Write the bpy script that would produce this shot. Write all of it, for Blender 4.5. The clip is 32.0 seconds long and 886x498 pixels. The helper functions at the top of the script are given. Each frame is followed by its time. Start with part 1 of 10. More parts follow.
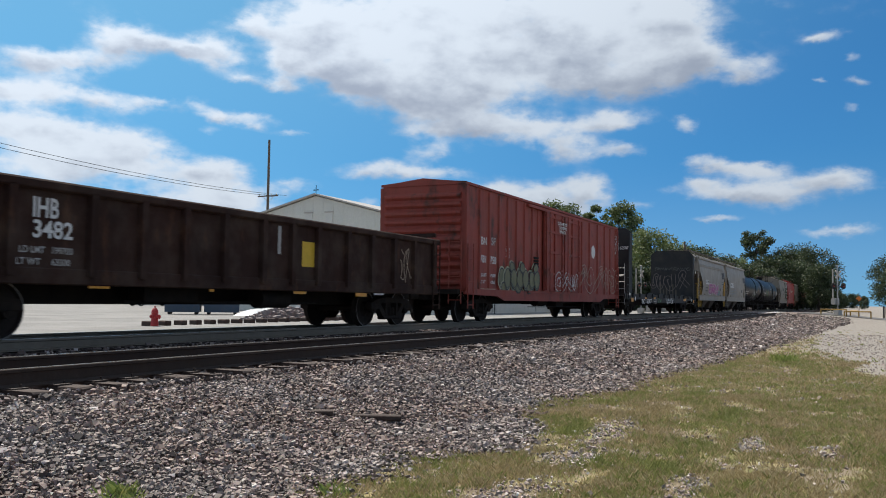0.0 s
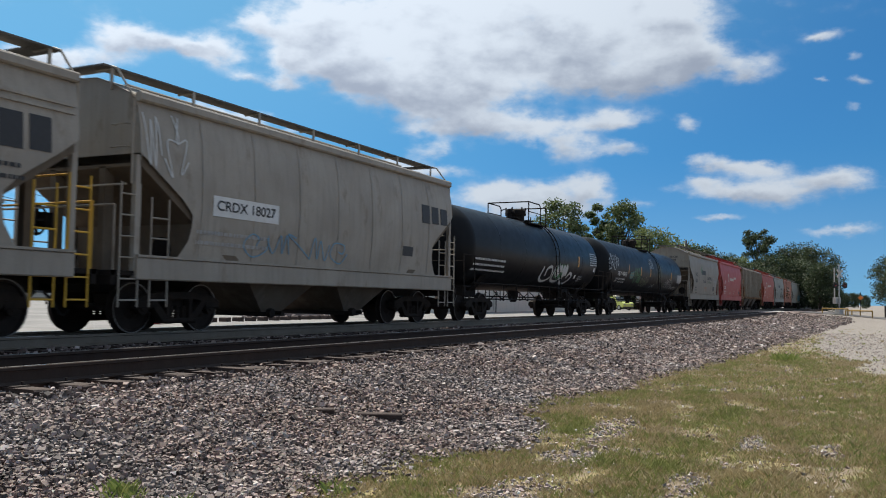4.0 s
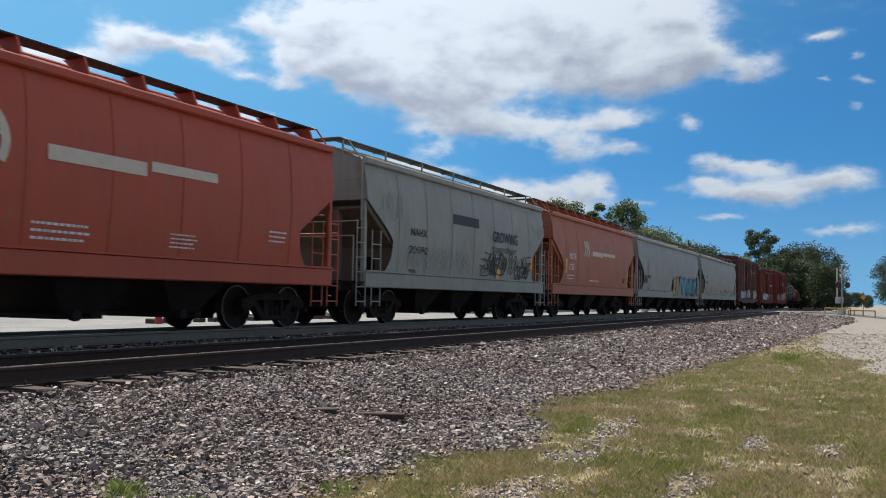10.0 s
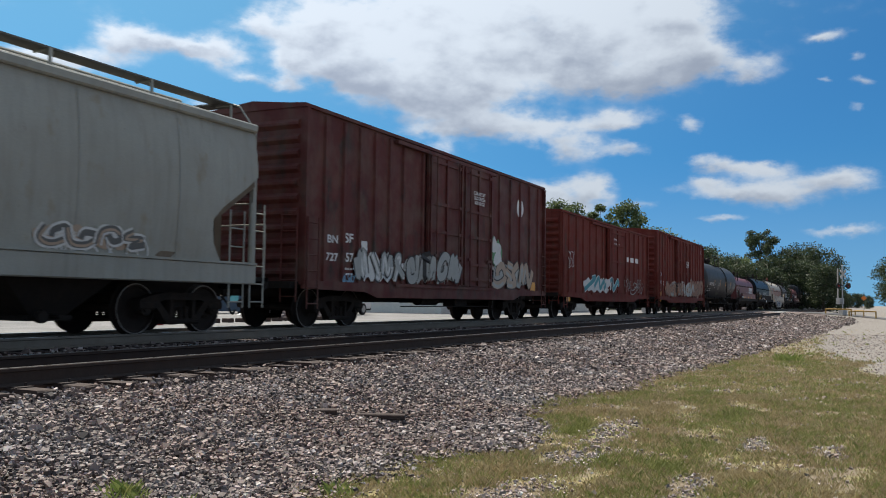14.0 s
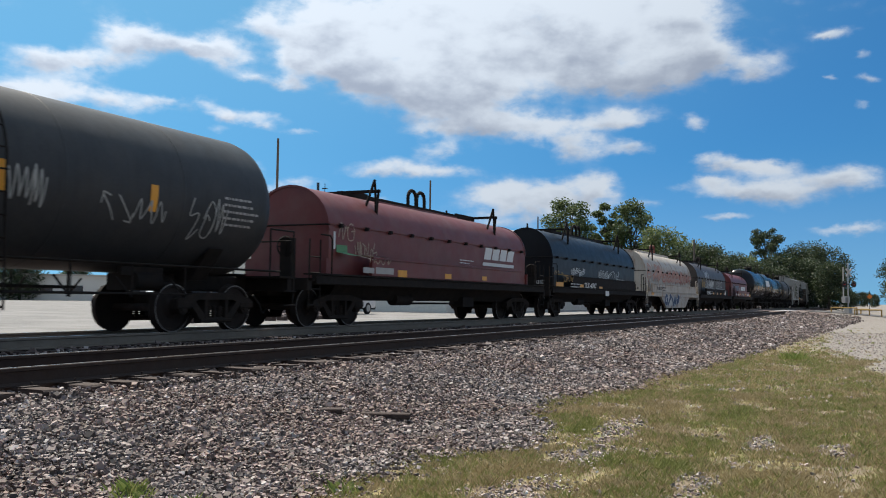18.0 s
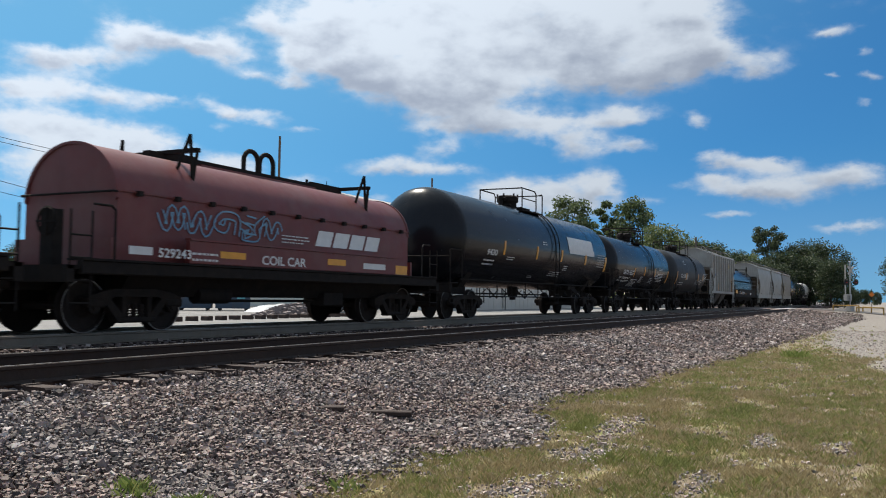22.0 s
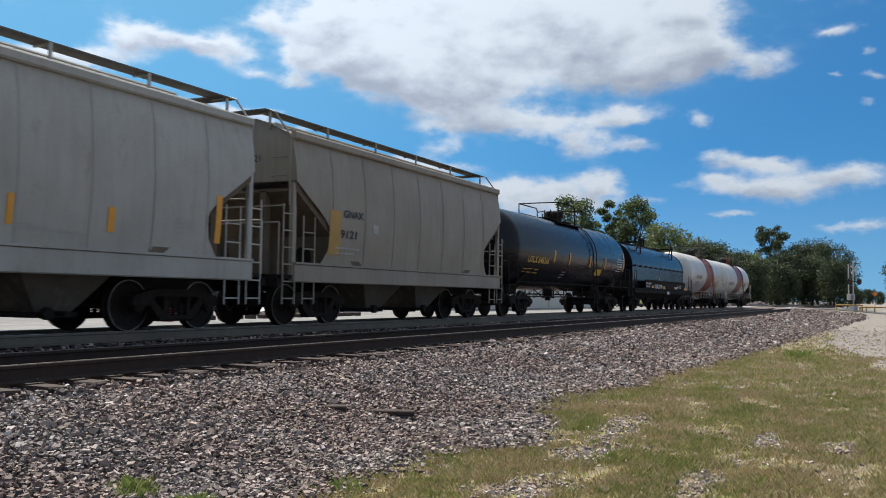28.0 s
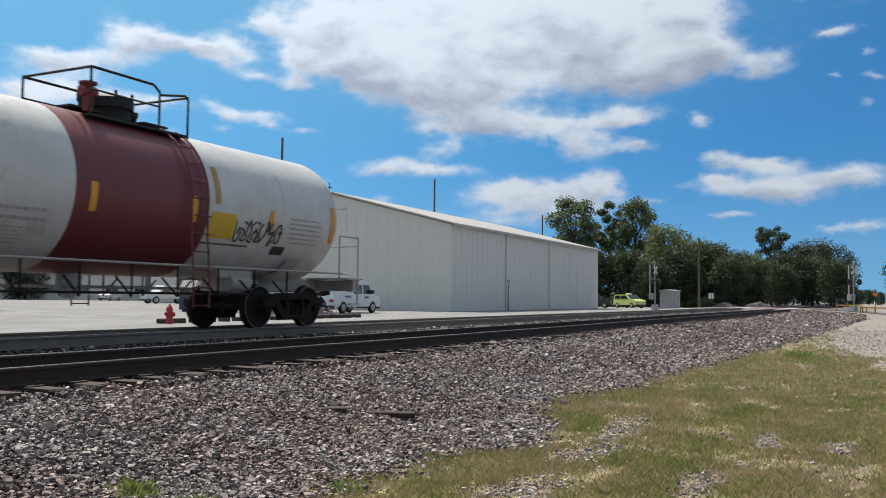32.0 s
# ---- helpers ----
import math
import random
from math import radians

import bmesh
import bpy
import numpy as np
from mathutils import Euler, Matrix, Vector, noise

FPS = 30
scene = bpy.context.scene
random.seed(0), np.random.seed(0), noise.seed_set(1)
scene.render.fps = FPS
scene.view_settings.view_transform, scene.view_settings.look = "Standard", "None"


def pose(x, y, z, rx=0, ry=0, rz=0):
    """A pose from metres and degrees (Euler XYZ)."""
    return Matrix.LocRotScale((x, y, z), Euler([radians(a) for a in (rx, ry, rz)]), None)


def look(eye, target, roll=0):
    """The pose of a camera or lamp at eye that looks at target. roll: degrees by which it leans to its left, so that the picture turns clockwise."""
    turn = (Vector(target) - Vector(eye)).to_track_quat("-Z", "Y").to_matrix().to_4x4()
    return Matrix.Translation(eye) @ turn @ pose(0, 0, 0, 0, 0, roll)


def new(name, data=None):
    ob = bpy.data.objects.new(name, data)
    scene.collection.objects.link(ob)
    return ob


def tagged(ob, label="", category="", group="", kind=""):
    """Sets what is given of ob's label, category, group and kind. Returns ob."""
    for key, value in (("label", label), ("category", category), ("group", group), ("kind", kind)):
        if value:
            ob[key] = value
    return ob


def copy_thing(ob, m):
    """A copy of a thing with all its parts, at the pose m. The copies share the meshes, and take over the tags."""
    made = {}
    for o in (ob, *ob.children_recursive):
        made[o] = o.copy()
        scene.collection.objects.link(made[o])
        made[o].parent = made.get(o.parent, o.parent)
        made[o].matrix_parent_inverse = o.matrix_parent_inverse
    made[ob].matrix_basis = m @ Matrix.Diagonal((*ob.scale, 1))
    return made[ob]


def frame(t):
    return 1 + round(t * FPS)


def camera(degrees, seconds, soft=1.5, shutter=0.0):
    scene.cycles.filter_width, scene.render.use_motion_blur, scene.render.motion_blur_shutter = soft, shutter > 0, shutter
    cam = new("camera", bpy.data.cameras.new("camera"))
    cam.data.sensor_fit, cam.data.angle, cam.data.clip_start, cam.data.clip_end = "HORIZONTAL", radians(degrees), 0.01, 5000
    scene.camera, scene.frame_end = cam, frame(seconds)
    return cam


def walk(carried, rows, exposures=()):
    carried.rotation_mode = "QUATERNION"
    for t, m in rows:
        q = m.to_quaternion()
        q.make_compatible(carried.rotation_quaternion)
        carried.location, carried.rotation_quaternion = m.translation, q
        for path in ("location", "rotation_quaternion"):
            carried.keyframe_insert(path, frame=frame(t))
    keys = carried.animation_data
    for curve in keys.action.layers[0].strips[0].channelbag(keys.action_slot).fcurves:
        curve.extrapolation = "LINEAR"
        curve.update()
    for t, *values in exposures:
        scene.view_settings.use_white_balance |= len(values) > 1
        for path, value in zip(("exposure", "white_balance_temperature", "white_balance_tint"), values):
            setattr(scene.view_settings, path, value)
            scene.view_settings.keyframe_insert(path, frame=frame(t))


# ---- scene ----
cam = camera(53.97, 32.0, soft=1.0, shutter=0.1)


def turn(az, pitch, roll):
    """Pose of the tripod head: azimuth from the track's line, pitch up, lean."""
    a, p = radians(az), radians(pitch)
    eye = Vector((0, 0, 1.5))
    return look(eye, eye + Vector((math.cos(a) * math.cos(p), math.sin(a) * math.cos(p), math.sin(p))), roll)


PATH = [
    (0, 26.055, 3.382, 0.756),
    (0.5, 26.045, 3.361, 0.733),
    (1, 26.069, 3.339, 0.745),
    (1.5, 26.088, 3.339, 0.799),
    (2, 26.103, 3.333, 0.858),
    (2.5, 26.117, 3.317, 0.879),
    (3, 26.134, 3.316, 0.866),
    (3.5, 26.150, 3.289, 0.854),
    (5.5, 26.120, 3.276, 0.878),
    (6, 26.170, 3.291, 0.892),
    (6.5, 26.201, 3.307, 0.889),
    (7, 26.228, 3.299, 0.890),
    (7.5, 26.261, 3.279, 0.909),
    (8, 26.296, 3.267, 0.925),
    (8.5, 26.310, 3.273, 0.911),
    (9, 26.291, 3.278, 0.893),
    (9.5, 26.277, 3.263, 0.888),
    (10, 26.288, 3.258, 0.863),
    (10.5, 26.305, 3.268, 0.833),
    (11, 26.306, 3.276, 0.847),
    (11.5, 26.309, 3.300, 0.886),
    (12, 26.322, 3.334, 0.899),
    (12.5, 26.331, 3.344, 0.871),
    (13, 26.334, 3.342, 0.841),
    (13.5, 26.326, 3.345, 0.835),
    (14, 26.323, 3.326, 0.827),
    (14.5, 26.345, 3.278, 0.813),
    (16.5, 26.564, 3.309, 0.744),
    (17, 26.563, 3.281, 0.768),
    (17.5, 26.582, 3.266, 0.756),
    (18, 26.623, 3.261, 0.745),
    (18.5, 26.649, 3.234, 0.754),
    (19, 26.625, 3.190, 0.778),
    (19.5, 26.585, 3.185, 0.792),
    (20, 26.583, 3.196, 0.793),
    (20.5, 26.623, 3.165, 0.787),
    (21, 26.665, 3.125, 0.785),
    (21.5, 26.695, 3.111, 0.782),
    (22, 26.733, 3.115, 0.753),
    (22.5, 26.761, 3.143, 0.717),
    (23, 26.756, 3.174, 0.726),
    (23.5, 26.730, 3.143, 0.746),
    (24, 26.706, 3.069, 0.726),
    (24.5, 26.688, 3.032, 0.704),
    (25, 26.671, 3.034, 0.696),
    (25.5, 26.648, 3.042, 0.676),
    (27.5, 26.834, 3.112, 0.777),
    (28, 26.907, 3.077, 0.759),
    (28.5, 26.919, 3.078, 0.733),
    (29, 26.907, 3.096, 0.700),
    (29.5, 26.901, 3.114, 0.662),
    (30, 26.911, 3.127, 0.633),
    (30.5, 26.929, 3.136, 0.612),
    (31, 26.935, 3.159, 0.594),
    (31.5, 26.926, 3.186, 0.591),
    (32, 26.916, 3.175, 0.617),
]
walk(cam, [(t, turn(a, p, r)) for t, a, p, r in PATH], exposures=[(0, 0.35), (2, 0.45), (3, 0.35), (6, 0.41), (8, 0.45), (10, 0.41), (14, 0.35), (15.5, 0.49), (17, 0.59), (18, 0.39), (20, 0.35), (24, 0.33), (28, 0.41), (32, 0.36)])

# ---- sky, sun ----
SUN_AZ, SUN_EL = radians(66), radians(58)
world = bpy.data.worlds.new("world")
scene.world = world
world.use_nodes = True
wn, wl = world.node_tree.nodes, world.node_tree.links
wn.clear()


def wmath(op, a, b=None, c=None, clamp=False):
    n = wn.new("ShaderNodeMath")
    n.operation, n.use_clamp = op, clamp
    for i, s in enumerate((a, b, c)):
        if s is None:
            continue
        if isinstance(s, (int, float)):
            n.inputs[i].default_value = s
        else:
            wl.new(s, n.inputs[i])
    return n.outputs[0]


def build_sky():
    sky = wn.new("ShaderNodeTexSky")
    sky.sky_type, sky.sun_disc = "NISHITA", False
    sky.sun_elevation, sky.sun_rotation = SUN_EL, math.pi / 2 - SUN_AZ
    # the clear air of a dry day keeps its blue far down
    low = wn.new("ShaderNodeVectorMath")
    low.operation = "MULTIPLY_ADD"
    low.inputs[1].default_value, low.inputs[2].default_value = (1, 1, 0.9), (0, 0, 0.10)
    lown = wn.new("ShaderNodeVectorMath")
    lown.operation = "NORMALIZE"
    sky.air_density, sky.dust_density, sky.ozone_density = 1.0, 0.7, 2.2
    co = wn.new("ShaderNodeTexCoord")
    wl.new(co.outputs["Generated"], low.inputs[0]), wl.new(low.outputs[0], lown.inputs[0]), wl.new(lown.outputs[0], sky.inputs["Vector"])
    sep = wn.new("ShaderNodeSeparateXYZ")
    wl.new(co.outputs["Generated"], sep.inputs[0])
    az = wmath("ARCTAN2", sep.outputs[1], sep.outputs[0])
    el = wmath("ARCSINE", sep.outputs[2])
    az, el = wmath("MULTIPLY", az, 57.2958), wmath("MULTIPLY", el, 57.2958)
    pos = wn.new("ShaderNodeCombineXYZ")
    wl.new(az, pos.inputs[0]), wl.new(el, pos.inputs[1])
    # warp the outline of the clouds
    stretch = wn.new("ShaderNodeVectorMath")
    stretch.operation = "MULTIPLY"
    stretch.inputs[1].default_value = (0.30, 0.52, 1)
    wl.new(pos.outputs[0], stretch.inputs[0])
    big = wn.new("ShaderNodeTexNoise")
    big.inputs["Scale"].default_value, big.inputs["Detail"].default_value, big.inputs["Roughness"].default_value = 0.7, 9, 0.55
    wl.new(stretch.outputs[0], big.inputs["Vector"])
    fine = wn.new("ShaderNodeTexNoise")
    fine.inputs["Scale"].default_value, fine.inputs["Detail"].default_value = 2.6, 6
    wl.new(stretch.outputs[0], fine.inputs["Vector"])
    # ragged outlines: the place that is looked up wanders a little
    rag = wn.new("ShaderNodeVectorMath")
    rag.operation = "MULTIPLY_ADD"
    rag.inputs[1].default_value = (2.2, 1.3, 0)
    wander = wn.new("ShaderNodeTexNoise")
    wander.inputs["Scale"].default_value, wander.inputs["Detail"].default_value, wander.inputs["Roughness"].default_value = 1.5, 7, 0.6
    wl.new(stretch.outputs[0], wander.inputs["Vector"]), wl.new(wander.outputs["Color"], rag.inputs[0])
    back = wn.new("ShaderNodeVectorMath")
    back.operation = "SUBTRACT"
    back.inputs[1].default_value = (1.1, 0.65, 0)
    wl.new(pos.outputs[0], back.inputs[0]), wl.new(back.outputs[0], rag.inputs[2])
    spot = wn.new("ShaderNodeSeparateXYZ")
    wl.new(rag.outputs[0], spot.inputs[0])
    total, under = None, None
    # azimuth, elevation, half width, half height in degrees, weight
    for a, e, ra, re, k in CLOUDS:
        dx = wmath("MULTIPLY", wmath("SUBTRACT", spot.outputs[0], a), 1 / ra)
        dy = wmath("MULTIPLY", wmath("SUBTRACT", spot.outputs[1], e), 1 / re)
        d = wmath("ADD", wmath("MULTIPLY", dx, dx), wmath("MULTIPLY", dy, dy))
        g = wmath("MULTIPLY", wmath("EXPONENT", wmath("MULTIPLY", d, -1.0)), k)
        low_side = wmath("MULTIPLY", g, dy)
        total = g if total is None else wmath("ADD", total, g)
        under = low_side if under is None else wmath("ADD", under, low_side)
    # unseen broken cumulus added outside the view, to whiten and lift the fill light
    away = wmath("SUBTRACT", 1.0, wmath("EXPONENT", wmath("MULTIPLY", wmath("ADD",
        wmath("POWER", wmath("MULTIPLY", wmath("ABSOLUTE", wmath("SUBTRACT", az, 26)), 1 / 42), 4),
        wmath("POWER", wmath("MULTIPLY", wmath("ABSOLUTE", el), 1 / 26), 4)), -1.0)))
    rest = wmath("MULTIPLY", away, 0.72)
    n = wmath("MULTIPLY", wmath("SUBTRACT", big.outputs[0], 0.5), 2.3)
    n2 = wmath("MULTIPLY", wmath("SUBTRACT", fine.outputs[0], 0.5), 1.0)
    body = wmath("MINIMUM", wmath("ADD", total, rest), 1.5)
    rough = wmath("MULTIPLY", wmath("ADD", n, n2), wmath("ADD", wmath("MULTIPLY", wmath("MINIMUM", body, 0.75), 1.15), 0.08))
    dens = wmath("ADD", body, rough)
    mask = wn.new("ShaderNodeMapRange")
    mask.interpolation_type = "SMOOTHSTEP"
    mask.inputs[1].default_value, mask.inputs[2].default_value = 0.25, 1.2
    wl.new(dens, mask.inputs[0])
    shade = wn.new("ShaderNodeMapRange")
    shade.interpolation_type = "SMOOTHSTEP"
    shade.inputs[1].default_value, shade.inputs[2].default_value = 0.35, 1.75
    # thick parts and undersides turn grey unevenly
    lump = wn.new("ShaderNodeTexNoise")
    lump.inputs["Scale"].default_value, lump.inputs["Detail"].default_value, lump.inputs["Roughness"].default_value = 1.1, 5, 0.5
    shift = wn.new("ShaderNodeVectorMath")
    shift.operation = "ADD"
    shift.inputs[1].default_value = (7.3, 2.1, 4.0)
    wl.new(stretch.outputs[0], shift.inputs[0]), wl.new(shift.outputs[0], lump.inputs["Vector"])
    base = wmath("DIVIDE", wmath("MULTIPLY", under, -1.3), wmath("ADD", total, 0.25))
    thick = wmath("ADD", wmath("MULTIPLY", dens, 0.5), base)
    wl.new(wmath("ADD", thick, wmath("MULTIPLY", wmath("SUBTRACT", lump.outputs[0], 0.5), 2.2)), shade.inputs[0])
    tint = wn.new("ShaderNodeMix")
    tint.data_type = "RGBA"
    wl.new(shade.outputs[0], tint.inputs[0])
    tint.inputs[6].default_value, tint.inputs[7].default_value = (0.69, 0.77, 0.87, 1), (0.36, 0.42, 0.53, 1)
    up = wn.new("ShaderNodeMix")
    up.data_type, up.blend_type = "RGBA", "MULTIPLY"
    up.inputs[0].default_value = 1
    wl.new(sky.outputs[0], up.inputs[6])
    up.inputs[7].default_value = (0.0255, 0.0715, 0.102, 1)
    # the air brightens towards the sun, and so do the clouds; haze lies along the horizon
    toward = wn.new("ShaderNodeVectorMath")
    toward.operation = "DOT_PRODUCT"
    toward.inputs[1].default_value = (math.cos(SUN_AZ) * math.cos(SUN_EL), math.sin(SUN_AZ) * math.cos(SUN_EL), math.sin(SUN_EL))
    wl.new(co.outputs["Generated"], toward.inputs[0])
    glow = wn.new("ShaderNodeMapRange")
    glow.interpolation_type = "SMOOTHSTEP"
    glow.inputs[1].default_value, glow.inputs[2].default_value = 0.40, 0.80
    wl.new(toward.outputs["Value"], glow.inputs[0])
    haze = wn.new("ShaderNodeMapRange")
    haze.interpolation_type = "SMOOTHSTEP"
    haze.inputs[1].default_value, haze.inputs[2].default_value = 10.0, 0.0
    wl.new(el, haze.inputs[0])
    air = up.outputs[2]
    for fac, colour in ((glow.outputs[0], (0.10, 0.18, 0.12, 1)), (haze.outputs[0], (0.075, 0.05, 0.03, 1))):
        add = wn.new("ShaderNodeMix")
        add.data_type, add.blend_type = "RGBA", "ADD"
        wl.new(fac, add.inputs[0]), wl.new(air, add.inputs[6])
        add.inputs[7].default_value = colour
        air = add.outputs[2]
    lit = wn.new("ShaderNodeVectorMath")
    lit.operation = "SCALE"
    wl.new(tint.outputs[2], lit.inputs[0]), wl.new(wmath("ADD", wmath("MULTIPLY", glow.outputs[0], 0.34), 0.86), lit.inputs["Scale"])
    mix = wn.new("ShaderNodeMix")
    mix.data_type = "RGBA"
    wl.new(mask.outputs[0], mix.inputs[0])
    wl.new(air, mix.inputs[6]), wl.new(lit.outputs[0], mix.inputs[7])
    bg, out = wn.new("ShaderNodeBackground"), wn.new("ShaderNodeOutputWorld")
    bg.inputs[1].default_value = 0.77
    wl.new(mix.outputs[2], bg.inputs[0]), wl.new(bg.outputs[0], out.inputs[0])


HIGH_LEFT = [
    (51.69, 13.90, 2.15, 0.81, 0.80),
    (49.50, 14.00, 2.22, 0.72, 0.90),
    (46.96, 15.62, 1.65, 1.16, 1.00),
    (44.95, 15.67, 2.03, 0.67, 0.80),
    (42.53, 15.39, 1.39, 0.48, 0.60),
    (40.95, 15.35, 1.59, 1.10, 0.95),
    (39.31, 13.91, 1.43, 0.35, 0.60),
    (36.78, 13.71, 1.27, 0.42, 0.70),
    (50.38, 12.08, 2.81, 0.93, 0.90),
    (47.16, 11.90, 2.62, 0.61, 0.80),
    (44.49, 11.95, 1.02, 0.28, 0.50),
    (52.53, 11.84, 1.81, 0.81, 0.70),
    (42.43, 12.11, 1.39, 0.49, 0.70),
    (40.84, 11.52, 1.23, 0.49, 0.80),
    (38.52, 11.31, 1.79, 0.50, 0.80),
    (35.97, 10.64, 1.46, 0.25, 0.60),
]
LOW_LEFT = [
    (51.54, 9.97, 3.37, 0.93, 1.00),
    (48.68, 9.04, 3.83, 1.19, 1.00),
    (46.08, 9.23, 1.99, 1.04, 0.90),
    (51.43, 7.14, 3.67, 1.51, 1.00),
    (45.03, 7.91, 3.68, 1.05, 0.90),
    (40.91, 7.78, 2.10, 0.89, 0.90),
    (42.60, 6.27, 4.12, 1.07, 0.90),
    (38.76, 6.62, 2.13, 0.72, 0.80),
    (36.26, 7.26, 1.81, 0.58, 0.85),
    (39.08, 5.52, 3.54, 0.72, 0.60),
    (31.46, 6.29, 1.85, 0.33, 0.50),
    (38.68, 17.25, 1.37, 0.82, 1.00),
    (36.27, 15.33, 1.28, 1.12, 0.90),
    (34.63, 16.12, 2.22, 1.57, 0.85),
    (32.39, 15.35, 2.24, 1.41, 0.90),
    (41.16, 10.44, 0.70, 0.35, 0.40),
    (31.61, 14.13, 1.12, 0.50, 0.60),
]
OVERHEAD = [
    (23.46, 18.13, 12.25, 2.43, 1.30),
    (16.02, 16.89, 5.81, 2.59, 1.10),
    (12.43, 15.16, 2.83, 1.66, 0.90),
    (15.66, 14.09, 3.26, 0.92, 0.80),
    (29.47, 15.98, 4.89, 2.47, 1.10),
    (25.67, 13.17, 4.50, 1.98, 1.00),
    (26.44, 14.96, 7.50, 2.14, 1.00),
    (24.15, 11.54, 2.62, 0.91, 0.70),
    (11.71, 17.34, 2.11, 2.03, 0.80),
    (9.63, 15.43, 1.89, 0.75, 0.80),
    (6.93, 14.29, 1.83, 0.84, 0.90),
    (15.11, 11.66, 2.70, 0.61, 0.95),
    (20.42, 11.27, 2.04, 0.80, 0.90),
    (18.20, 10.15, 2.20, 1.09, 0.90),
    (14.22, 9.85, 2.32, 0.57, 0.85),
    (10.35, 11.23, 0.90, 0.52, 0.90),
]
LOW_RIGHT = [
    (9.50, 8.74, 1.54, 0.63, 1.00),
    (6.32, 8.37, 2.13, 0.48, 0.95),
    (8.67, 6.95, 2.70, 0.60, 0.95),
    (4.71, 6.99, 2.57, 1.03, 1.05),
    (1.27, 7.45, 2.28, 0.67, 0.90),
    (9.51, 7.57, 1.36, 0.32, 0.70),
    (8.68, 5.36, 1.52, 0.28, 0.80),
    (1.92, 4.45, 2.15, 0.34, 0.90),
    (26.76, 9.81, 2.25, 0.66, 0.95),
    (26.75, 8.41, 2.62, 0.52, 0.90),
    (22.62, 6.77, 3.34, 1.03, 1.00),
    (16.56, 7.36, 1.63, 0.95, 1.00),
    (19.30, 7.02, 2.57, 0.92, 0.90),
    (19.66, 5.77, 4.77, 0.96, 0.70),
    (24.10, 4.91, 3.35, 0.52, 0.50),
    (13.52, 6.34, 1.24, 0.36, 0.50),
]
WISPS = [
    (30.49, 8.43, 2.80, 0.66, 0.90),
    (27.15, 11.05, 1.88, 0.44, 0.60),
    (2.38, 16.01, 1.19, 0.29, 0.65),
    (0.55, 14.62, 0.55, 0.26, 0.60),
    (2.42, 13.41, 0.37, 0.26, 0.50),
    (0.33, 13.21, 0.72, 0.26, 0.50),
    (0.90, 11.80, 0.43, 0.33, 0.60),
    (30.08, 5.59, 2.61, 0.37, 0.50),
    (11.76, 7.21, 1.05, 0.29, 0.40),
]
CLOUDS = HIGH_LEFT + LOW_LEFT + OVERHEAD + LOW_RIGHT + WISPS
build_sky()
sun = new("sun", bpy.data.lights.new("sun", "SUN"))
sun.data.energy, sun.data.angle, sun.data.color = 5.0, radians(0.53), (1.0, 0.915, 0.80)
sun.matrix_basis = look((0, 0, 0), (-math.cos(SUN_AZ) * math.cos(SUN_EL), -math.sin(SUN_AZ) * math.cos(SUN_EL), -math.sin(SUN_EL)))

# ---- materials ----
MATS = {}


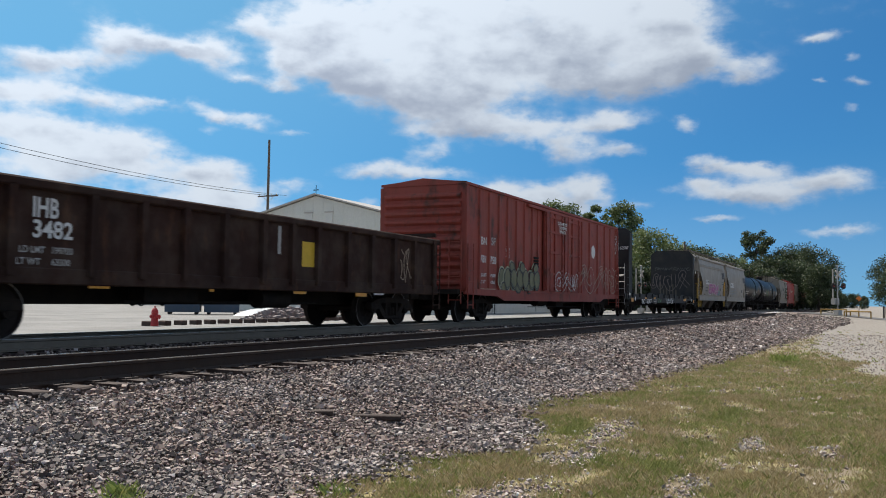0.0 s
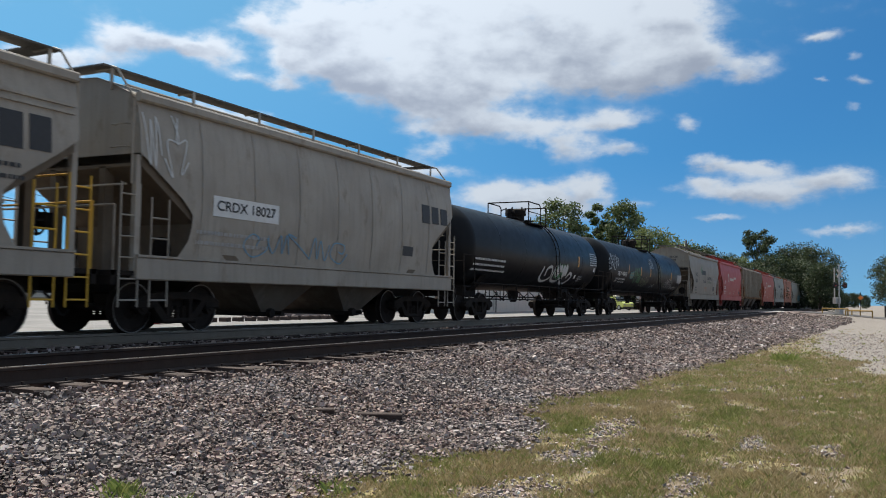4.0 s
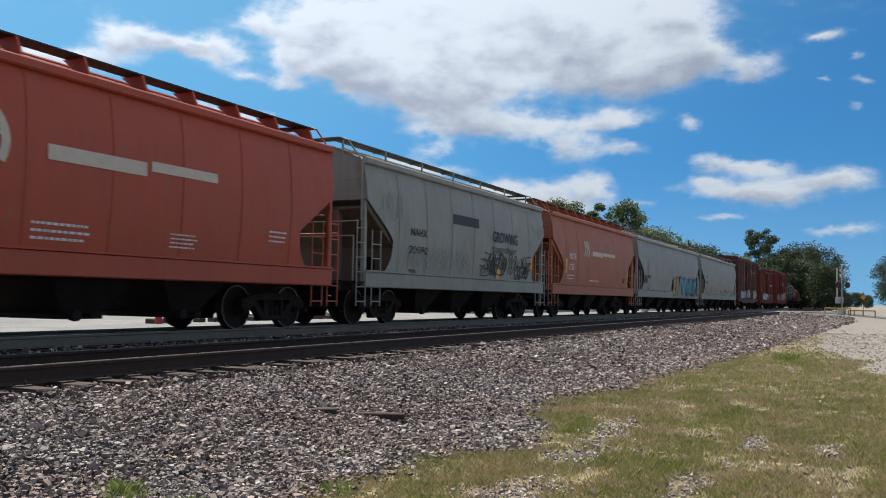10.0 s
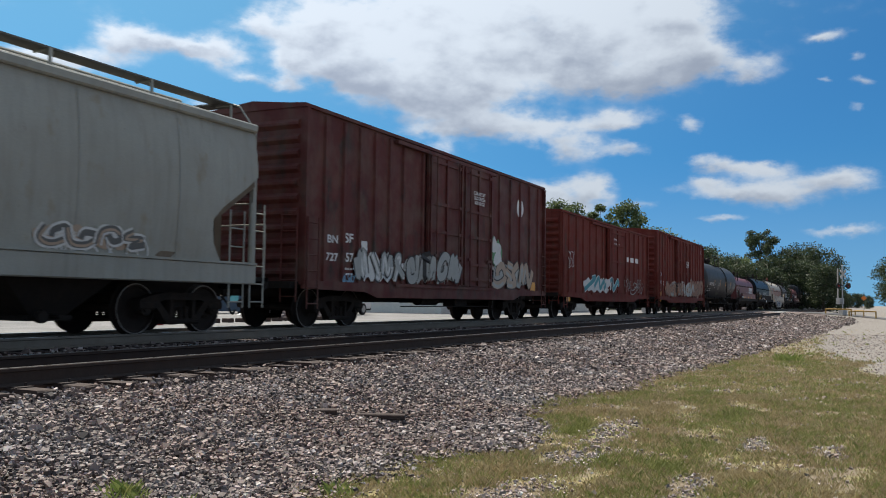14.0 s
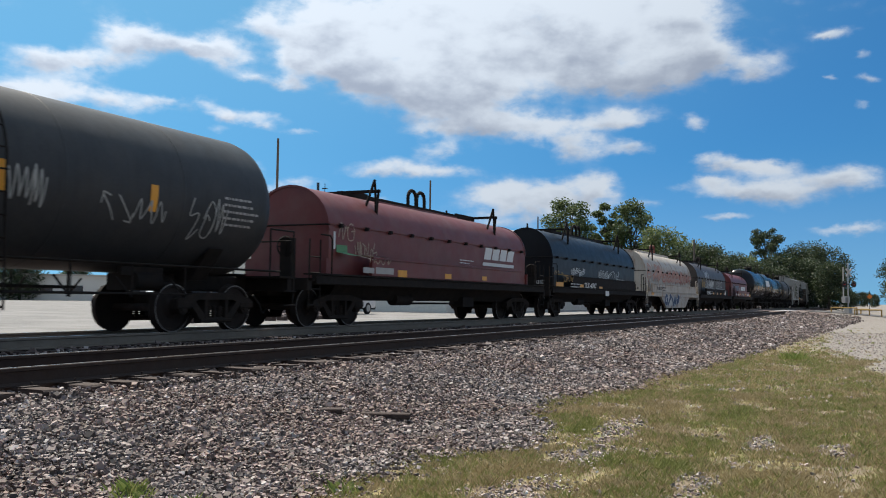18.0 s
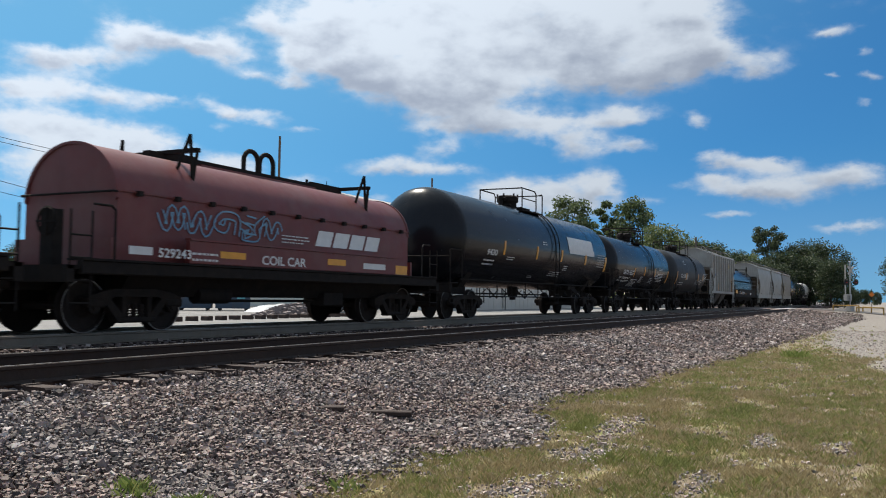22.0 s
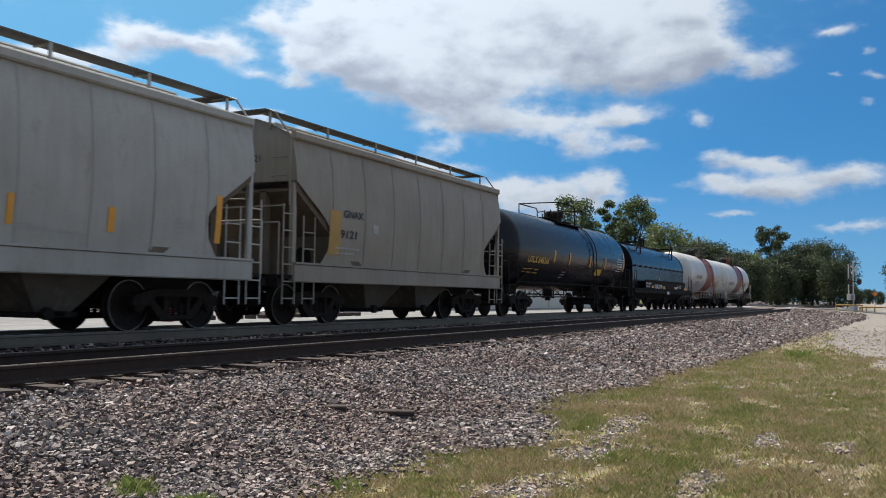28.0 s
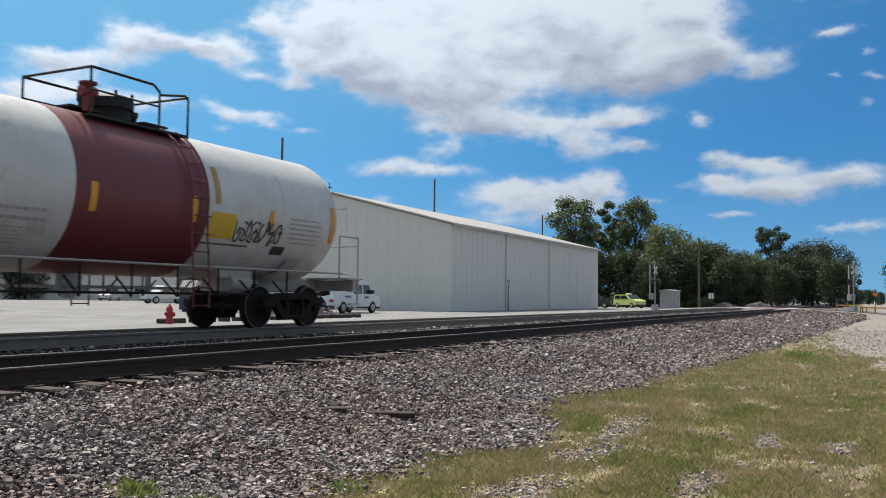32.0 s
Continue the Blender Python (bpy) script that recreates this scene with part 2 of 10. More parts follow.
def surface(name, col, col2=None, rough=0.6, metal=0.0, scale=3.0, fine=40.0, bump=0.15, mix=0.6, streak=0.0,
            stain=None, stain_amt=0.0, stain_scale=1.2, stain_run=(1.6, 1.6, 0.7), spec=0.5, bump_scale=None, dust=0.0, fleck=0.0):
    """A worn surface: two colours in soft patches, fine grain, optional stains drawn out downwards, fine relief."""
    if name in MATS:
        return MATS[name]
    m = bpy.data.materials.new(name)
    m.use_nodes = True
    nt = m.node_tree
    n, l = nt.nodes, nt.links
    b = n["Principled BSDF"]
    tc = n.new("ShaderNodeTexCoord")
    co = tc.outputs["Object"]

    def noise_tex(sc, detail, vec=co, rgh=0.55):
        t = n.new("ShaderNodeTexNoise")
        t.inputs["Scale"].default_value, t.inputs["Detail"].default_value, t.inputs["Roughness"].default_value = sc, detail, rgh
        l.new(vec, t.inputs["Vector"])
        return t.outputs["Fac"]

    def ramp(fac, lo, hi):
        r = n.new("ShaderNodeMapRange")
        r.inputs[1].default_value, r.inputs[2].default_value = lo, hi
        l.new(fac, r.inputs[0])
        return r.outputs[0]

    def blend(fac, a, c, mode="MIX", k=1.0):
        x = n.new("ShaderNodeMix")
        x.data_type, x.blend_type = "RGBA", mode
        if k != 1.0:
            q = n.new("ShaderNodeMath")
            q.operation = "MULTIPLY"
            q.inputs[1].default_value = k
            l.new(fac, q.inputs[0])
            fac = q.outputs[0]
        if isinstance(fac, float):
            x.inputs[0].default_value = fac
        else:
            l.new(fac, x.inputs[0])
        for i, s in ((6, a), (7, c)):
            if isinstance(s, tuple):
                x.inputs[i].default_value = (*s, 1)
            else:
                l.new(s, x.inputs[i])
        return x.outputs[2]

    col2 = col2 or tuple(min(1, c * 0.62) for c in col)
    patches = ramp(noise_tex(scale, 5), 0.35, 0.68)
    c = blend(patches, col, col2, k=mix)
    grain = noise_tex(fine, 3)
    c = blend(ramp(grain, 0.3, 0.75), c, tuple(x * 0.55 for x in col), k=0.35)
    if streak:
        mp = n.new("ShaderNodeMapping")
        mp.inputs["Scale"].default_value = (6.0, 6.0, 0.45)
        l.new(co, mp.inputs[0])
        c = blend(ramp(noise_tex(1.3, 5, mp.outputs[0]), 0.48, 0.72), c, tuple(x * 0.5 for x in col), k=streak)
    if stain:
        mp = n.new("ShaderNodeMapping")
        mp.inputs["Scale"].default_value = stain_run
        l.new(co, mp.inputs[0])
        c = blend(ramp(noise_tex(stain_scale, 8, mp.outputs[0], 0.65), 0.62 - 0.25 * stain_amt, 0.74 - 0.2 * stain_amt), c, stain)
    if dust:
        c = blend(ramp(noise_tex(1.7, 7), 0.42, 0.75), c, (0.20, 0.16, 0.12), k=dust * 0.5)
    if fleck:
        # chipped spots with rust runs below them
        mp = n.new("ShaderNodeMapping")
        mp.inputs["Scale"].default_value = (5.0, 5.0, 2.2)
        l.new(co, mp.inputs[0])
        c = blend(ramp(noise_tex(1.6, 6, mp.outputs[0], 0.7), 0.66, 0.72), c, (0.10, 0.05, 0.028), k=fleck)
    l.new(c, b.inputs["Base Color"])
    b.inputs["Metallic"].default_value = metal
    b.inputs["Specular IOR Level"].default_value = spec
    rr = n.new("ShaderNodeMapRange")
    rr.inputs[3].default_value, rr.inputs[4].default_value = max(0.05, rough - 0.12), min(1, rough + 0.14)
    l.new(noise_tex(scale * 2.3, 5), rr.inputs[0])
    l.new(rr.outputs[0], b.inputs["Roughness"])
    if bump:
        bp = n.new("ShaderNodeBump")
        bp.inputs["Strength"].default_value, bp.inputs["Distance"].default_value = bump, 0.02
        l.new(noise_tex(bump_scale or fine * 0.6, 4), bp.inputs["Height"])
        l.new(bp.outputs[0], b.inputs["Normal"])
    MATS[name] = m
    return m


def plain(name, col, rough=0.6, metal=0.0):
    return surface(name, col, rough=rough, metal=metal, scale=6, fine=60, bump=0.05, mix=0.35)


BLACK = surface("black_tank_paint", (0.008, 0.009, 0.011), (0.012, 0.013, 0.015), rough=0.38, scale=1.2, fine=25, bump=0.03, streak=0.25, spec=0.14, dust=0.02)
BLACK_GLOSS = surface("glossy_black_paint", (0.0085, 0.0095, 0.012), (0.012, 0.013, 0.016), rough=0.21, scale=1.2, fine=25, bump=0.015, streak=0.2, spec=0.24, dust=0.02)
BLACK_FADED = surface("dusty_faded_black_paint", (0.03, 0.033, 0.036), (0.045, 0.046, 0.047), rough=0.55, scale=1.0, fine=25, bump=0.05, streak=0.3, spec=0.3, dust=0.12)
BLACK_DULL = surface("dull_black_paint", (0.026, 0.028, 0.03), (0.045, 0.042, 0.038), rough=0.6, scale=2, bump=0.1, dust=0.2, spec=0.15)
FRAME = surface("grimy_frame_steel", (0.014, 0.012, 0.011), (0.03, 0.023, 0.018), rough=0.8, scale=4, bump=0.25, spec=0.15)
TRUCK = surface("rusty_cast_steel", (0.018, 0.015, 0.013), (0.038, 0.027, 0.02), rough=0.85, scale=6, bump=0.4, spec=0.15)
WHEEL = surface("wheel_steel", (0.022, 0.018, 0.016), (0.04, 0.03, 0.025), rough=0.8, metal=0.0, scale=5, bump=0.1, spec=0.15)
TREAD = surface("worn_wheel_rim", (0.22, 0.21, 0.2), rough=0.4, metal=0.7, scale=9, bump=0.02)
OXIDE = surface("boxcar_red_paint", (0.31, 0.058, 0.04), (0.23, 0.05, 0.037), rough=0.62, scale=0.9, bump=0.08, streak=0.4, stain=(0.06, 0.03, 0.022), stain_amt=0.25, dust=0.3, spec=0.3)
OXIDE_B = surface("faded_oxide_red_paint", (0.165, 0.034, 0.025), (0.122, 0.029, 0.0225), rough=0.75, scale=0.8, bump=0.08, streak=0.45, stain=(0.09, 0.045, 0.035), stain_amt=0.25, dust=0.3, spec=0.12)
OXIDE_D = surface("dark_oxide_red_paint", (0.105, 0.02, 0.016), (0.065, 0.018, 0.015), rough=0.66, scale=0.8, bump=0.08, streak=0.5, stain=(0.035, 0.02, 0.016), stain_amt=0.3, dust=0.6, spec=0.3)
COIL_RED = surface("coil_car_red_paint", (0.15, 0.022, 0.02), (0.105, 0.021, 0.02), rough=0.5, scale=1.1, bump=0.05, streak=0.3, dust=0.35)
GOND = surface("rusted_gondola_brown", (0.042, 0.02, 0.015), (0.022, 0.014, 0.012), rough=0.8, scale=1.1, bump=0.25, streak=0.5, stain=(0.075, 0.035, 0.02), stain_amt=0.2, dust=0.4, spec=0.15)
GREY_A = surface("weathered_grey_hopper_paint", (0.36, 0.32, 0.265), (0.25, 0.22, 0.18), rough=0.55, scale=0.8, bump=0.04, streak=0.4, stain=(0.18, 0.14, 0.10), stain_amt=0.2, dust=0.45)
GREY_B = surface("pale_grey_hopper_paint", (0.40, 0.39, 0.355), (0.31, 0.30, 0.265), rough=0.5, scale=0.7, bump=0.04, streak=0.3, stain=(0.25, 0.22, 0.17), stain_amt=0.1, dust=0.4)
GREY_C = surface("weathered_light_grey_hopper_paint", (0.315, 0.32, 0.285), (0.245, 0.245, 0.213), rough=0.55, scale=0.7, bump=0.04, streak=0.35, stain=(0.22, 0.18, 0.12), stain_amt=0.14, dust=0.4, spec=0.35, fleck=0.5)
CREAM = surface("stained_cream_hopper_paint", (0.30, 0.262, 0.208), (0.225, 0.19, 0.145), rough=0.55, scale=0.7, bump=0.04, streak=0.4, stain=(0.24, 0.19, 0.13), stain_amt=0.15, dust=0.5, fleck=0.35)
POTASH = surface("potash_red_paint", (0.44, 0.042, 0.028), (0.37, 0.042, 0.028), rough=0.5, scale=0.7, bump=0.04, streak=0.2, stain=(0.25, 0.07, 0.045), stain_amt=0.1, dust=0.12)
POTASH_C = surface("orange_red_paint", (0.42, 0.062, 0.022), (0.35, 0.06, 0.024), rough=0.5, scale=0.7, bump=0.04, streak=0.25, stain=(0.28, 0.09, 0.05), stain_amt=0.12, dust=0.15)
POTASH_B = surface("faded_orange_red_paint", (0.41, 0.122, 0.05), (0.35, 0.108, 0.05), rough=0.55, scale=0.7, bump=0.04, streak=0.25, stain=(0.3, 0.13, 0.07), stain_amt=0.1, dust=0.3)
RUSTY = surface("rust_streaked_tan_paint", (0.31, 0.225, 0.12), (0.20, 0.095, 0.03), rough=0.8, scale=0.9, bump=0.12, mix=0.9, streak=0.3, spec=0.2, stain=(0.095, 0.03, 0.009), stain_amt=0.85, stain_scale=1.9, stain_run=(0.9, 0.9, 1.5), dust=0.15, fleck=0.8)
RUSTY_RIB = surface("weathered_cream_rib_paint", (0.34, 0.31, 0.255), (0.27, 0.225, 0.165), rough=0.75, scale=2, bump=0.1, spec=0.25, stain=(0.2, 0.09, 0.04), stain_amt=0.3)
WHITE_T = surface("white_tank_paint", (0.62, 0.61, 0.58), (0.52, 0.5, 0.46), rough=0.42, scale=0.9, bump=0.03, streak=0.2, stain=(0.40, 0.33, 0.24), stain_amt=0.15, dust=0.4)
BAND_A = surface("rusty_red_band_paint", (0.27, 0.075, 0.045), (0.2, 0.06, 0.04), rough=0.55, scale=1.4, bump=0.05, streak=0.3)
BAND_B = surface("maroon_band_paint", (0.16, 0.026, 0.03), (0.12, 0.026, 0.03), rough=0.45, scale=1.4, bump=0.04, streak=0.2)
COIL_WHITE = surface("chalky_white_coil_hood_paint", (0.50, 0.46, 0.40), (0.40, 0.34, 0.27), rough=0.6, scale=1.0, bump=0.05, streak=0.4, stain=(0.28, 0.175, 0.11), stain_amt=0.42, dust=0.5)
COIL_BROWN = surface("brown_black_coil_hood_paint", (0.034, 0.026, 0.023), (0.05, 0.035, 0.028), rough=0.5, scale=1.0, bump=0.05, streak=0.3, dust=0.4)
END_BROWN = surface("streaked_brown_steel", (0.165, 0.132, 0.098), (0.085, 0.066, 0.05), rough=0.85, scale=1.5, bump=0.2, streak=0.4, spec=0.15)
GRIME_RED = surface("grimy_red_paint", (0.16, 0.035, 0.024), (0.09, 0.028, 0.022), rough=0.8, scale=1.5, bump=0.15, streak=0.4)
RUST_UNDER = surface("rust_brown_chute_paint", (0.11, 0.092, 0.07), (0.06, 0.042, 0.03), rough=0.85, scale=1.5, bump=0.2, streak=0.4, stain=(0.15, 0.13, 0.11), stain_amt=0.3)
DULL_WALK = surface("dull_grey_walkway_steel", (0.12, 0.113, 0.105), (0.075, 0.07, 0.064), rough=0.75, metal=0.2, scale=4, bump=0.1)
GR_FADE = surface("faded_pink_red_spray", (0.44, 0.22, 0.17), (0.46, 0.36, 0.3), rough=0.7, scale=2.5, bump=0.05, mix=0.9)
GR_DRED = surface("worn_red_spray", (0.36, 0.09, 0.07), (0.42, 0.26, 0.2), rough=0.7, scale=3, bump=0.05, mix=0.9)
GR_CHALK = surface("chalk_grey_spray", (0.30, 0.29, 0.27), (0.42, 0.38, 0.33), rough=0.7, scale=3, bump=0.05, mix=0.8)
GR_PALE = plain("pale_green_spray", (0.24, 0.25, 0.17))
GR_OLIVE = surface("olive_green_spray", (0.20, 0.19, 0.10), (0.13, 0.14, 0.09), rough=0.7, scale=2.5, bump=0.05, mix=0.9)
GR_HALO = plain("pale_yellow_green_spray", (0.42, 0.42, 0.28))
GR_WHITE = plain("white_spray", (0.62, 0.62, 0.6))
GR_PINK = plain("pink_spray", (0.52, 0.10, 0.30))
GR_PURPLE = plain("faded_purple_spray", (0.30, 0.13, 0.28))
GR_TEAL = plain("teal_spray", (0.05, 0.26, 0.30))
GR_BLUE = plain("dark_blue_spray", (0.03, 0.06, 0.14))
GR_SKY = plain("pale_blue_spray", (0.16, 0.32, 0.45))
GR_GREY = plain("grey_spray", (0.34, 0.35, 0.33))
GR_TAN = plain("tan_spray", (0.40, 0.30, 0.22))
GR_PEACH = surface("peach_spray", (0.40, 0.20, 0.115), (0.30, 0.12, 0.07), rough=0.7, scale=3, bump=0.05, mix=0.9)
GR_RUST = surface("worn_tan_spray_over_red", (0.34, 0.215, 0.14), (0.22, 0.085, 0.055), rough=0.7, scale=3.5, bump=0.05, mix=0.95)
GR_BROWN = plain("dark_brown_spray", (0.045, 0.022, 0.018))
GR_ORANGE = plain("orange_spray", (0.50, 0.17, 0.06))
GR_GOLD = plain("gold_spray", (0.45, 0.27, 0.07))
GR_BLACK = plain("black_spray", (0.025, 0.025, 0.027))
GR_ASH = plain("worn_ash_spray", (0.13, 0.125, 0.12))
GR_ASH_PINK = plain("worn_pink_ash_spray", (0.17, 0.13, 0.12))
GR_DARK = plain("charcoal_spray", (0.11, 0.11, 0.105))
GR_GREEN = plain("green_spray", (0.10, 0.26, 0.12))
STICKER = plain("yellow_placard", (0.68, 0.44, 0.03))
YELLOW = plain("safety_yellow_paint", (0.62, 0.36, 0.03), 0.55)
REFLEX = plain("amber_reflector_tape", (0.75, 0.33, 0.02), 0.4)
LETTER = plain("white_lettering", (0.72, 0.72, 0.70), 0.6)
LETTER_T = plain("pale_tan_lettering", (0.60, 0.52, 0.42), 0.6)
GUARD_YELLOW = surface("dirty_yellow_pipe_paint", (0.36, 0.22, 0.05), (0.24, 0.15, 0.05), rough=0.7, scale=5, bump=0.1)
RUBBLE = surface("broken_brick_and_concrete", (0.25, 0.215, 0.205), (0.15, 0.12, 0.115), rough=0.9, scale=3, bump=0.2)
BRACE_GREY = surface("dusty_grey_steel", (0.055, 0.056, 0.058), (0.035, 0.035, 0.036), rough=0.7, scale=3, bump=0.1, dust=0.3, spec=0.15)
LETTER_K = plain("black_lettering", (0.03, 0.03, 0.032), 0.6)
LETTER_G = plain("worn_grey_lettering", (0.40, 0.39, 0.37), 0.65)
LETTER_GREEN = plain("olive_green_lettering", (0.14, 0.16, 0.10), 0.6)
LETTER_B = plain("blue_lettering", (0.04, 0.12, 0.32), 0.6)
LETTER_Y = plain("gold_lettering", (0.62, 0.38, 0.08), 0.6)
RED_VALVE = surface("dull_red_valve_paint", (0.25, 0.03, 0.025), rough=0.6, scale=8, bump=0.1)
GALV = surface("galvanised_steel", (0.42, 0.42, 0.41), (0.3, 0.3, 0.29), rough=0.5, metal=0.6, scale=5, bump=0.05)
RAIL_SIDE = surface("rusty_rail_steel", (0.036, 0.02, 0.0135), (0.021, 0.0135, 0.01), rough=0.85, scale=3, bump=0.25)
RAIL_TOP = surface("polished_rail_head", (0.32, 0.31, 0.30), (0.22, 0.2, 0.19), rough=0.28, metal=1.0, scale=2, bump=0.02)
TIE = surface("weathered_tie_wood", (0.058, 0.038, 0.031), (0.03, 0.022, 0.019), rough=0.9, scale=4, fine=30, bump=0.6)
CONC = surface("aged_concrete", (0.36, 0.36, 0.345), (0.27, 0.27, 0.255), rough=0.85, scale=2.2, bump=0.2, stain=(0.2, 0.19, 0.17), stain_amt=0.15)
SIDING = surface("cream_metal_siding", (0.68, 0.66, 0.58), (0.62, 0.60, 0.52), rough=0.45, scale=0.5, fine=12, bump=0.02, mix=0.4, streak=0.1)
SIDING_B = surface("pale_grey_metal_siding", (0.66, 0.64, 0.58), (0.61, 0.59, 0.53), rough=0.45, scale=0.5, fine=12, bump=0.02, mix=0.4, streak=0.1)
ROOF = surface("galvalume_roof", (0.46, 0.41, 0.36), (0.38, 0.34, 0.29), rough=0.4, scale=0.5, fine=12, bump=0.02)
POLE = surface("weathered_pole_wood", (0.12, 0.095, 0.075), (0.085, 0.07, 0.058), rough=0.9, scale=5, bump=0.3)

# ---- mesh helpers ----


class Shape:
    """Vertices and faces gathered for one mesh."""

    def __init__(self):
        self.v, self.f = [], []

    def add(self, verts, faces):
        o = len(self.v)
        self.v += [tuple(p) for p in verts]
        self.f += [tuple(o + i for i in q) for q in faces]
        return self

    def box(self, x0, x1, y0, y1, z0, z1, bev=0.0):
        if bev:
            return self.prism([(y0 + bev, z0), (y1 - bev, z0), (y1, z0 + bev), (y1, z1 - bev), (y1 - bev, z1), (y0 + bev, z1), (y0, z1 - bev), (y0, z0 + bev)], "x", x0, x1)
        p = [(x, y, z) for z in (z0, z1) for x, y in ((x0, y0), (x1, y0), (x1, y1), (x0, y1))]
        return self.add(p, [(3, 2, 1, 0), (4, 5, 6, 7), (0, 1, 5, 4), (1, 2, 6, 5), (2, 3, 7, 6), (3, 0, 4, 7)])

    def prism(self, prof, axis, c0, c1):
        """A polygon drawn out along an axis. prof: (y,z) for x, (x,z) for y, (x,y) for z."""
        n = len(prof)

        def at(c, a, b):
            return (c, a, b) if axis == "x" else (a, c, b) if axis == "y" else (a, b, c)
        p = [at(c0, a, b) for a, b in prof] + [at(c1, a, b) for a, b in prof]
        area = sum(prof[i - 1][0] * prof[i][1] - prof[i][0] * prof[i - 1][1] for i in range(n))
        flip = (area > 0) == (axis != "y")
        flip = flip if c1 > c0 else not flip
        side = [(i, (i + 1) % n, n + (i + 1) % n, n + i) for i in range(n)]
        caps = [tuple(range(n))[::-1], tuple(range(n, 2 * n))]
        fs = side + caps
        return self.add(p, fs if flip else [q[::-1] for q in fs])

    def cyl(self, p, q, r, n=10, r2=None):
        p, q = Vector(p), Vector(q)
        d = (q - p).normalized()
        a = d.orthogonal().normalized()
        b = d.cross(a)
        r2 = r if r2 is None else r2
        ring = [(math.cos(2 * math.pi * i / n), math.sin(2 * math.pi * i / n)) for i in range(n)]
        vs = [p + (a * c + b * s) * r for c, s in ring] + [q + (a * c + b * s) * r2 for c, s in ring]
        fs = [(i, (i + 1) % n, n + (i + 1) % n, n + i) for i in range(n)] + [tuple(range(n))[::-1], tuple(range(n, 2 * n))]
        return self.add(vs, fs)

    def tube(self, pts, r, n=6):
        for a, b in zip(pts, pts[1:]):
            self.cyl(a, b, r, n)
        return self

    def lathe(self, prof, n=24, axis="x", c=(0, 0, 0)):
        """prof: (along, radius) pairs; closed at both ends where the radius is 0."""
        vs, fs = [], []
        for s, r in prof:
            for i in range(n):
                a = 2 * math.pi * i / n
                u, w = r * math.cos(a), r * math.sin(a)
                vs.append((c[0] + s, c[1] + u, c[2] + w) if axis == "x" else (c[0] + w, c[1] + s, c[2] + u) if axis == "y" else (c[0] + u, c[1] + w, c[2] + s))
        for k in range(len(prof) - 1):
            for i in range(n):
                j = (i + 1) % n
                fs.append((k * n + i, k * n + j, (k + 1) * n + j, (k + 1) * n + i)[::-1])
        last = (len(prof) - 1) * n
        if prof[0][1] > 0.05 and prof[-1][1] > 0.05:   # a ring: join the last edge to the first
            fs += [(last + i, last + (i + 1) % n, (i + 1) % n, i)[::-1] for i in range(n)]
        else:
            fs += [tuple(range(n)), tuple(range(last, last + n))[::-1]]
        return self.add(vs, fs)

    def mesh(self, name, material, smooth=40):
        me = bpy.data.meshes.new(name)
        me.from_pydata(self.v, [], self.f)
        me.materials.append(material)
        if smooth:
            me.shade_smooth()
            me.set_sharp_from_angle(angle=radians(smooth))
        else:
            me.shade_flat()
        me.update()
        return me


def part(name, shape, material, parent, label="", smooth=40):
    me = shape if isinstance(shape, bpy.types.Mesh) else shape.mesh(name, material, smooth)
    ob = new(name, me)
    ob.parent = parent
    if label:
        tagged(ob, label)
    return ob


def thing(name, m, label, category, group="", kind="", shape=None, material=None):
    ob = new(name, shape.mesh(name, material) if shape else None)
    ob.matrix_basis = m
    return tagged(ob, label, category, group, kind)


def structure(name, shape, material, label, category, smooth=40):
    return tagged(new(name, shape.mesh(name, material, smooth)), label, category, kind="structure")

# ---- ground and tracks ----
NEAR_Y, NEAR_Z = 8.50, 0.753      # centre line and rail head of the empty track
TRAIN_Y, TRAIN_Z = 12.77, 0.80    # centre line and rail head of the train's track
LOT_Z = 0.42


def smooth_step(a, b, x):
    t = min(1, max(0, (x - a) / (b - a)))
    return t * t * (3 - 2 * t)


def ground_z(x, y):
    """Height of the ground: low verge, ballast shoulder, two track beds, the yard behind."""
    z = 0.0
    z += 0.44 * smooth_step(4.3, 7.2, y)
    z += 0.11 * smooth_step(10.6, 11.4, y)
    z -= (0.55 - LOT_Z) * smooth_step(14.5, 16.5, y)
    road = smooth_step(82, 88, x) * (1 - smooth_step(100, 106, x))
    if road and y < 40:
        top = 0.755 if y < 10.6 else 0.80 if y < 15 else 0.755 + (LOT_Z - 0.755) * smooth_step(15, 25, y)
        if y < 7:
            top = 0.75 * smooth_step(-6, 6, y)
        z = z + (top - 0.01 - z) * road
    z += 0.02 * noise.noise(Vector((x * 0.5, y * 0.5, 3.1))) * (1 - smooth_step(6.5, 7.2, y) * (1 - smooth_step(14.5, 15, y)))
    return z


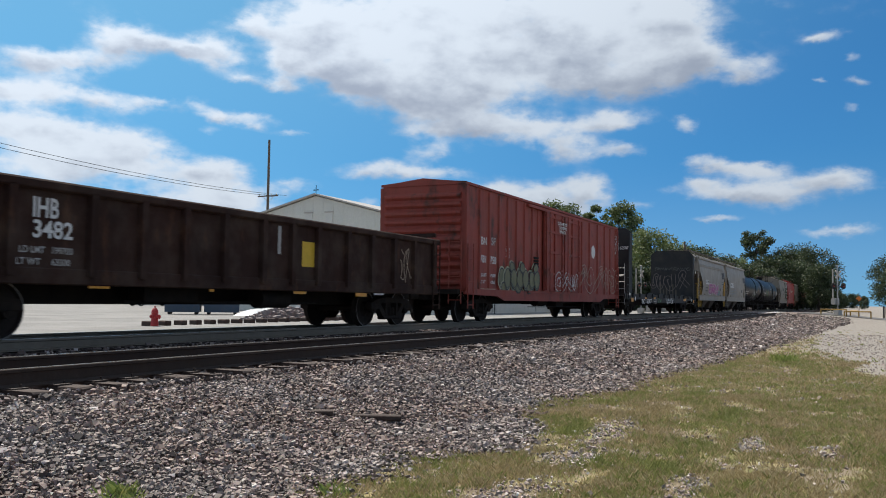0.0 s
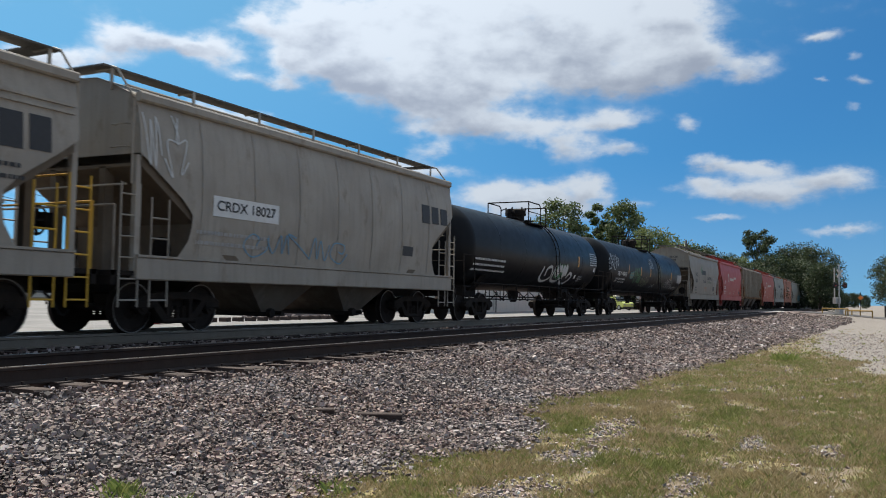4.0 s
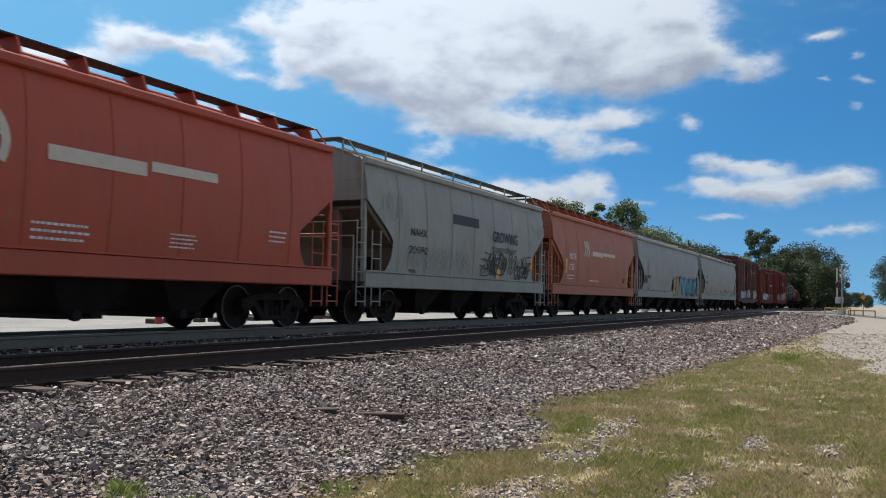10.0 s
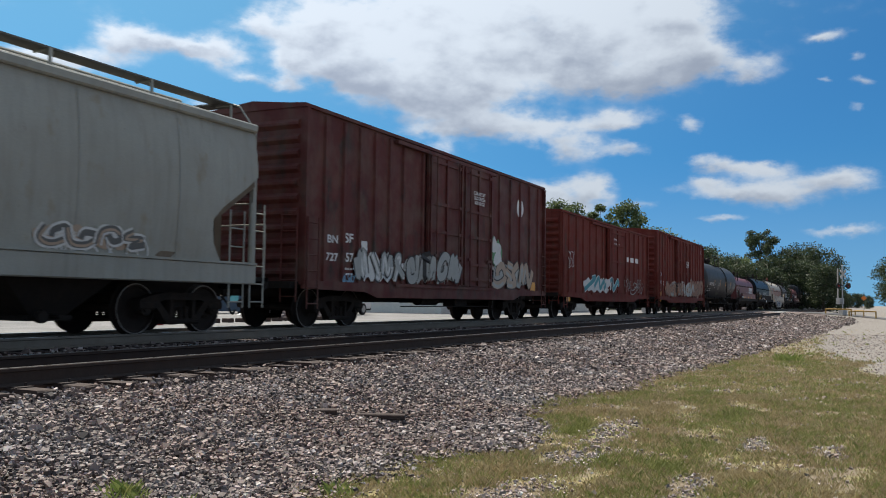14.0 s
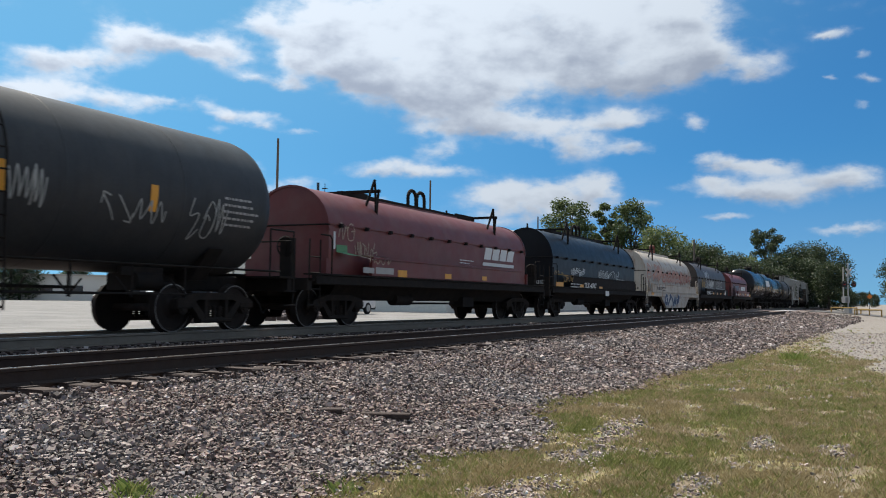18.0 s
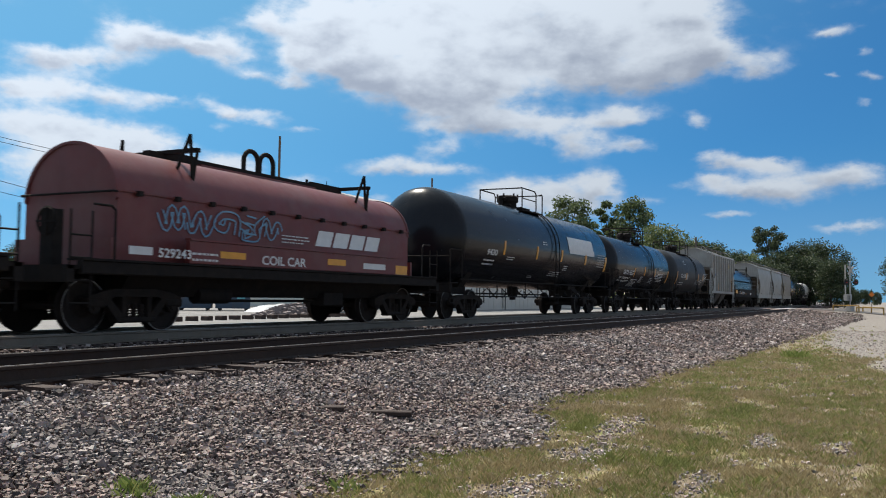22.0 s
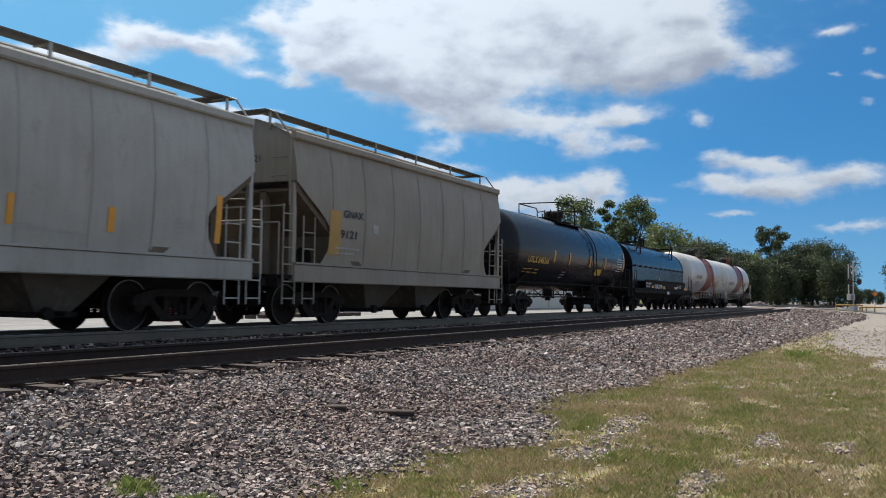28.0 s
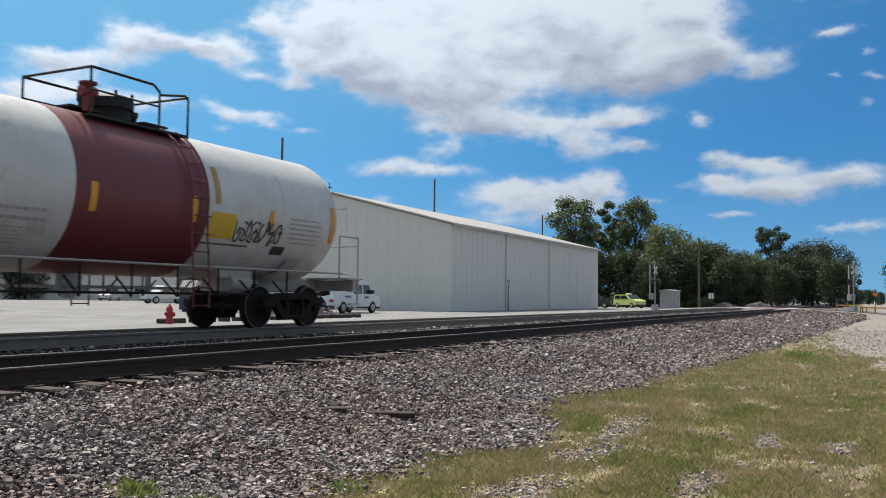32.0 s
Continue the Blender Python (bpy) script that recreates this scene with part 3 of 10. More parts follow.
def ground_material():
    m = bpy.data.materials.new("ground_gravel_and_soil")
    m.use_nodes = True
    n, l = m.node_tree.nodes, m.node_tree.links
    b = n["Principled BSDF"]
    geo = n.new("ShaderNodeNewGeometry")
    pos = geo.outputs["Position"]
    sep = n.new("ShaderNodeSeparateXYZ")
    l.new(pos, sep.inputs[0])

    def tex(sc, detail=4, rough=0.55):
        t = n.new("ShaderNodeTexNoise")
        t.inputs["Scale"].default_value, t.inputs["Detail"].default_value, t.inputs["Roughness"].default_value = sc, detail, rough
        l.new(pos, t.inputs["Vector"])
        return t.outputs["Fac"]

    def vor(sc):
        t = n.new("ShaderNodeTexVoronoi")
        t.inputs["Scale"].default_value = sc
        l.new(pos, t.inputs["Vector"])
        return t

    def step(v, lo, hi, a=0.0, c=1.0):
        r = n.new("ShaderNodeMapRange")
        r.interpolation_type = "SMOOTHSTEP"
        for i, k in enumerate((lo, hi, a, c)):
            r.inputs[i + 1].default_value = k
        l.new(v, r.inputs[0])
        return r.outputs[0]

    def op(kind, a, c):
        q = n.new("ShaderNodeMath")
        q.operation = kind
        for i, s in enumerate((a, c)):
            if isinstance(s, (int, float)):
                q.inputs[i].default_value = s
            else:
                l.new(s, q.inputs[i])
        return q.outputs[0]

    def mix(f, a, c):
        x = n.new("ShaderNodeMix")
        x.data_type = "RGBA"
        l.new(f, x.inputs[0])
        for i, s in ((6, a), (7, c)):
            if isinstance(s, tuple):
                x.inputs[i].default_value = (*s, 1)
            else:
                l.new(s, x.inputs[i])
        return x.outputs[2]

    stones = vor(26)
    ballast = mix(step(stones.outputs["Color"], 0.1, 0.9), (0.06, 0.045, 0.04), (0.26, 0.20, 0.175))
    ballast = mix(step(tex(0.9, 6), 0.4, 0.7), ballast, (0.14, 0.10, 0.085))
    straw = mix(step(tex(3.0, 6, 0.7), 0.35, 0.65), (0.30, 0.235, 0.11), (0.15, 0.165, 0.05))
    soil = mix(step(tex(1.6, 7, 0.65), 0.42, 0.6), (0.20, 0.155, 0.105), straw)
    soil = mix(step(tex(9, 5, 0.7), 0.55, 0.75), soil, (0.10, 0.08, 0.05))
    pale = mix(step(tex(5, 7, 0.7), 0.3, 0.7), (0.27, 0.242, 0.212), (0.17, 0.15, 0.128))
    y, x = sep.outputs[1], sep.outputs[0]
    wob = op("MULTIPLY", op("SUBTRACT", tex(0.55, 5), 0.5), 2.2)
    yw = op("ADD", y, wob)
    # verge: grass and soil below the shoulder, pale gravel drive beyond it
    yx = op("ADD", yw, op("MULTIPLY", op("MAXIMUM", op("SUBTRACT", x, 14.5), 0.0), 0.045))
    c = mix(step(yx, 3.7, 4.5), soil, ballast)
    rim = op("MINIMUM", op("MULTIPLY", op("SUBTRACT", x, 22.5), 0.19), op("ADD", op("MULTIPLY", op("SUBTRACT", x, 32.0), 0.04), 1.75))
    drive = step(op("ADD", op("SUBTRACT", y, rim), op("ADD", wob, op("MULTIPLY", op("SUBTRACT", tex(2.6, 6, 0.65), 0.5), 2.0))), 0.7, -0.4)
    c = mix(drive, c, pale)
    lot = step(yw, 16.3, 17.2)
    slab = mix(step(tex(0.35, 7, 0.65), 0.35, 0.65), (0.24, 0.232, 0.222), (0.17, 0.165, 0.158))
    c = mix(lot, c, slab)
    far = step(op("ADD", y, op("MULTIPLY", wob, 6)), 110, 150)
    c = mix(far, c, (0.10, 0.12, 0.04))
    l.new(c, b.inputs["Base Color"])
    b.inputs["Roughness"].default_value = 0.92
    bp = n.new("ShaderNodeBump")
    bp.inputs["Strength"].default_value, bp.inputs["Distance"].default_value = 0.8, 0.03
    hgt = op("ADD", op("MULTIPLY", stones.outputs["Distance"], 0.6), op("MULTIPLY", tex(40, 4), 0.5))
    l.new(hgt, bp.inputs["Height"])
    l.new(bp.outputs[0], b.inputs["Normal"])
    return m


def build_ground():
    def steps(*runs):
        out = []
        for a, b, d in runs:
            k = max(1, round((b - a) / d))
            out += [a + (b - a) * i / k for i in range(k)]
        return out + [runs[-1][1]]
    xs = steps((-1500, -200, 300), (-200, -20, 30), (-20, 0, 2), (0, 24, 0.4), (24, 60, 1.2), (60, 110, 2), (110, 300, 20), (300, 3500, 400))
    ys = steps((-1500, -100, 200), (-100, -12, 8), (-12, 4, 0.6), (4, 17.4, 0.3), (17.4, 60, 4), (60, 200, 20), (200, 3000, 400))
    s = Shape()
    s.v = [(x, y, ground_z(x, y)) for x in xs for y in ys]
    k = len(ys)
    s.f = [(i * k + j, (i + 1) * k + j, (i + 1) * k + j + 1, i * k + j + 1) for i in range(len(xs) - 1) for j in range(k - 1)]
    structure("ground", s, ground_material(), "verge of dry grass, ballast shoulder, track beds and pale gravel yard", "ground")


build_ground()
RAIL_PROFILE = [(-0.07, -0.185), (0.07, -0.185), (0.07, -0.172), (0.012, -0.150), (0.012, -0.045), (0.036, -0.034), (0.036, -0.006), (0.030, 0.0), (-0.030, 0.0), (-0.036, -0.006), (-0.036, -0.034), (-0.012, -0.045), (-0.012, -0.150), (-0.07, -0.172)]


def build_track(yc, z, side, head, label):
    for off in (-0.755, 0.755):
        rail = tagged(new("rail", Shape().prism(RAIL_PROFILE, "x", -120, 700).mesh("rail", side, 30)), label, "rail", "rails of the two tracks", "structure")
        rail.matrix_basis = pose(0, yc + off, z)
        part("running_surface", Shape().box(-120, 700, -0.026, 0.026, 0.0, 0.0035), head, rail, "polished running surface")


RAIL_GREY = surface("dusty_grey_rail_steel", (0.20, 0.175, 0.14), (0.14, 0.115, 0.088), rough=0.8, scale=3, bump=0.2)
build_track(NEAR_Y, NEAR_Z, RAIL_SIDE, RAIL_TOP, "dark rusty steel rail with a polished head on wooden ties")
build_track(TRAIN_Y, TRAIN_Z, RAIL_GREY, RAIL_TOP, "dusty grey steel rail under the train, on wooden ties")

# ---- the train ----
SPEED = 17.3
CARS = []


def truck_meshes():
    out = {}
    # bolster across the truck
    s = Shape().box(-0.22, 0.22, -0.98, 0.98, 0.42, 0.70, 0.04).cyl((0, 0, 0.70), (0, 0, 0.82), 0.2, 12)
    out["truck"] = s.mesh("truck", TRUCK)
    # cast side frame: arched top, openings beside the spring nest
    s = Shape()
    s.prism([(-1.08, 0.50), (-1.06, 0.62), (-0.8, 0.70), (-0.45, 0.76), (0.45, 0.76), (0.8, 0.70), (1.06, 0.62), (1.08, 0.50), (0.72, 0.52), (0.5, 0.62), (-0.5, 0.62), (-0.72, 0.52)], "y", -0.09, 0.09)
    s.prism([(-0.72, 0.54), (-0.60, 0.60), (-0.30, 0.30), (-0.42, 0.20)], "y", -0.085, 0.085)
    s.prism([(0.72, 0.54), (0.60, 0.60), (0.30, 0.30), (0.42, 0.20)], "y", -0.085, 0.085)
    s.box(-0.44, 0.44, -0.10, 0.10, 0.17, 0.27, 0.03)
    s.box(-0.33, -0.25, -0.09, 0.09, 0.25, 0.64).box(0.25, 0.33, -0.09, 0.09, 0.25, 0.64)
    s.box(-1.08, -0.70, -0.10, 0.10, 0.44, 0.60, 0.03).box(0.70, 1.08, -0.10, 0.10, 0.44, 0.60, 0.03)
    out["side_frame"] = s.mesh("side_frame", TRUCK)
    s = Shape()
    for x in (-0.16, 0.0, 0.16):
        for k in range(5):
            s.cyl((x, 0, 0.27 + k * 0.046), (x, 0, 0.297 + k * 0.046), 0.068, 10)
        s.cyl((x, 0, 0.27), (x, 0, 0.5), 0.045, 8)
    out["spring_nest"] = s.mesh("spring_nest", TRUCK)
    # wheel set: two dished wheels on an axle
    s = Shape()
    for k in (-1, 1):
        prof = [(0.68, 0.0), (0.68, 0.485), (0.705, 0.487), (0.72, 0.459), (0.82, 0.455), (0.825, 0.405), (0.79, 0.39), (0.775, 0.2), (0.83, 0.13), (0.83, 0.0)]
        s.lathe([(k * a, r) for a, r in (prof if k > 0 else prof)][::k], 32, "y")
    s.cyl((0, -1.05, 0), (0, 1.05, 0), 0.075, 12)
    out["wheel_set"] = s.mesh("wheel_set", WHEEL, 30)
    s = Shape().lathe([(-0.8265, 0.440), (-0.8265, 0.4555), (-0.822, 0.4575), (-0.822, 0.440)], 32, "y")
    out["rim"] = s.mesh("rim", TREAD, 30)
    s = Shape().cyl((0, -0.06, 0), (0, 0.06, 0), 0.125, 14).cyl((0, -0.085, 0), (0, 0.085, 0), 0.07, 10)
    out["bearing_cap"] = s.mesh("bearing_cap", TRUCK)
    s = Shape().box(-0.45, 0.1, -0.11, 0.11, 0.74, 0.92, 0.03).box(-0.62, -0.42, -0.16, 0.10, 0.70, 0.98, 0.05).box(-0.68, -0.56, -0.02, 0.14, 0.72, 0.96, 0.03)
    out["coupler"] = s.mesh("coupler", TRUCK)
    s = Shape().tube([(-0.1, 0.22, 0.72), (-0.3, 0.24, 0.55), (-0.45, 0.2, 0.36), (-0.62, 0.12, 0.32), (-0.78, 0.05, 0.40)], 0.025, 6)
    out["air_hose"] = s.mesh("air_hose", BLACK_DULL)
    return out


TM = truck_meshes()
WHEELS = []


def running_gear(car, half, inset=1.9, body_half=None):
    """Two trucks, couplers and hoses under a car. half: half the length over the body."""
    for side in (-1, 1):
        tr = part("truck", TM["truck"], None, car)
        tr.location = (side * (half - inset), 0, 0)
        for y in (-1.03, 1.03):
            part("side_frame", TM["side_frame"], None, tr).location = (0, y, 0)
            part("spring_nest", TM["spring_nest"], None, tr).location = (0, y, 0)
            for x in (-0.889, 0.889):
                part("bearing_cap", TM["bearing_cap"], None, tr).location = (x, y, 0.457)
        for x in (-0.889, 0.889):
            w = part("wheel_set", TM["wheel_set"], None, tr)
            w.location = (x, 0, 0.457)
            WHEELS.append(w)
            r = part("rim", TM["rim"], None, tr, "bright worn wheel rim")
            r.location = (x, 0, 0.457)
        c = part("coupler", TM["coupler"], None, car)
        c.location = (side * (body_half or half), 0, 0)
        c.rotation_euler = (0, 0, 0 if side < 0 else math.pi)
        h = part("air_hose", TM["air_hose"], None, car)
        h.location = (side * (body_half or half), 0, 0)
        h.rotation_euler = (0, 0, 0 if side < 0 else math.pi)


def start_car(name, x0, x1, label):
    """An Empty on the rail heads, half way along the car. x0, x1: its ends when the clip starts."""
    car = thing(name, pose((x0 + x1) / 2, TRAIN_Y, TRAIN_Z), label, name.replace("_", " "), "freight train")
    CARS.append((car, (x0 + x1) / 2))
    return car, (x1 - x0) / 2


# flat lettering and paint on a side ------------------------------------------------


def flat_side(y):
    return lambda x, z: (x, y, z)


def round_side(r, zc, off=0.011):
    """A tank's near side: z is measured along the shell from the height zc."""
    return lambda x, z: (x, -(r + off) * math.cos((z - zc) / r), zc + (r + off) * math.sin((z - zc) / r))


def letters(car, text, x, z, h, material, surf, label="", width=0.0, rise=0.0):
    """Built-in font, laid on the near side, left end at x, foot at z."""
    cu = bpy.data.curves.new("lettering", "FONT")
    cu.body, cu.size, cu.offset = text, h * 1.42, h * 0.03
    tmp = bpy.data.objects.new("lettering", cu)
    me = bpy.data.meshes.new_from_object(tmp)
    bpy.data.objects.remove(tmp)
    far = max(v.co.x for v in me.vertices)
    k = width / far if width else 1.0
    for vert in me.vertices:
        vert.co = surf(x + vert.co.x * k, z + vert.co.y + rise * vert.co.x)
    me.materials.append(material)
    return part("lettering", me, None, car, label)


def strip(rows, surf, slant=0.0):
    """Flat marks laid on a side, cut fine enough to follow its curve."""
    s = Shape()
    for x, z, w, h in rows:
        k, m = max(1, int(w / 0.3)), max(1, int(h / 0.07)) if h > 0.12 else 1
        for i in range(k):
            for j in range(m):
                a, b, c, d = x + w * i / k, x + w * (i + 1) / k, z + h * j / m, z + h * (j + 1) / m
                s.add([surf(q[0] + slant * (q[1] - z), q[1]) for q in ((a, c), (b, c), (b, d), (a, d))], [(0, 1, 2, 3)])
    return s


def proud(surf, d):
    """A side's surface moved out over its ribs."""
    return lambda x, z: (surf(x, z)[0], surf(x, z)[1] - d, surf(x, z)[2])


def bars(car, rows, material, surf, name="stencil_mark", slant=0.0):
    """Plain marks, one part each: rows of (x, z, width, height)."""
    for row in rows:
        ob = part(name, strip([row], surf, slant), material, car, smooth=0)
    return ob


def print_block(car, x, z, w, h, lines, material, surf, seed=0):
    rnd = random.Random(seed)
    rows = []
    for i in range(lines):
        zz = z + h - (i + 0.8) * h / lines
        xx = x
        while xx < x + w * (0.75 + 0.25 * rnd.random()):
            ww = 0.03 + 0.10 * rnd.random()
            rows.append((xx, zz, ww, h / lines * 0.36))
            xx += ww + 0.028
    return tagged(part("stencil_print", strip(rows, surf), material, car, smooth=0), kind="stuff")


def ribbon(pts, w, surf, s):
    """A painted stroke of width w along pts."""
    k = len(pts)
    vs = []
    for i, (x, z) in enumerate(pts):
        a, b = pts[max(0, i - 1)], pts[min(k - 1, i + 1)]
        dx, dz = b[0] - a[0], b[1] - a[1]
        d = math.hypot(dx, dz) or 1
        nx, nz = -dz / d * w / 2, dx / d * w / 2
        # each step a hair further out, so that a stroke may cross itself
        vs += [(q[0], q[1] - 0.00015 * i, q[2]) for q in (surf(x + nx, z + nz), surf(x - nx, z - nz))]
    s.add(vs, [(2 * i + 1, 2 * i + 3, 2 * i + 2, 2 * i) for i in range(k - 1)])


# loose strokes of spray can lettering in a unit box; mirrored and bent at random, so that they spell nothing
GLYPHS = (
    (((0.0, 0.2), (0.28, 0.95), (0.55, 0.15), (0.85, 0.85), (1.0, 0.45)),),
    (((0.08, 0.95), (0.16, 0.15), (0.65, 0.0), (0.95, 0.5), (0.62, 0.66), (0.48, 0.32)),),
    (((0.95, 0.55), (0.55, 1.0), (0.08, 0.65), (0.25, 0.1), (0.82, 0.15), (0.76, 0.6), (0.45, 0.5)),),
    (((0.0, 0.05), (0.5, 0.5), (1.0, 0.98), (0.62, 0.9)), ((1.0, 0.98), (0.95, 0.58))),
    (((0.3, 1.0), (0.02, 0.55), (0.7, 0.58), (0.35, 0.0), (0.9, 0.25)),),
    (((0.0, 0.0), (0.5, 0.85), (0.32, 1.0), (0.15, 0.7), (0.95, 0.1)),),
    (((0.0, 0.1), (0.2, 1.0), (0.36, 0.15), (0.56, 0.95), (0.75, 0.05), (1.0, 0.75)),),
    (((0.1, 0.85), (0.06, 0.25), (0.5, 0.0), (0.94, 0.35), (0.78, 0.88), (0.4, 0.72), (0.42, 0.38)),),
    (((0.0, 0.6), (0.4, 0.35), (0.2, 0.05), (0.75, 0.1), (0.6, 0.6), (0.95, 1.0)), ((0.1, 0.95), (0.55, 0.85))),
)


def swirl(rnd):
    """The bent strokes of one sprayed sign in a unit box."""
    g = GLYPHS[rnd.randrange(len(GLYPHS))]
    flip, lean, tip = rnd.random() < 0.35, rnd.uniform(-0.12, 0.22), rnd.random() < 0.2
    out = []
    for st in g:
        pts = []
        for x, z in st:
            x, z = (1 - x if flip else x), (1 - z if tip else z)
            pts.append((x + lean * z + rnd.uniform(-0.06, 0.06), z + rnd.uniform(-0.05, 0.05)))
        out.append(bend(pts))
    return out


def bend(pts, k=6):
    """A smooth line through a few points."""
    out = []
    for i in range(len(pts) - 1):
        p0, p1, p2, p3 = pts[max(0, i - 1)], pts[i], pts[i + 1], pts[min(len(pts) - 1, i + 2)]
        for j in range(k):
            t = j / k
            out.append(tuple(0.5 * (2 * p1[c] + (p2[c] - p0[c]) * t + (2 * p0[c] - 5 * p1[c] + 4 * p2[c] - p3[c]) * t * t + (3 * p1[c] - p0[c] - 3 * p2[c] + p3[c]) * t ** 3) for c in (0, 1)))
    return out + [pts[-1]]


def graffiti(car, x0, x1, z0, z1, fill, line, surf, seed, n=5, fills=True, shade=None, halo=None):
    """Spray paint: swollen signs side by side with an outline round each, or the outlines alone. No words."""
    rnd = random.Random(seed)
    f, o, sh, hl = Shape(), Shape(), Shape(), Shape()
    w, hh = (x1 - x0) / n, z1 - z0
    fat = min(0.30 * w, 0.24 * hh, 0.36)
    rim = max(0.05, fat * 0.22)
    off = lambda d: (lambda x, z: tuple(c - (d if i == 1 else 0) for i, c in enumerate(surf(x, min(z1, max(z0, z))))))
    if fills:
        # cloud of paint behind the signs
        m, ph = 6 * n, rnd.uniform(0, 6.28)
        cols = []
        for i in range(m + 1):
            x = x0 + (x1 - x0) * i / m
            end = min(1.0, 3.0 * min(i, m - i) / m + 0.35)
            hi = z0 + hh * (0.5 + end * (0.30 + 0.09 * math.sin(2.3 * i + ph) + 0.07 * math.sin(0.9 * i)))
            lo = z0 + hh * (0.5 - end * (0.36 + 0.08 * math.sin(1.7 * i + 2 * ph)))
            cols.append((x, lo, hi))
        sf = off(0.0004)
        for (xa, la, ha), (xb, lb, hb) in zip(cols, cols[1:]):
            for j in range(6):
                (sh if shade else o).add([sf(xa, la + (ha - la) * j / 6), sf(xb, lb + (hb - lb) * j / 6), sf(xb, lb + (hb - lb) * (j + 1) / 6), sf(xa, la + (ha - la) * (j + 1) / 6)], [(0, 1, 2, 3)])
    d = 0.0
    for i in range(n):
        sx, up = rnd.uniform(1.15, 1.45), rnd.uniform(0, 0.12)
        strokes = [[(x0 + i * w + fat * 0.55 + q[0] * sx * (w - fat * 1.1), z0 + fat * 0.6 + (up + q[1] * (1 - up)) * (hh - fat * 1.25)) for q in st] for st in swirl(rnd)]
        for pts in strokes:
            if fills:
                if halo:
                    ribbon(pts, fat + 3.4 * rim, off(0.0020 + d), hl)
                ribbon(pts, fat + 1.6 * rim, off(0.0032 + d), o)
            else:
                for k in (-1, 1):
                    side = []
                    for q in range(len(pts)):
                        a, b = pts[max(0, q - 1)], pts[min(len(pts) - 1, q + 1)]
                        ln = math.hypot(b[0] - a[0], b[1] - a[1]) or 1
                        side.append((pts[q][0] - k * (b[1] - a[1]) / ln * fat / 2, pts[q][1] + k * (b[0] - a[0]) / ln * fat / 2))
                    ribbon(side, 0.035, off(0.002 + d), o)
        d += 0.0042
        if fills:
            for pts in strokes:
                ribbon(pts, fat, off(0.0022 + d), f)
                if shade:
                    ribbon([(q[0] + fat * 0.12, q[1] - fat * 0.16) for q in pts[::2]], fat * 0.42, off(0.0034 + d), sh)
            d += 0.0042
    for shape, mat_, lab in ((f, fill, "fill"), (sh, shade, "shading"), (o, line, "outline"), (hl, halo, "halo")):
        if shape.v:
            tagged(part("spray_paint", shape, mat_, car, smooth=0), "spray-painted graffiti " + lab, kind="stuff")


def bubbles(car, x0, x1, z0, z1, fill, line, halo, surf, seed, n):
    """Spray paint: round bubbles that crowd and overlap, each with a dark rim, and a pale line round them all."""
    rnd = random.Random(seed)
    f, o, hl = Shape(), Shape(), Shape()
    hh = z1 - z0
    off = lambda d: (lambda x, z: tuple(c - (d if i == 1 else 0) for i, c in enumerate(surf(x, min(z1, max(z0, z))))))
    d = 0.001
    for i in range(n):
        cx = x0 + (x1 - x0) * (i + 0.5) / n + rnd.uniform(-0.1, 0.1)
        big = i % 2 == 0
        rx, rz = (x1 - x0) / n * (1.05 if big else 0.8), hh * (0.30 if big else 0.17)
        cz = z0 + hh * (0.42 if big else (0.16, 0.78)[i // 2 % 2])
        ph = rnd.uniform(0, 6.28)
        loop = [(cx + rx * (1 + 0.08 * math.sin(3 * a + ph)) * math.cos(a), cz + rz * (1 + 0.08 * math.sin(2 * a + ph)) * math.sin(a)) for a in [math.pi * k / 16 for k in range(33)]]
        ribbon([(cx + (q[0] - cx) * 1.12, cz + (q[1] - cz) * 1.12) for q in loop], 0.07, off(0.001), hl)
        of = off(d)
        for r0, r1 in ((0.0, 0.34), (0.34, 0.67), (0.67, 1.0)):
            for k in range(32):
                (xa, za), (xb, zb) = loop[k], loop[k + 1]
                quad = [(cx + (xa - cx) * r0, cz + (za - cz) * r0), (cx + (xa - cx) * r1, cz + (za - cz) * r1), (cx + (xb - cx) * r1, cz + (zb - cz) * r1), (cx + (xb - cx) * r0, cz + (zb - cz) * r0)]
                f.add([of(*q) for q in (quad if r0 else quad[:3])], [tuple(range(4 if r0 else 3))])
        ribbon(loop, 0.045, off(d + 0.001), o)
        ribbon([(cx + (q[0] - cx) * 0.82, cz + (q[1] - cz) * 0.8) for q in loop[18:29]], 0.035, off(d + 0.001), o)
        d += 0.006
    for shape, mat_, lab in ((f, fill, "fill"), (o, line, "outline"), (hl, halo, "halo")):
        tagged(part("spray_paint", shape, mat_, car, smooth=0), "spray-painted graffiti " + lab, kind="stuff")


def scrawl(car, x0, x1, z0, z1, material, surf, seed, n=5, w=0.03):
    """Thin tag strokes."""
    rnd = random.Random(seed)
    s = Shape()
    ww = (x1 - x0) / n
    for i in range(n):
        z2 = z0 + (z1 - z0) * rnd.uniform(0.0, 0.15)
        for j, st in enumerate(swirl(rnd)):
            pts = [(x0 + i * ww + q[0] * ww * 1.05, z2 + q[1] * (z1 - z2)) for q in st]
            ribbon(pts, w, (lambda x, z, k=3 * i + j: (surf(x, z)[0], surf(x, z)[1] - 0.0007 * k, surf(x, z)[2])), s)
    tagged(part("spray_tag", s, material, car, smooth=0), "thin spray-painted tag", kind="stuff")


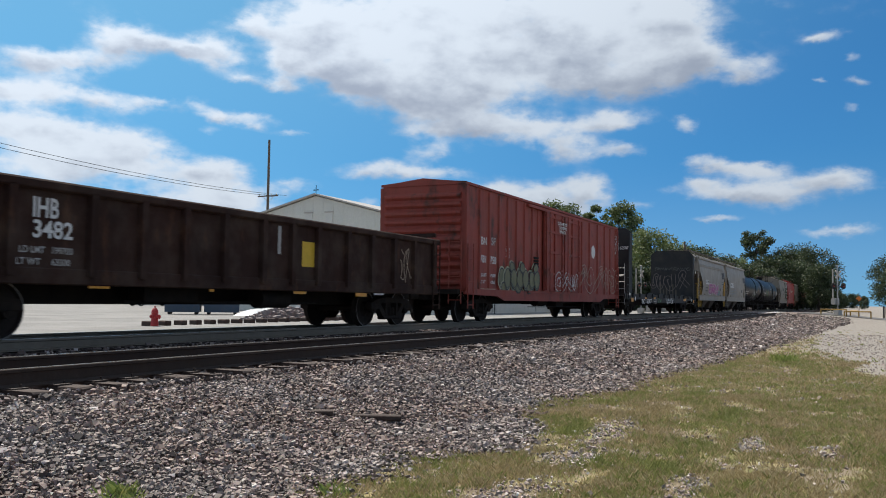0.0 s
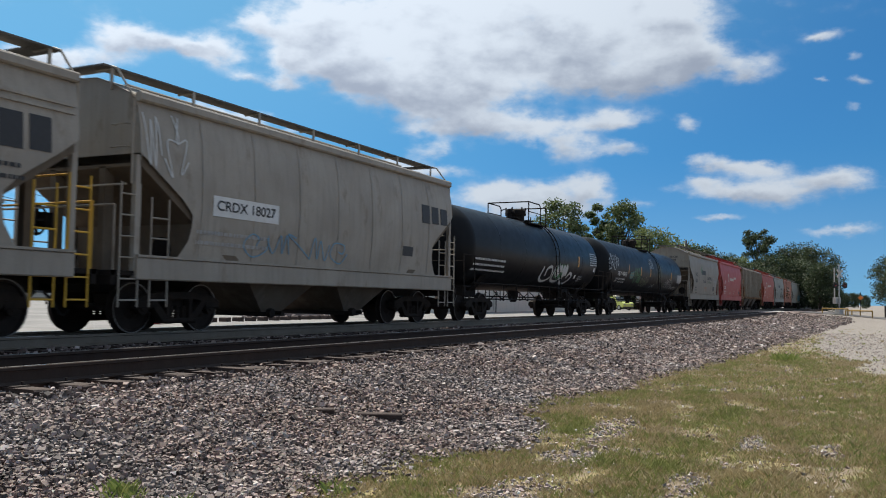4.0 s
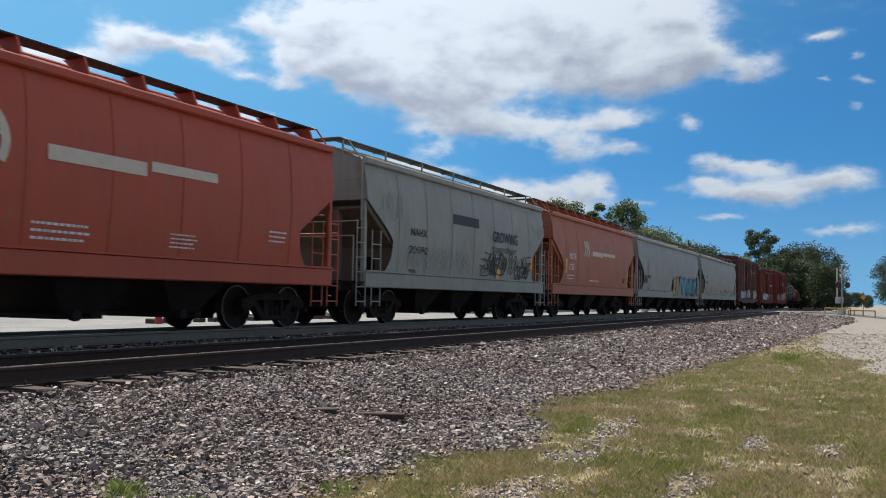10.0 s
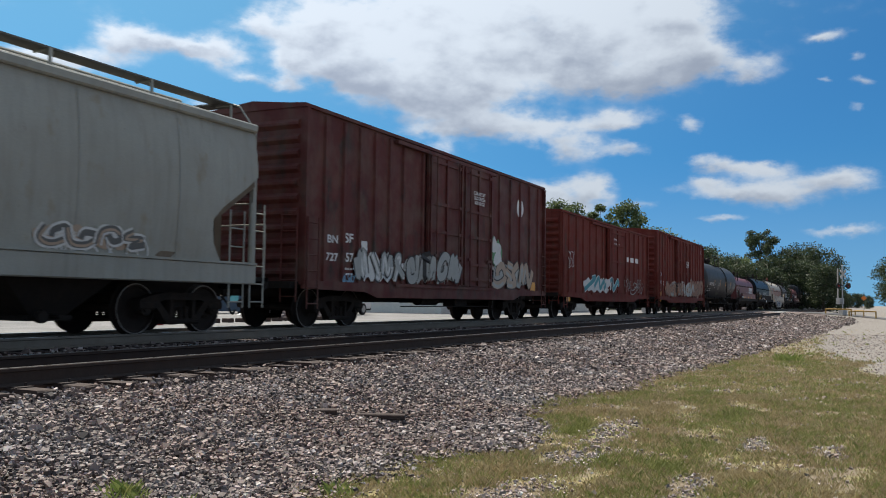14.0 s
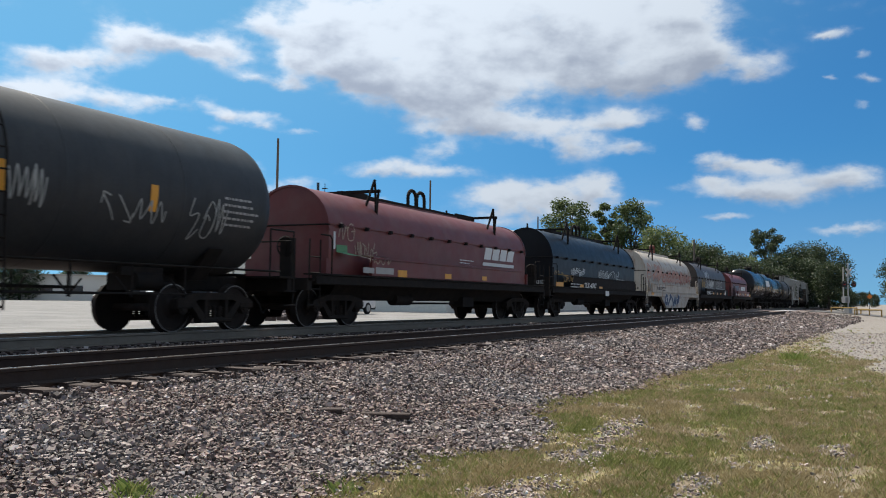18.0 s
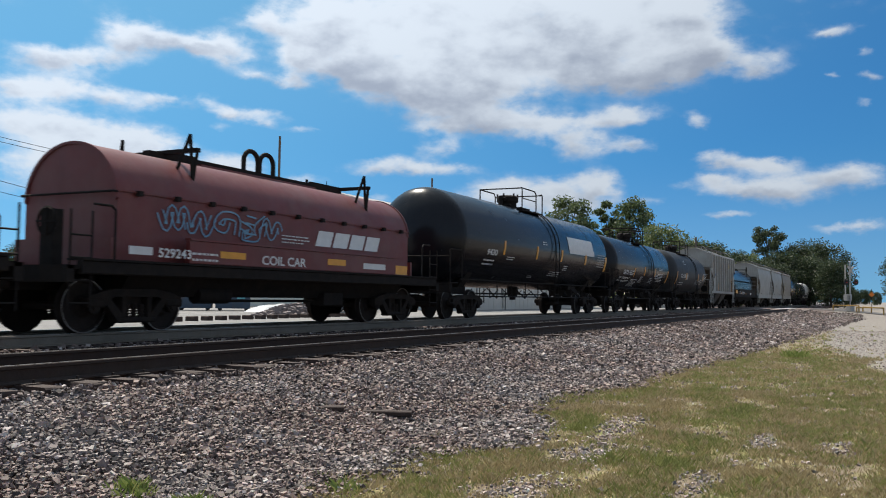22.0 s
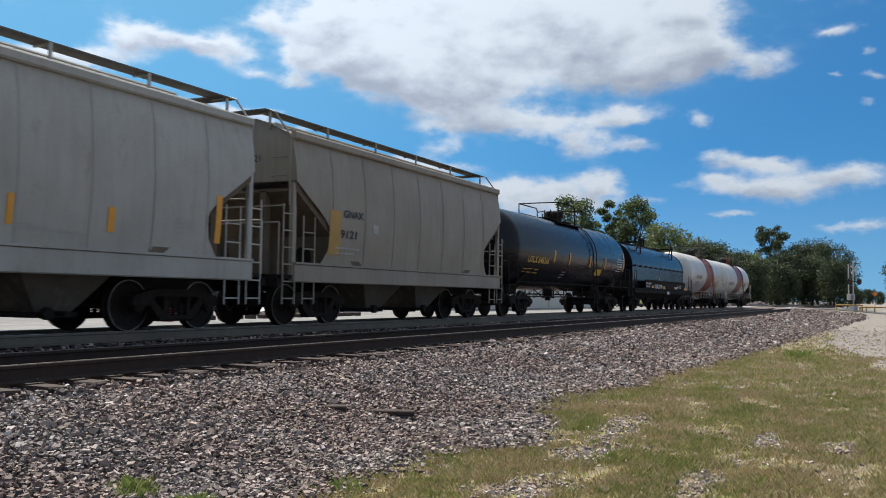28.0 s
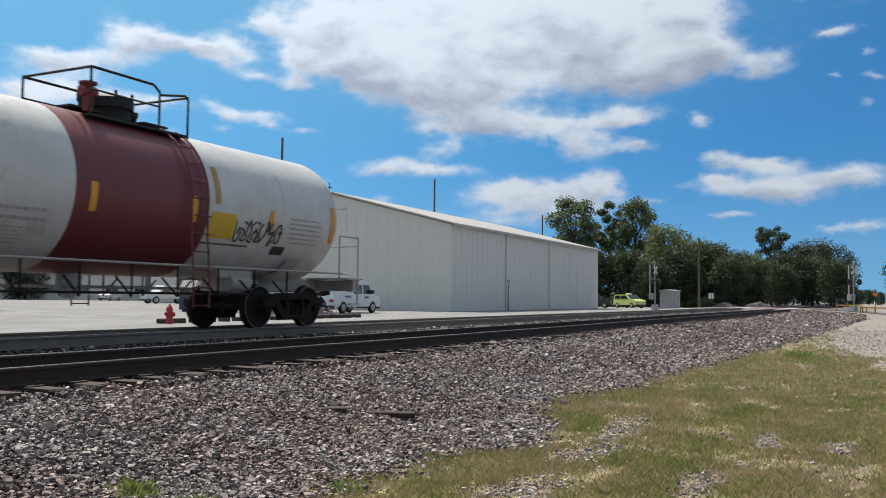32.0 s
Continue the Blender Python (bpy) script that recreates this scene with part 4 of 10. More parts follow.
def ladder(car, x, y, z0, z1, material, width=0.42, axis="x", rung=0.36, r=0.016):
    """Ladder with two stiles and round rungs. axis: the way its rungs run."""
    s = Shape()
    for k in (0, width):
        p = (x + k, y) if axis == "x" else (x, y + k)
        s.cyl((*p, z0), (*p, z1), r * 1.2, 6)
    z = z0 + 0.12
    while z < z1 - 0.05:
        s.cyl((x, y, z), (x + width, y, z) if axis == "x" else (x, y + width, z), r, 6)
        z += rung
    return part("ladder", s, material, car, smooth=60)


def rail_tube(car, pts, r, material, name="handrail", label=""):
    return part(name, Shape().tube(pts, r, 6), material, car, label, smooth=60)


def reflectors(car, xs, z, surf, w=0.1, h=0.45, material=None):
    for x in xs:
        bars(car, [(x, z, w, h)], material or REFLEX, surf, "reflector")


# tank cars ------------------------------------------------------------------------


def tank_car(name, x0, x1, label, paint, r=1.42, zc=2.46, band=None, band_x=(-1.0, 1.0), bare_ends=False, rail=None, platform=True, dome=0.44, fittings=None, plat=(-0.6, 1.45, 0.2)):
    """Tank with dished heads on end sills, top platform with railing, manway, ladder and bottom outlet."""
    car, h = start_car(name, x0, x1, label)
    cap = 0.75
    prof = [(-h, 0.0)] + [(-h + cap * (1 - math.cos(a * math.pi / 16)), r * math.sin(a * math.pi / 16)) for a in range(1, 9)]
    prof += [(-x, rr) for x, rr in prof[::-1]]
    part("tank", Shape().lathe(prof, 56, "x", (0, 0, zc)), paint, car, smooth=35)
    # weld beads round the shell
    for x in (-h * 0.62, -h * 0.3, h * 0.3, h * 0.62):
        part("weld_band", Shape().lathe([(x - 0.02, r), (x - 0.012, r + 0.004), (x + 0.012, r + 0.004), (x + 0.02, r)], 56, "x", (0, 0, zc)), paint, car)
    if band:
        part("painted_band", Shape().lathe([(band_x[0], r - 0.01), (band_x[0], r + 0.004), (band_x[1], r + 0.004), (band_x[1], r - 0.01)], 56, "x", (0, 0, zc)), band, car, "rust-red painted band round the tank")
    metal = rail or FRAME
    # end sills, bolsters and side walk
    for k in (-1, 1):
        sill = Shape().box(min(k * (h - 3.2), k * (h + 0.35)), max(k * (h - 3.2), k * (h + 0.35)), -0.32, 0.32, 0.78, 1.12, 0.03)
        sill.box(k * (h + 0.2) - 0.12, k * (h + 0.2) + 0.12, -1.45, 1.45, 0.82, 1.08)
        part("end_sill", sill, metal, car)
        part("saddle", Shape().prism([(-1.2, zc - 0.95), (-0.75, 1.0), (0.75, 1.0), (1.2, zc - 0.95), (0.8, zc - 1.25), (0, zc - 1.46), (-0.8, zc - 1.25)], "x", k * (h - 1.9) - 0.2, k * (h - 1.9) + 0.2), metal, car)
        part("end_platform", Shape().box(k * (h + 0.05) - 0.28, k * (h + 0.05) + 0.28, -1.48, 1.48, 1.09, 1.13), metal, car)
        for y in (-1.46, 1.46):
            rail_tube(car, [(k * (h - 0.55), y, 1.1), (k * (h - 0.55), y, 2.1), (k * (h + 0.25), y, 2.1), (k * (h + 0.25), y, 0.55)], 0.02, metal)
            s = Shape()
            for zz in (0.5, 0.8):
                s.box(k * (h + 0.1) - 0.2, k * (h + 0.1) + 0.2, y - 0.05, y + 0.05, zz, zz + 0.03)
            part("sill_step", s, metal, car)
        rail_tube(car, [(k * (h + 0.25), -1.4, 1.9), (k * (h + 0.25), 1.4, 1.9)], 0.018, metal)
    if platform:
        for y in (-1.52, 1.52):
            rail_tube(car, [(-h + 0.3, y, 1.22), (h - 0.3, y, 1.22)], 0.022, metal, "side_rail")
            rail_tube(car, [(-h * 0.62, y, 0.72), (h * 0.62, y, 0.72)], 0.02, FRAME, "side_rail")
            for i in range(9):
                x = -h * 0.62 + i * h * 0.155
                rail_tube(car, [(x, y, 1.22), (x, y, 0.66), (x, y * 0.75, 1.0)], 0.02, FRAME, "rail_bracket")
    fit = fittings or metal
    # fittings platform on top
    zt = zc + r
    pa, pb_, pm = plat
    for y in (-0.62, 0.62):
        part("top_platform", Shape().box(pa, pb_, y - 0.24, y + 0.24, zt - 0.17, zt - 0.13), fit, car)
    part("top_platform", Shape().box(pa, pm - dome - 0.05, -0.36, 0.36, zt + 0.03, zt + 0.07), fit, car)
    part("top_platform", Shape().box(pm + dome + 0.05, pb_, -0.36, 0.36, zt + 0.03, zt + 0.07), fit, car)
    part("manway", Shape().lathe([(0, 0.0), (0, dome * 0.8), (0.26, dome * 0.8), (0.26, dome * 0.95), (0.44, dome * 0.95), (0.5, dome * 0.75), (0.52, 0)], 20, "z", (pm, 0, zt - 0.04)), fit, car)
    for a in range(6):
        part("manway_bolt", Shape().cyl((pm + dome * 0.88 * math.cos(a * 1.05), dome * 0.88 * math.sin(a * 1.05), zt + 0.2), (pm + dome * 0.88 * math.cos(a * 1.05), dome * 0.88 * math.sin(a * 1.05), zt + 0.52), 0.03, 6), fit, car)
    part("valve", Shape().cyl((pm - dome - 0.2, 0, zt), (pm - dome - 0.2, 0, zt + 0.26), 0.07, 10).cyl((pm - dome - 0.2, 0, zt + 0.26), (pm - dome - 0.2, 0, zt + 0.4), 0.1, 10).cyl((pm - dome - 0.2, -0.2, zt + 0.3), (pm - dome - 0.2, 0.05, zt + 0.3), 0.05, 8), fit, car)
    part("valve", Shape().cyl((pm + dome + 0.2, 0.1, zt), (pm + dome + 0.2, 0.1, zt + 0.2), 0.07, 10).cyl((pm + dome + 0.2, 0.1, zt + 0.2), (pm + dome + 0.2, 0.1, zt + 0.3), 0.1, 10), fit, car)
    mid = pa + (pb_ - pa) * 0.68
    for y in (-0.86, 0.86):
        rail_tube(car, [(pa, y, zt - 0.15), (pa, y, zt + 0.66), (mid - 0.15, y, zt + 0.66), (mid, y, zt + 0.55), (mid, y, zt - 0.12)], 0.024, fit)
        rail_tube(car, [(mid, y, zt + 0.5), (pb_ - 0.08, y, zt + 0.62), (pb_, y, zt + 0.55), (pb_, y, zt - 0.22)], 0.024, fit)
        rail_tube(car, [(pa + 0.02, y, zt + 0.28), (mid, y, zt + 0.28)], 0.018, fit, "mid_rail")
    rail_tube(car, [(pa, -0.86, zt + 0.66), (pa, 0.86, zt + 0.66)], 0.024, fit)
    rail_tube(car, [(pb_, -0.86, zt + 0.6), (pb_, 0.86, zt + 0.6)], 0.024, fit)
    # curved ladder down the near and far side
    for q in (-1, 1):
        s = Shape()
        for x in (pb_ - 0.5, pb_ - 0.08):
            pts = [(x, q * (r + 0.08) * math.cos(a), zc + (r + 0.08) * math.sin(a)) for a in [math.pi / 2 * 0.72 * (1 - i / 8) for i in range(9)]]
            pts += [(x, q * (r + 0.08), zc - 0.6), (x, q * 1.58, 1.0), (x, q * 1.58, 0.45)]
            s.tube(pts, 0.02, 6)
        z = 0.5
        while z < zc + r * 0.85:
            yy = 1.58 if z < zc else math.sqrt(max(0.01, (r + 0.08) ** 2 - (z - zc) ** 2))
            s.cyl((pb_ - 0.5, q * yy, z), (pb_ - 0.08, q * yy, z), 0.014, 6)
            z += 0.33
        part("ladder", s, band or metal, car, smooth=60)
    part("bottom_outlet", Shape().cyl((0, 0, zc - r + 0.1), (0, 0, zc - r - 0.22), 0.22, 14).cyl((0, 0, zc - r - 0.22), (0, 0, zc - r - 0.42), 0.12, 12).box(-0.35, 0.35, -0.05, 0.05, zc - r - 0.3, zc - r - 0.2), metal, car)
    part("brake_rod", Shape().cyl((-h * 0.55, -0.4, 0.72), (h * 0.55, -0.4, 0.72), 0.025, 6).cyl((-h * 0.5, 0.2, 0.82), (h * 0.5, 0.2, 0.82), 0.03, 6), metal, car)
    part("brake_cylinder", Shape().cyl((h - 3.6, -0.75, 0.95), (h - 3.0, -0.75, 0.95), 0.17, 14).box(h - 3.9, h - 2.9, -0.8, -0.7, 1.05, 1.2), metal, car)
    running_gear(car, h, 1.75, h + 0.35)
    return car, round_side(r, zc), h


# covered hoppers -------------------------------------------------------------------


def hopper_car(name, x0, x1, label, paint, kind="curved", bays=3, top=4.08, ridge=4.55, trim=None, ladders=None, walk_mat=None, cut=1.3, gear=1.55, frame_paint=None, under=None):
    """Covered hopper: curved or ribbed sides with cut corners, sloped end sheets, chutes, roof, hatches and running board."""
    car, h = start_car(name, x0, x1, label)
    trim, ladders, walk_mat, fp = trim or paint, ladders or paint, walk_mat or DULL_WALK, frame_paint or paint
    fins = paint in (POTASH, POTASH_B, POTASH_C)
    # sheets, webs and braces under the ends: body paint on red cars, else brown
    end_mat = paint if fins else END_BROWN
    bulge = 0.10 if kind == "curved" else 0.0
    rows = []
    for i in range(13):
        t = i / 12
        z = 1.22 + (top - 1.22) * t
        rows.append((1.50 + bulge * math.sin(math.pi * min(1, t * 1.05)) - (0.06 * max(0, t - 0.85) / 0.15 if kind == "curved" else 0), z))
    roof = [(1.42, top + 0.06), (0.9, top + (ridge - top) * 0.62), (0.45, ridge), (0.0, ridge + 0.02)]

    def ext(z):
        """Half length of the side at a height: the lower corners are cut out in a hollow."""
        if z > 3.1:
            return h
        if z > 2.25:
            return h - cut * (3.1 - z) / 0.85
        if z > 1.85:
            return h - cut
        return h - cut + 0.45 * ((1.85 - z) / 0.63) ** 1.5
    prof = rows + roof
    s = Shape()
    nx = 11
    for sy in (-1, 1):
        base = len(s.v)
        for y, z in prof:
            e = ext(z)
            for i in range(nx):
                s.v.append((-e + 2 * e * i / (nx - 1), sy * y, z))
        for k in range(len(prof) - 1):
            for i in range(nx - 1):
                q = (base + k * nx + i, base + k * nx + i + 1, base + (k + 1) * nx + i + 1, base + (k + 1) * nx + i)
                s.f.append(q if sy < 0 else q[::-1])
    part("body", s, paint, car, smooth=30)
    # end sheets
    for k in (-1, 1):
        s = Shape()
        zs = [(rows[0][0], 2.98)] + [(y, z) for y, z in prof if z > 3.0]
        o = [(k * (h - 0.05), -y, z) for y, z in zs] + [(k * (h - 0.05), y, z) for y, z in zs]
        m = len(zs)
        s.add(o, [((i, i + 1, m + i + 1, m + i) if k < 0 else (m + i, m + i + 1, i + 1, i)) for i in range(m - 1)])
        part("end_sheet", s, paint, car, smooth=30)
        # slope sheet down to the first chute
        part("slope_sheet", Shape().prism([(k * (h - 0.05), 2.92), (k * (h - 0.05), 3.14), (k * (h - 2.7), 1.42), (k * (h - 2.7), 1.15)][::1 if k > 0 else -1], "y", -1.49 - 0.4 * bulge, 1.49 + 0.4 * bulge), end_mat, car, "slope sheet below the end sheet")
        # web that closes the hollow under the slope sheet
        part("bolster_web", Shape().box(min(k * (h - cut - 0.1), k * (h - cut - 0.16)), max(k * (h - cut - 0.1), k * (h - cut - 0.16)), -1.49, 1.49, 1.12, 2.12), end_mat, car)
        # dark disc laid on the web; its colour paints the shade inside a hole
        part("hole_disc", Shape().lathe([(-0.012, 0.0), (-0.012, 0.24), (0.012, 0.24), (0.012, 0.0)], 16, "x", (k * (h - cut - 0.095), -0.75, 1.55)), FRAME, car, "dark disc painted as a round hole in the web")
        for y in (-1.47, 1.47):
            part("end_post", Shape().box(k * (h - 0.02) - 0.05, k * (h - 0.02) + 0.05, y - 0.05, y + 0.05, 1.1, 3.1), trim, car)
        for y in (-0.62, 0.62):
            part("end_brace", Shape().prism([(k * (h - 0.25), 1.1), (k * (h - 0.05), 1.1), (k * (h - 0.05), 2.95), (k * (h - 0.25), 2.85)], "y", y - 0.07, y + 0.07), end_mat, car)
        for j in range(2):
            part("grab_iron", Shape().tube([(k * h, -1.3, 3.25 + 0.4 * j), (k * (h + 0.08), -1.3, 3.25 + 0.4 * j), (k * (h + 0.08), -0.95, 3.25 + 0.4 * j), (k * h, -0.95, 3.25 + 0.4 * j)], 0.014), trim, car)
        part("end_platform", Shape().box(k * (h + 0.1) - 0.42, k * (h + 0.1) + 0.42, -1.5, 1.5, 1.02, 1.10).box(k * (h + 0.45) - 0.05, k * (h + 0.45) + 0.05, -1.5, 1.5, 0.86, 1.1), FRAME, car)
        part("center_sill", Shape().box(min(k * (h - 3), k * (h + 0.4)), max(k * (h - 3), k * (h + 0.4)), -0.3, 0.3, 0.74, 1.08), FRAME, car)
        for y in (-1.5, 1.5):
            ladder(car, k * (h + 0.12) - 0.21, y, 0.48, 2.6, ladders)
            ladder(car, k * (h - 0.55) - 0.21, y * 1.02, 0.48, 2.4, ladders)
        rail_tube(car, [(k * (h + 0.42), -1.45, 1.1), (k * (h + 0.42), -1.45, 2.2), (k * (h + 0.42), 1.45, 2.2), (k * (h + 0.42), 1.45, 1.1)], 0.02, ladders)
        rail_tube(car, [(k * (h + 0.04), -1.3, 2.6), (k * (h + 0.04), 1.3, 2.6)], 0.018, ladders)
    part("brake_wheel", Shape().lathe([(0, 0.25), (0.03, 0.28), (0.06, 0.25)], 20, "x", (-h - 0.3, 0.6, 2.0)).box(-h - 0.3, -h - 0.25, 0.35, 0.85, 1.98, 2.02).box(-h - 0.3, -h - 0.25, 0.58, 0.62, 1.75, 2.25).box(-h - 0.25, -h - 0.02, 0.5, 0.7, 1.85, 2.15), FRAME, car)
    for y in (-1, 1):
        part("side_sill", Shape().box(-h, h, y * 1.5 - 0.07, y * 1.5 + 0.07, 0.95 if kind == "curved" else 1.2, 1.34, 0.02), fp, car)
        part("sill_flange", Shape().box(-h, h, y * 1.53 - 0.07, y * 1.53 + 0.07, 1.34, 1.38), fp, car)
        part("top_chord", Shape().box(-h, h, y * 1.47 - 0.07, y * 1.47 + 0.07, top - 0.04, top + 0.13, 0.03), trim, car)
    if kind == "ribbed":
        for y in (-1, 1):
            k = round(2 * h / 1.12)
            for i in range(k + 1):
                x = -h + 0.08 + (2 * h - 0.16) * i / k
                z0 = 1.38 if abs(x) < h - cut else 2.25 + (abs(x) - (h - cut)) / cut * 0.85
                part("side_post", Shape().box(x - 0.06, x + 0.06, y * 1.56 - 0.06, y * 1.56 + 0.06, z0, top), trim, car)
    else:
        # welded panel seams
        for y in (-1,):
            for i in range(1, 8):
                x = -h + 2 * h * i / 8
                s = Shape()
                p = [(x, sgn * (yy + 0.004), z) for yy, z in rows for sgn in (y,)]
                s.v = [(px + d, py, pz) for px, py, pz in p for d in (-0.02, 0.02)]
                s.v = [(vx, vy - 0.006 * (1 if i2 % 2 == 0 else 0), vz) for i2, (vx, vy, vz) in enumerate(s.v)]
                s.f = [(2 * j, 2 * j + 1, 2 * j + 3, 2 * j + 2) for j in range(len(p) - 1)]
                if abs(x) < h - cut:
                    part("panel_seam", s, trim, car)
    # chutes below
    span = 2 * (h - 2.9)
    for i in range(bays):
        a = -span / 2 + span * i / bays
        b = a + span / bays
        m = (a + b) / 2
        s = Shape()
        up = [(a + 0.04, -1.42, 1.3), (b - 0.04, -1.42, 1.3), (b - 0.04, 1.42, 1.3), (a + 0.04, 1.42, 1.3)]
        dn = [(m - 0.34, -0.95, 0.36), (m + 0.34, -0.95, 0.36), (m + 0.34, 0.95, 0.36), (m - 0.34, 0.95, 0.36)]
        s.add(up + dn, [(0, 1, 2, 3), (7, 6, 5, 4), (1, 0, 4, 5), (2, 1, 5, 6), (3, 2, 6, 7), (0, 3, 7, 4)])
        part("chute", s, under or (RUST_UNDER if bays == 2 else FRAME), car)
        part("outlet_gate", Shape().box(m - 0.42, m + 0.42, -1.0, 1.0, 0.27, 0.36).cyl((m, -1.25, 0.34), (m, 1.25, 0.34), 0.04, 8).cyl((m - 0.3, -1.22, 0.34), (m - 0.3, -1.1, 0.34), 0.1, 8), FRAME, car)
    # roof: hatches and running board
    part("hatch", Shape().box(-h + 0.9, h - 0.9, -0.32, 0.32, ridge - 0.02, ridge + 0.10, 0.03), paint, car)
    for y in (-0.62, 0.62):
        s = Shape().box(-h - 0.15, h + 0.15, y - 0.2, y + 0.2, ridge + 0.14, ridge + 0.17)
        part("running_board", s, walk_mat, car)
        k = round(2 * h / (1.25 if fins else 2.1))
        for i in range(k + 1):
            x = -h + 2 * h * i / k
            if fins:
                part("board_bracket", Shape().prism([(y - 0.2 if y < 0 else y + 0.2, ridge + 0.15), (y * 0.5, ridge + 0.15), (y * 1.05, ridge - 0.1), (y * 1.6, ridge - 0.26)], "x", x - 0.025, x + 0.025), trim, car)
            else:
                o = 0.2 if y > 0 else -0.2
                part("board_post", Shape().box(x - 0.03, x + 0.03, y + o - 0.015, y + o + 0.015, ridge - 0.25, ridge + 0.15).box(x - 0.02, x + 0.02, min(y - o, y + o), max(y - o, y + o), ridge + 0.11, ridge + 0.14), trim, car)
    for k in (-1, 1):
        part("end_board", Shape().box(k * (h + 0.02) - 0.2, k * (h + 0.02) + 0.2, -0.85, 0.85, ridge + 0.13, ridge + 0.16), walk_mat, car)
        rail_tube(car, [(k * (h + 0.06), -1.44, 2.6), (k * (h + 0.06), -1.44, top), (k * (h + 0.06), -1.0, ridge + 0.1), (k * (h + 0.05), -0.85, ridge + 0.15)], 0.02, trim)
    running_gear(car, h, gear, h + 0.45)

    def surf(x, z):
        t = min(1, max(0, (z - 1.22) / (top - 1.22)))
        return (x, -(1.512 + bulge * math.sin(math.pi * min(1, t * 1.05)) - (0.06 * max(0, t - 0.85) / 0.15 if kind == "curved" else 0)), z)
    return car, surf, h


# box cars --------------------------------------------------------------------------


def end_text(car, text, x, y, z, h_, material):
    """Lettering on a face that looks back along the track: left end at y, foot at z."""
    return letters(car, text, -y, z, h_, material, lambda a, q: (x, -a, q))


def box_car(name, x0, x1, label, paint, top=4.5, post=1.05, door=(-0.6, 2.8), double=False, posts=()):
    car, h = start_car(name, x0, x1, label)
    part("body", Shape().box(-h, h, -1.45, 1.45, 1.0, top - 0.12, 0.02), paint, car)
    part("roof", Shape().prism([(-1.52, top - 0.14), (1.52, top - 0.14), (1.52, top - 0.06), (0, top + 0.06), (-1.52, top - 0.06)], "x", -h - 0.03, h + 0.03), paint, car)
    for i in range(round(2 * h / 1.2) + 1):
        x = -h + 0.05 + (2 * h - 0.1) * i / round(2 * h / 1.2)
        part("roof_rib", Shape().prism([(-1.5, top - 0.07), (1.5, top - 0.07), (0, top + 0.1)], "x", x - 0.05, x + 0.05), paint, car)
    for y in (-1, 1):
        part("side_sill", Shape().prism([(-h, 1.08), (-h, 0.9), (-h + 2.6, 0.86), (-h + 3.2, 0.72), (h - 3.2, 0.72), (h - 2.6, 0.86), (h, 0.9), (h, 1.08)], "y", y * 1.5 - 0.04, y * 1.5 + 0.04), paint, car)
        even = [-h + 0.03 + i * post for i in range(int(2 * h / post))]
        for x in posts or [q for q in even if not door[0] - 0.1 < q < door[1] + 0.1]:
            part("side_post", Shape().prism([(x - 0.08, y * 1.45), (x + 0.08, y * 1.45), (x + 0.05, y * 1.505), (x - 0.05, y * 1.505)], "z", 1.05, top - 0.2), paint, car)
        part("side_post", Shape().box(-h, -h + 0.1, y * 1.5 - 0.06, y * 1.5 + 0.06, 1.0, top - 0.16), paint, car)
        part("side_post", Shape().box(h - 0.1, h, y * 1.5 - 0.06, y * 1.5 + 0.06, 1.0, top - 0.16), paint, car)
        leaves = [(door[0], (door[0] + door[1]) / 2), ((door[0] + door[1]) / 2, door[1])] if double else [door]
        for a, b in leaves:
            d = part("sliding_door", Shape().box(a + 0.02, b - 0.02, y * 1.54 - 0.04, y * 1.54 + 0.04, 1.12, top - 0.3), paint, car)
            for zz in (1.3, 1.75, 2.6, 3.4, top - 0.5):
                part("door_rib", Shape().box(a + 0.06, b - 0.06, y * 1.6 - 0.025, y * 1.6 + 0.025, zz, zz + 0.09), paint, d)
            for xx in (a + 0.08, (a + b) / 2 - 0.05, b - 0.18):
                part("door_bar", Shape().box(xx, xx + 0.08, y * 1.605 - 0.03, y * 1.605 + 0.03, 1.15, top - 0.32), paint, d)
            for xx in (a + 0.42, b - 0.4):
                part("lock_rod", Shape().cyl((xx, y * 1.65, 1.1), (xx, y * 1.65, top - 0.3), 0.02, 6).box(xx - 0.12, xx + 0.12, y * 1.65 - 0.02, y * 1.65 + 0.02, 1.9, 1.98), paint, d)
        part("door_track", Shape().box(door[0] - 2.6 if not double else door[0] - 1.8, door[1] + 0.3, y * 1.55 - 0.05, y * 1.55 + 0.07, top - 0.3, top - 0.2).box(door[0] - 2.6 if not double else door[0] - 1.8, door[1] + 0.3, y * 1.55 - 0.04, y * 1.55 + 0.06, 1.02, 1.1), paint, car)
    for k in (-1, 1):
        # corrugated end
        for i in range(11):
            z = 1.25 + i * (top - 1.6) / 10.5
            part("end_rib", Shape().prism([(k * h, z - 0.11), (k * (h + 0.09), z - 0.03), (k * (h + 0.09), z + 0.03), (k * h, z + 0.11)][::1 if k < 0 else -1], "y", -1.36, 1.36), paint, car)
        part("end_sill", Shape().box(min(k * h, k * (h + 0.3)), max(k * h, k * (h + 0.3)), -1.4, 1.4, 0.9, 1.05), FRAME, car)
        part("center_sill", Shape().box(min(k * (h - 4), k * (h + 0.4)), max(k * (h - 4), k * (h + 0.4)), -0.3, 0.3, 0.72, 1.0), FRAME, car)
        for y in (-1.44, 1.44):
            ladder(car, k * (h - 0.28) - 0.21, y * 1.1, 0.45, 2.5, paint)
            ladder(car, k * (h + 0.14), min(y, y - 0.42 * (1 if y > 0 else -1)), 0.6, 2.6, paint, axis="y")
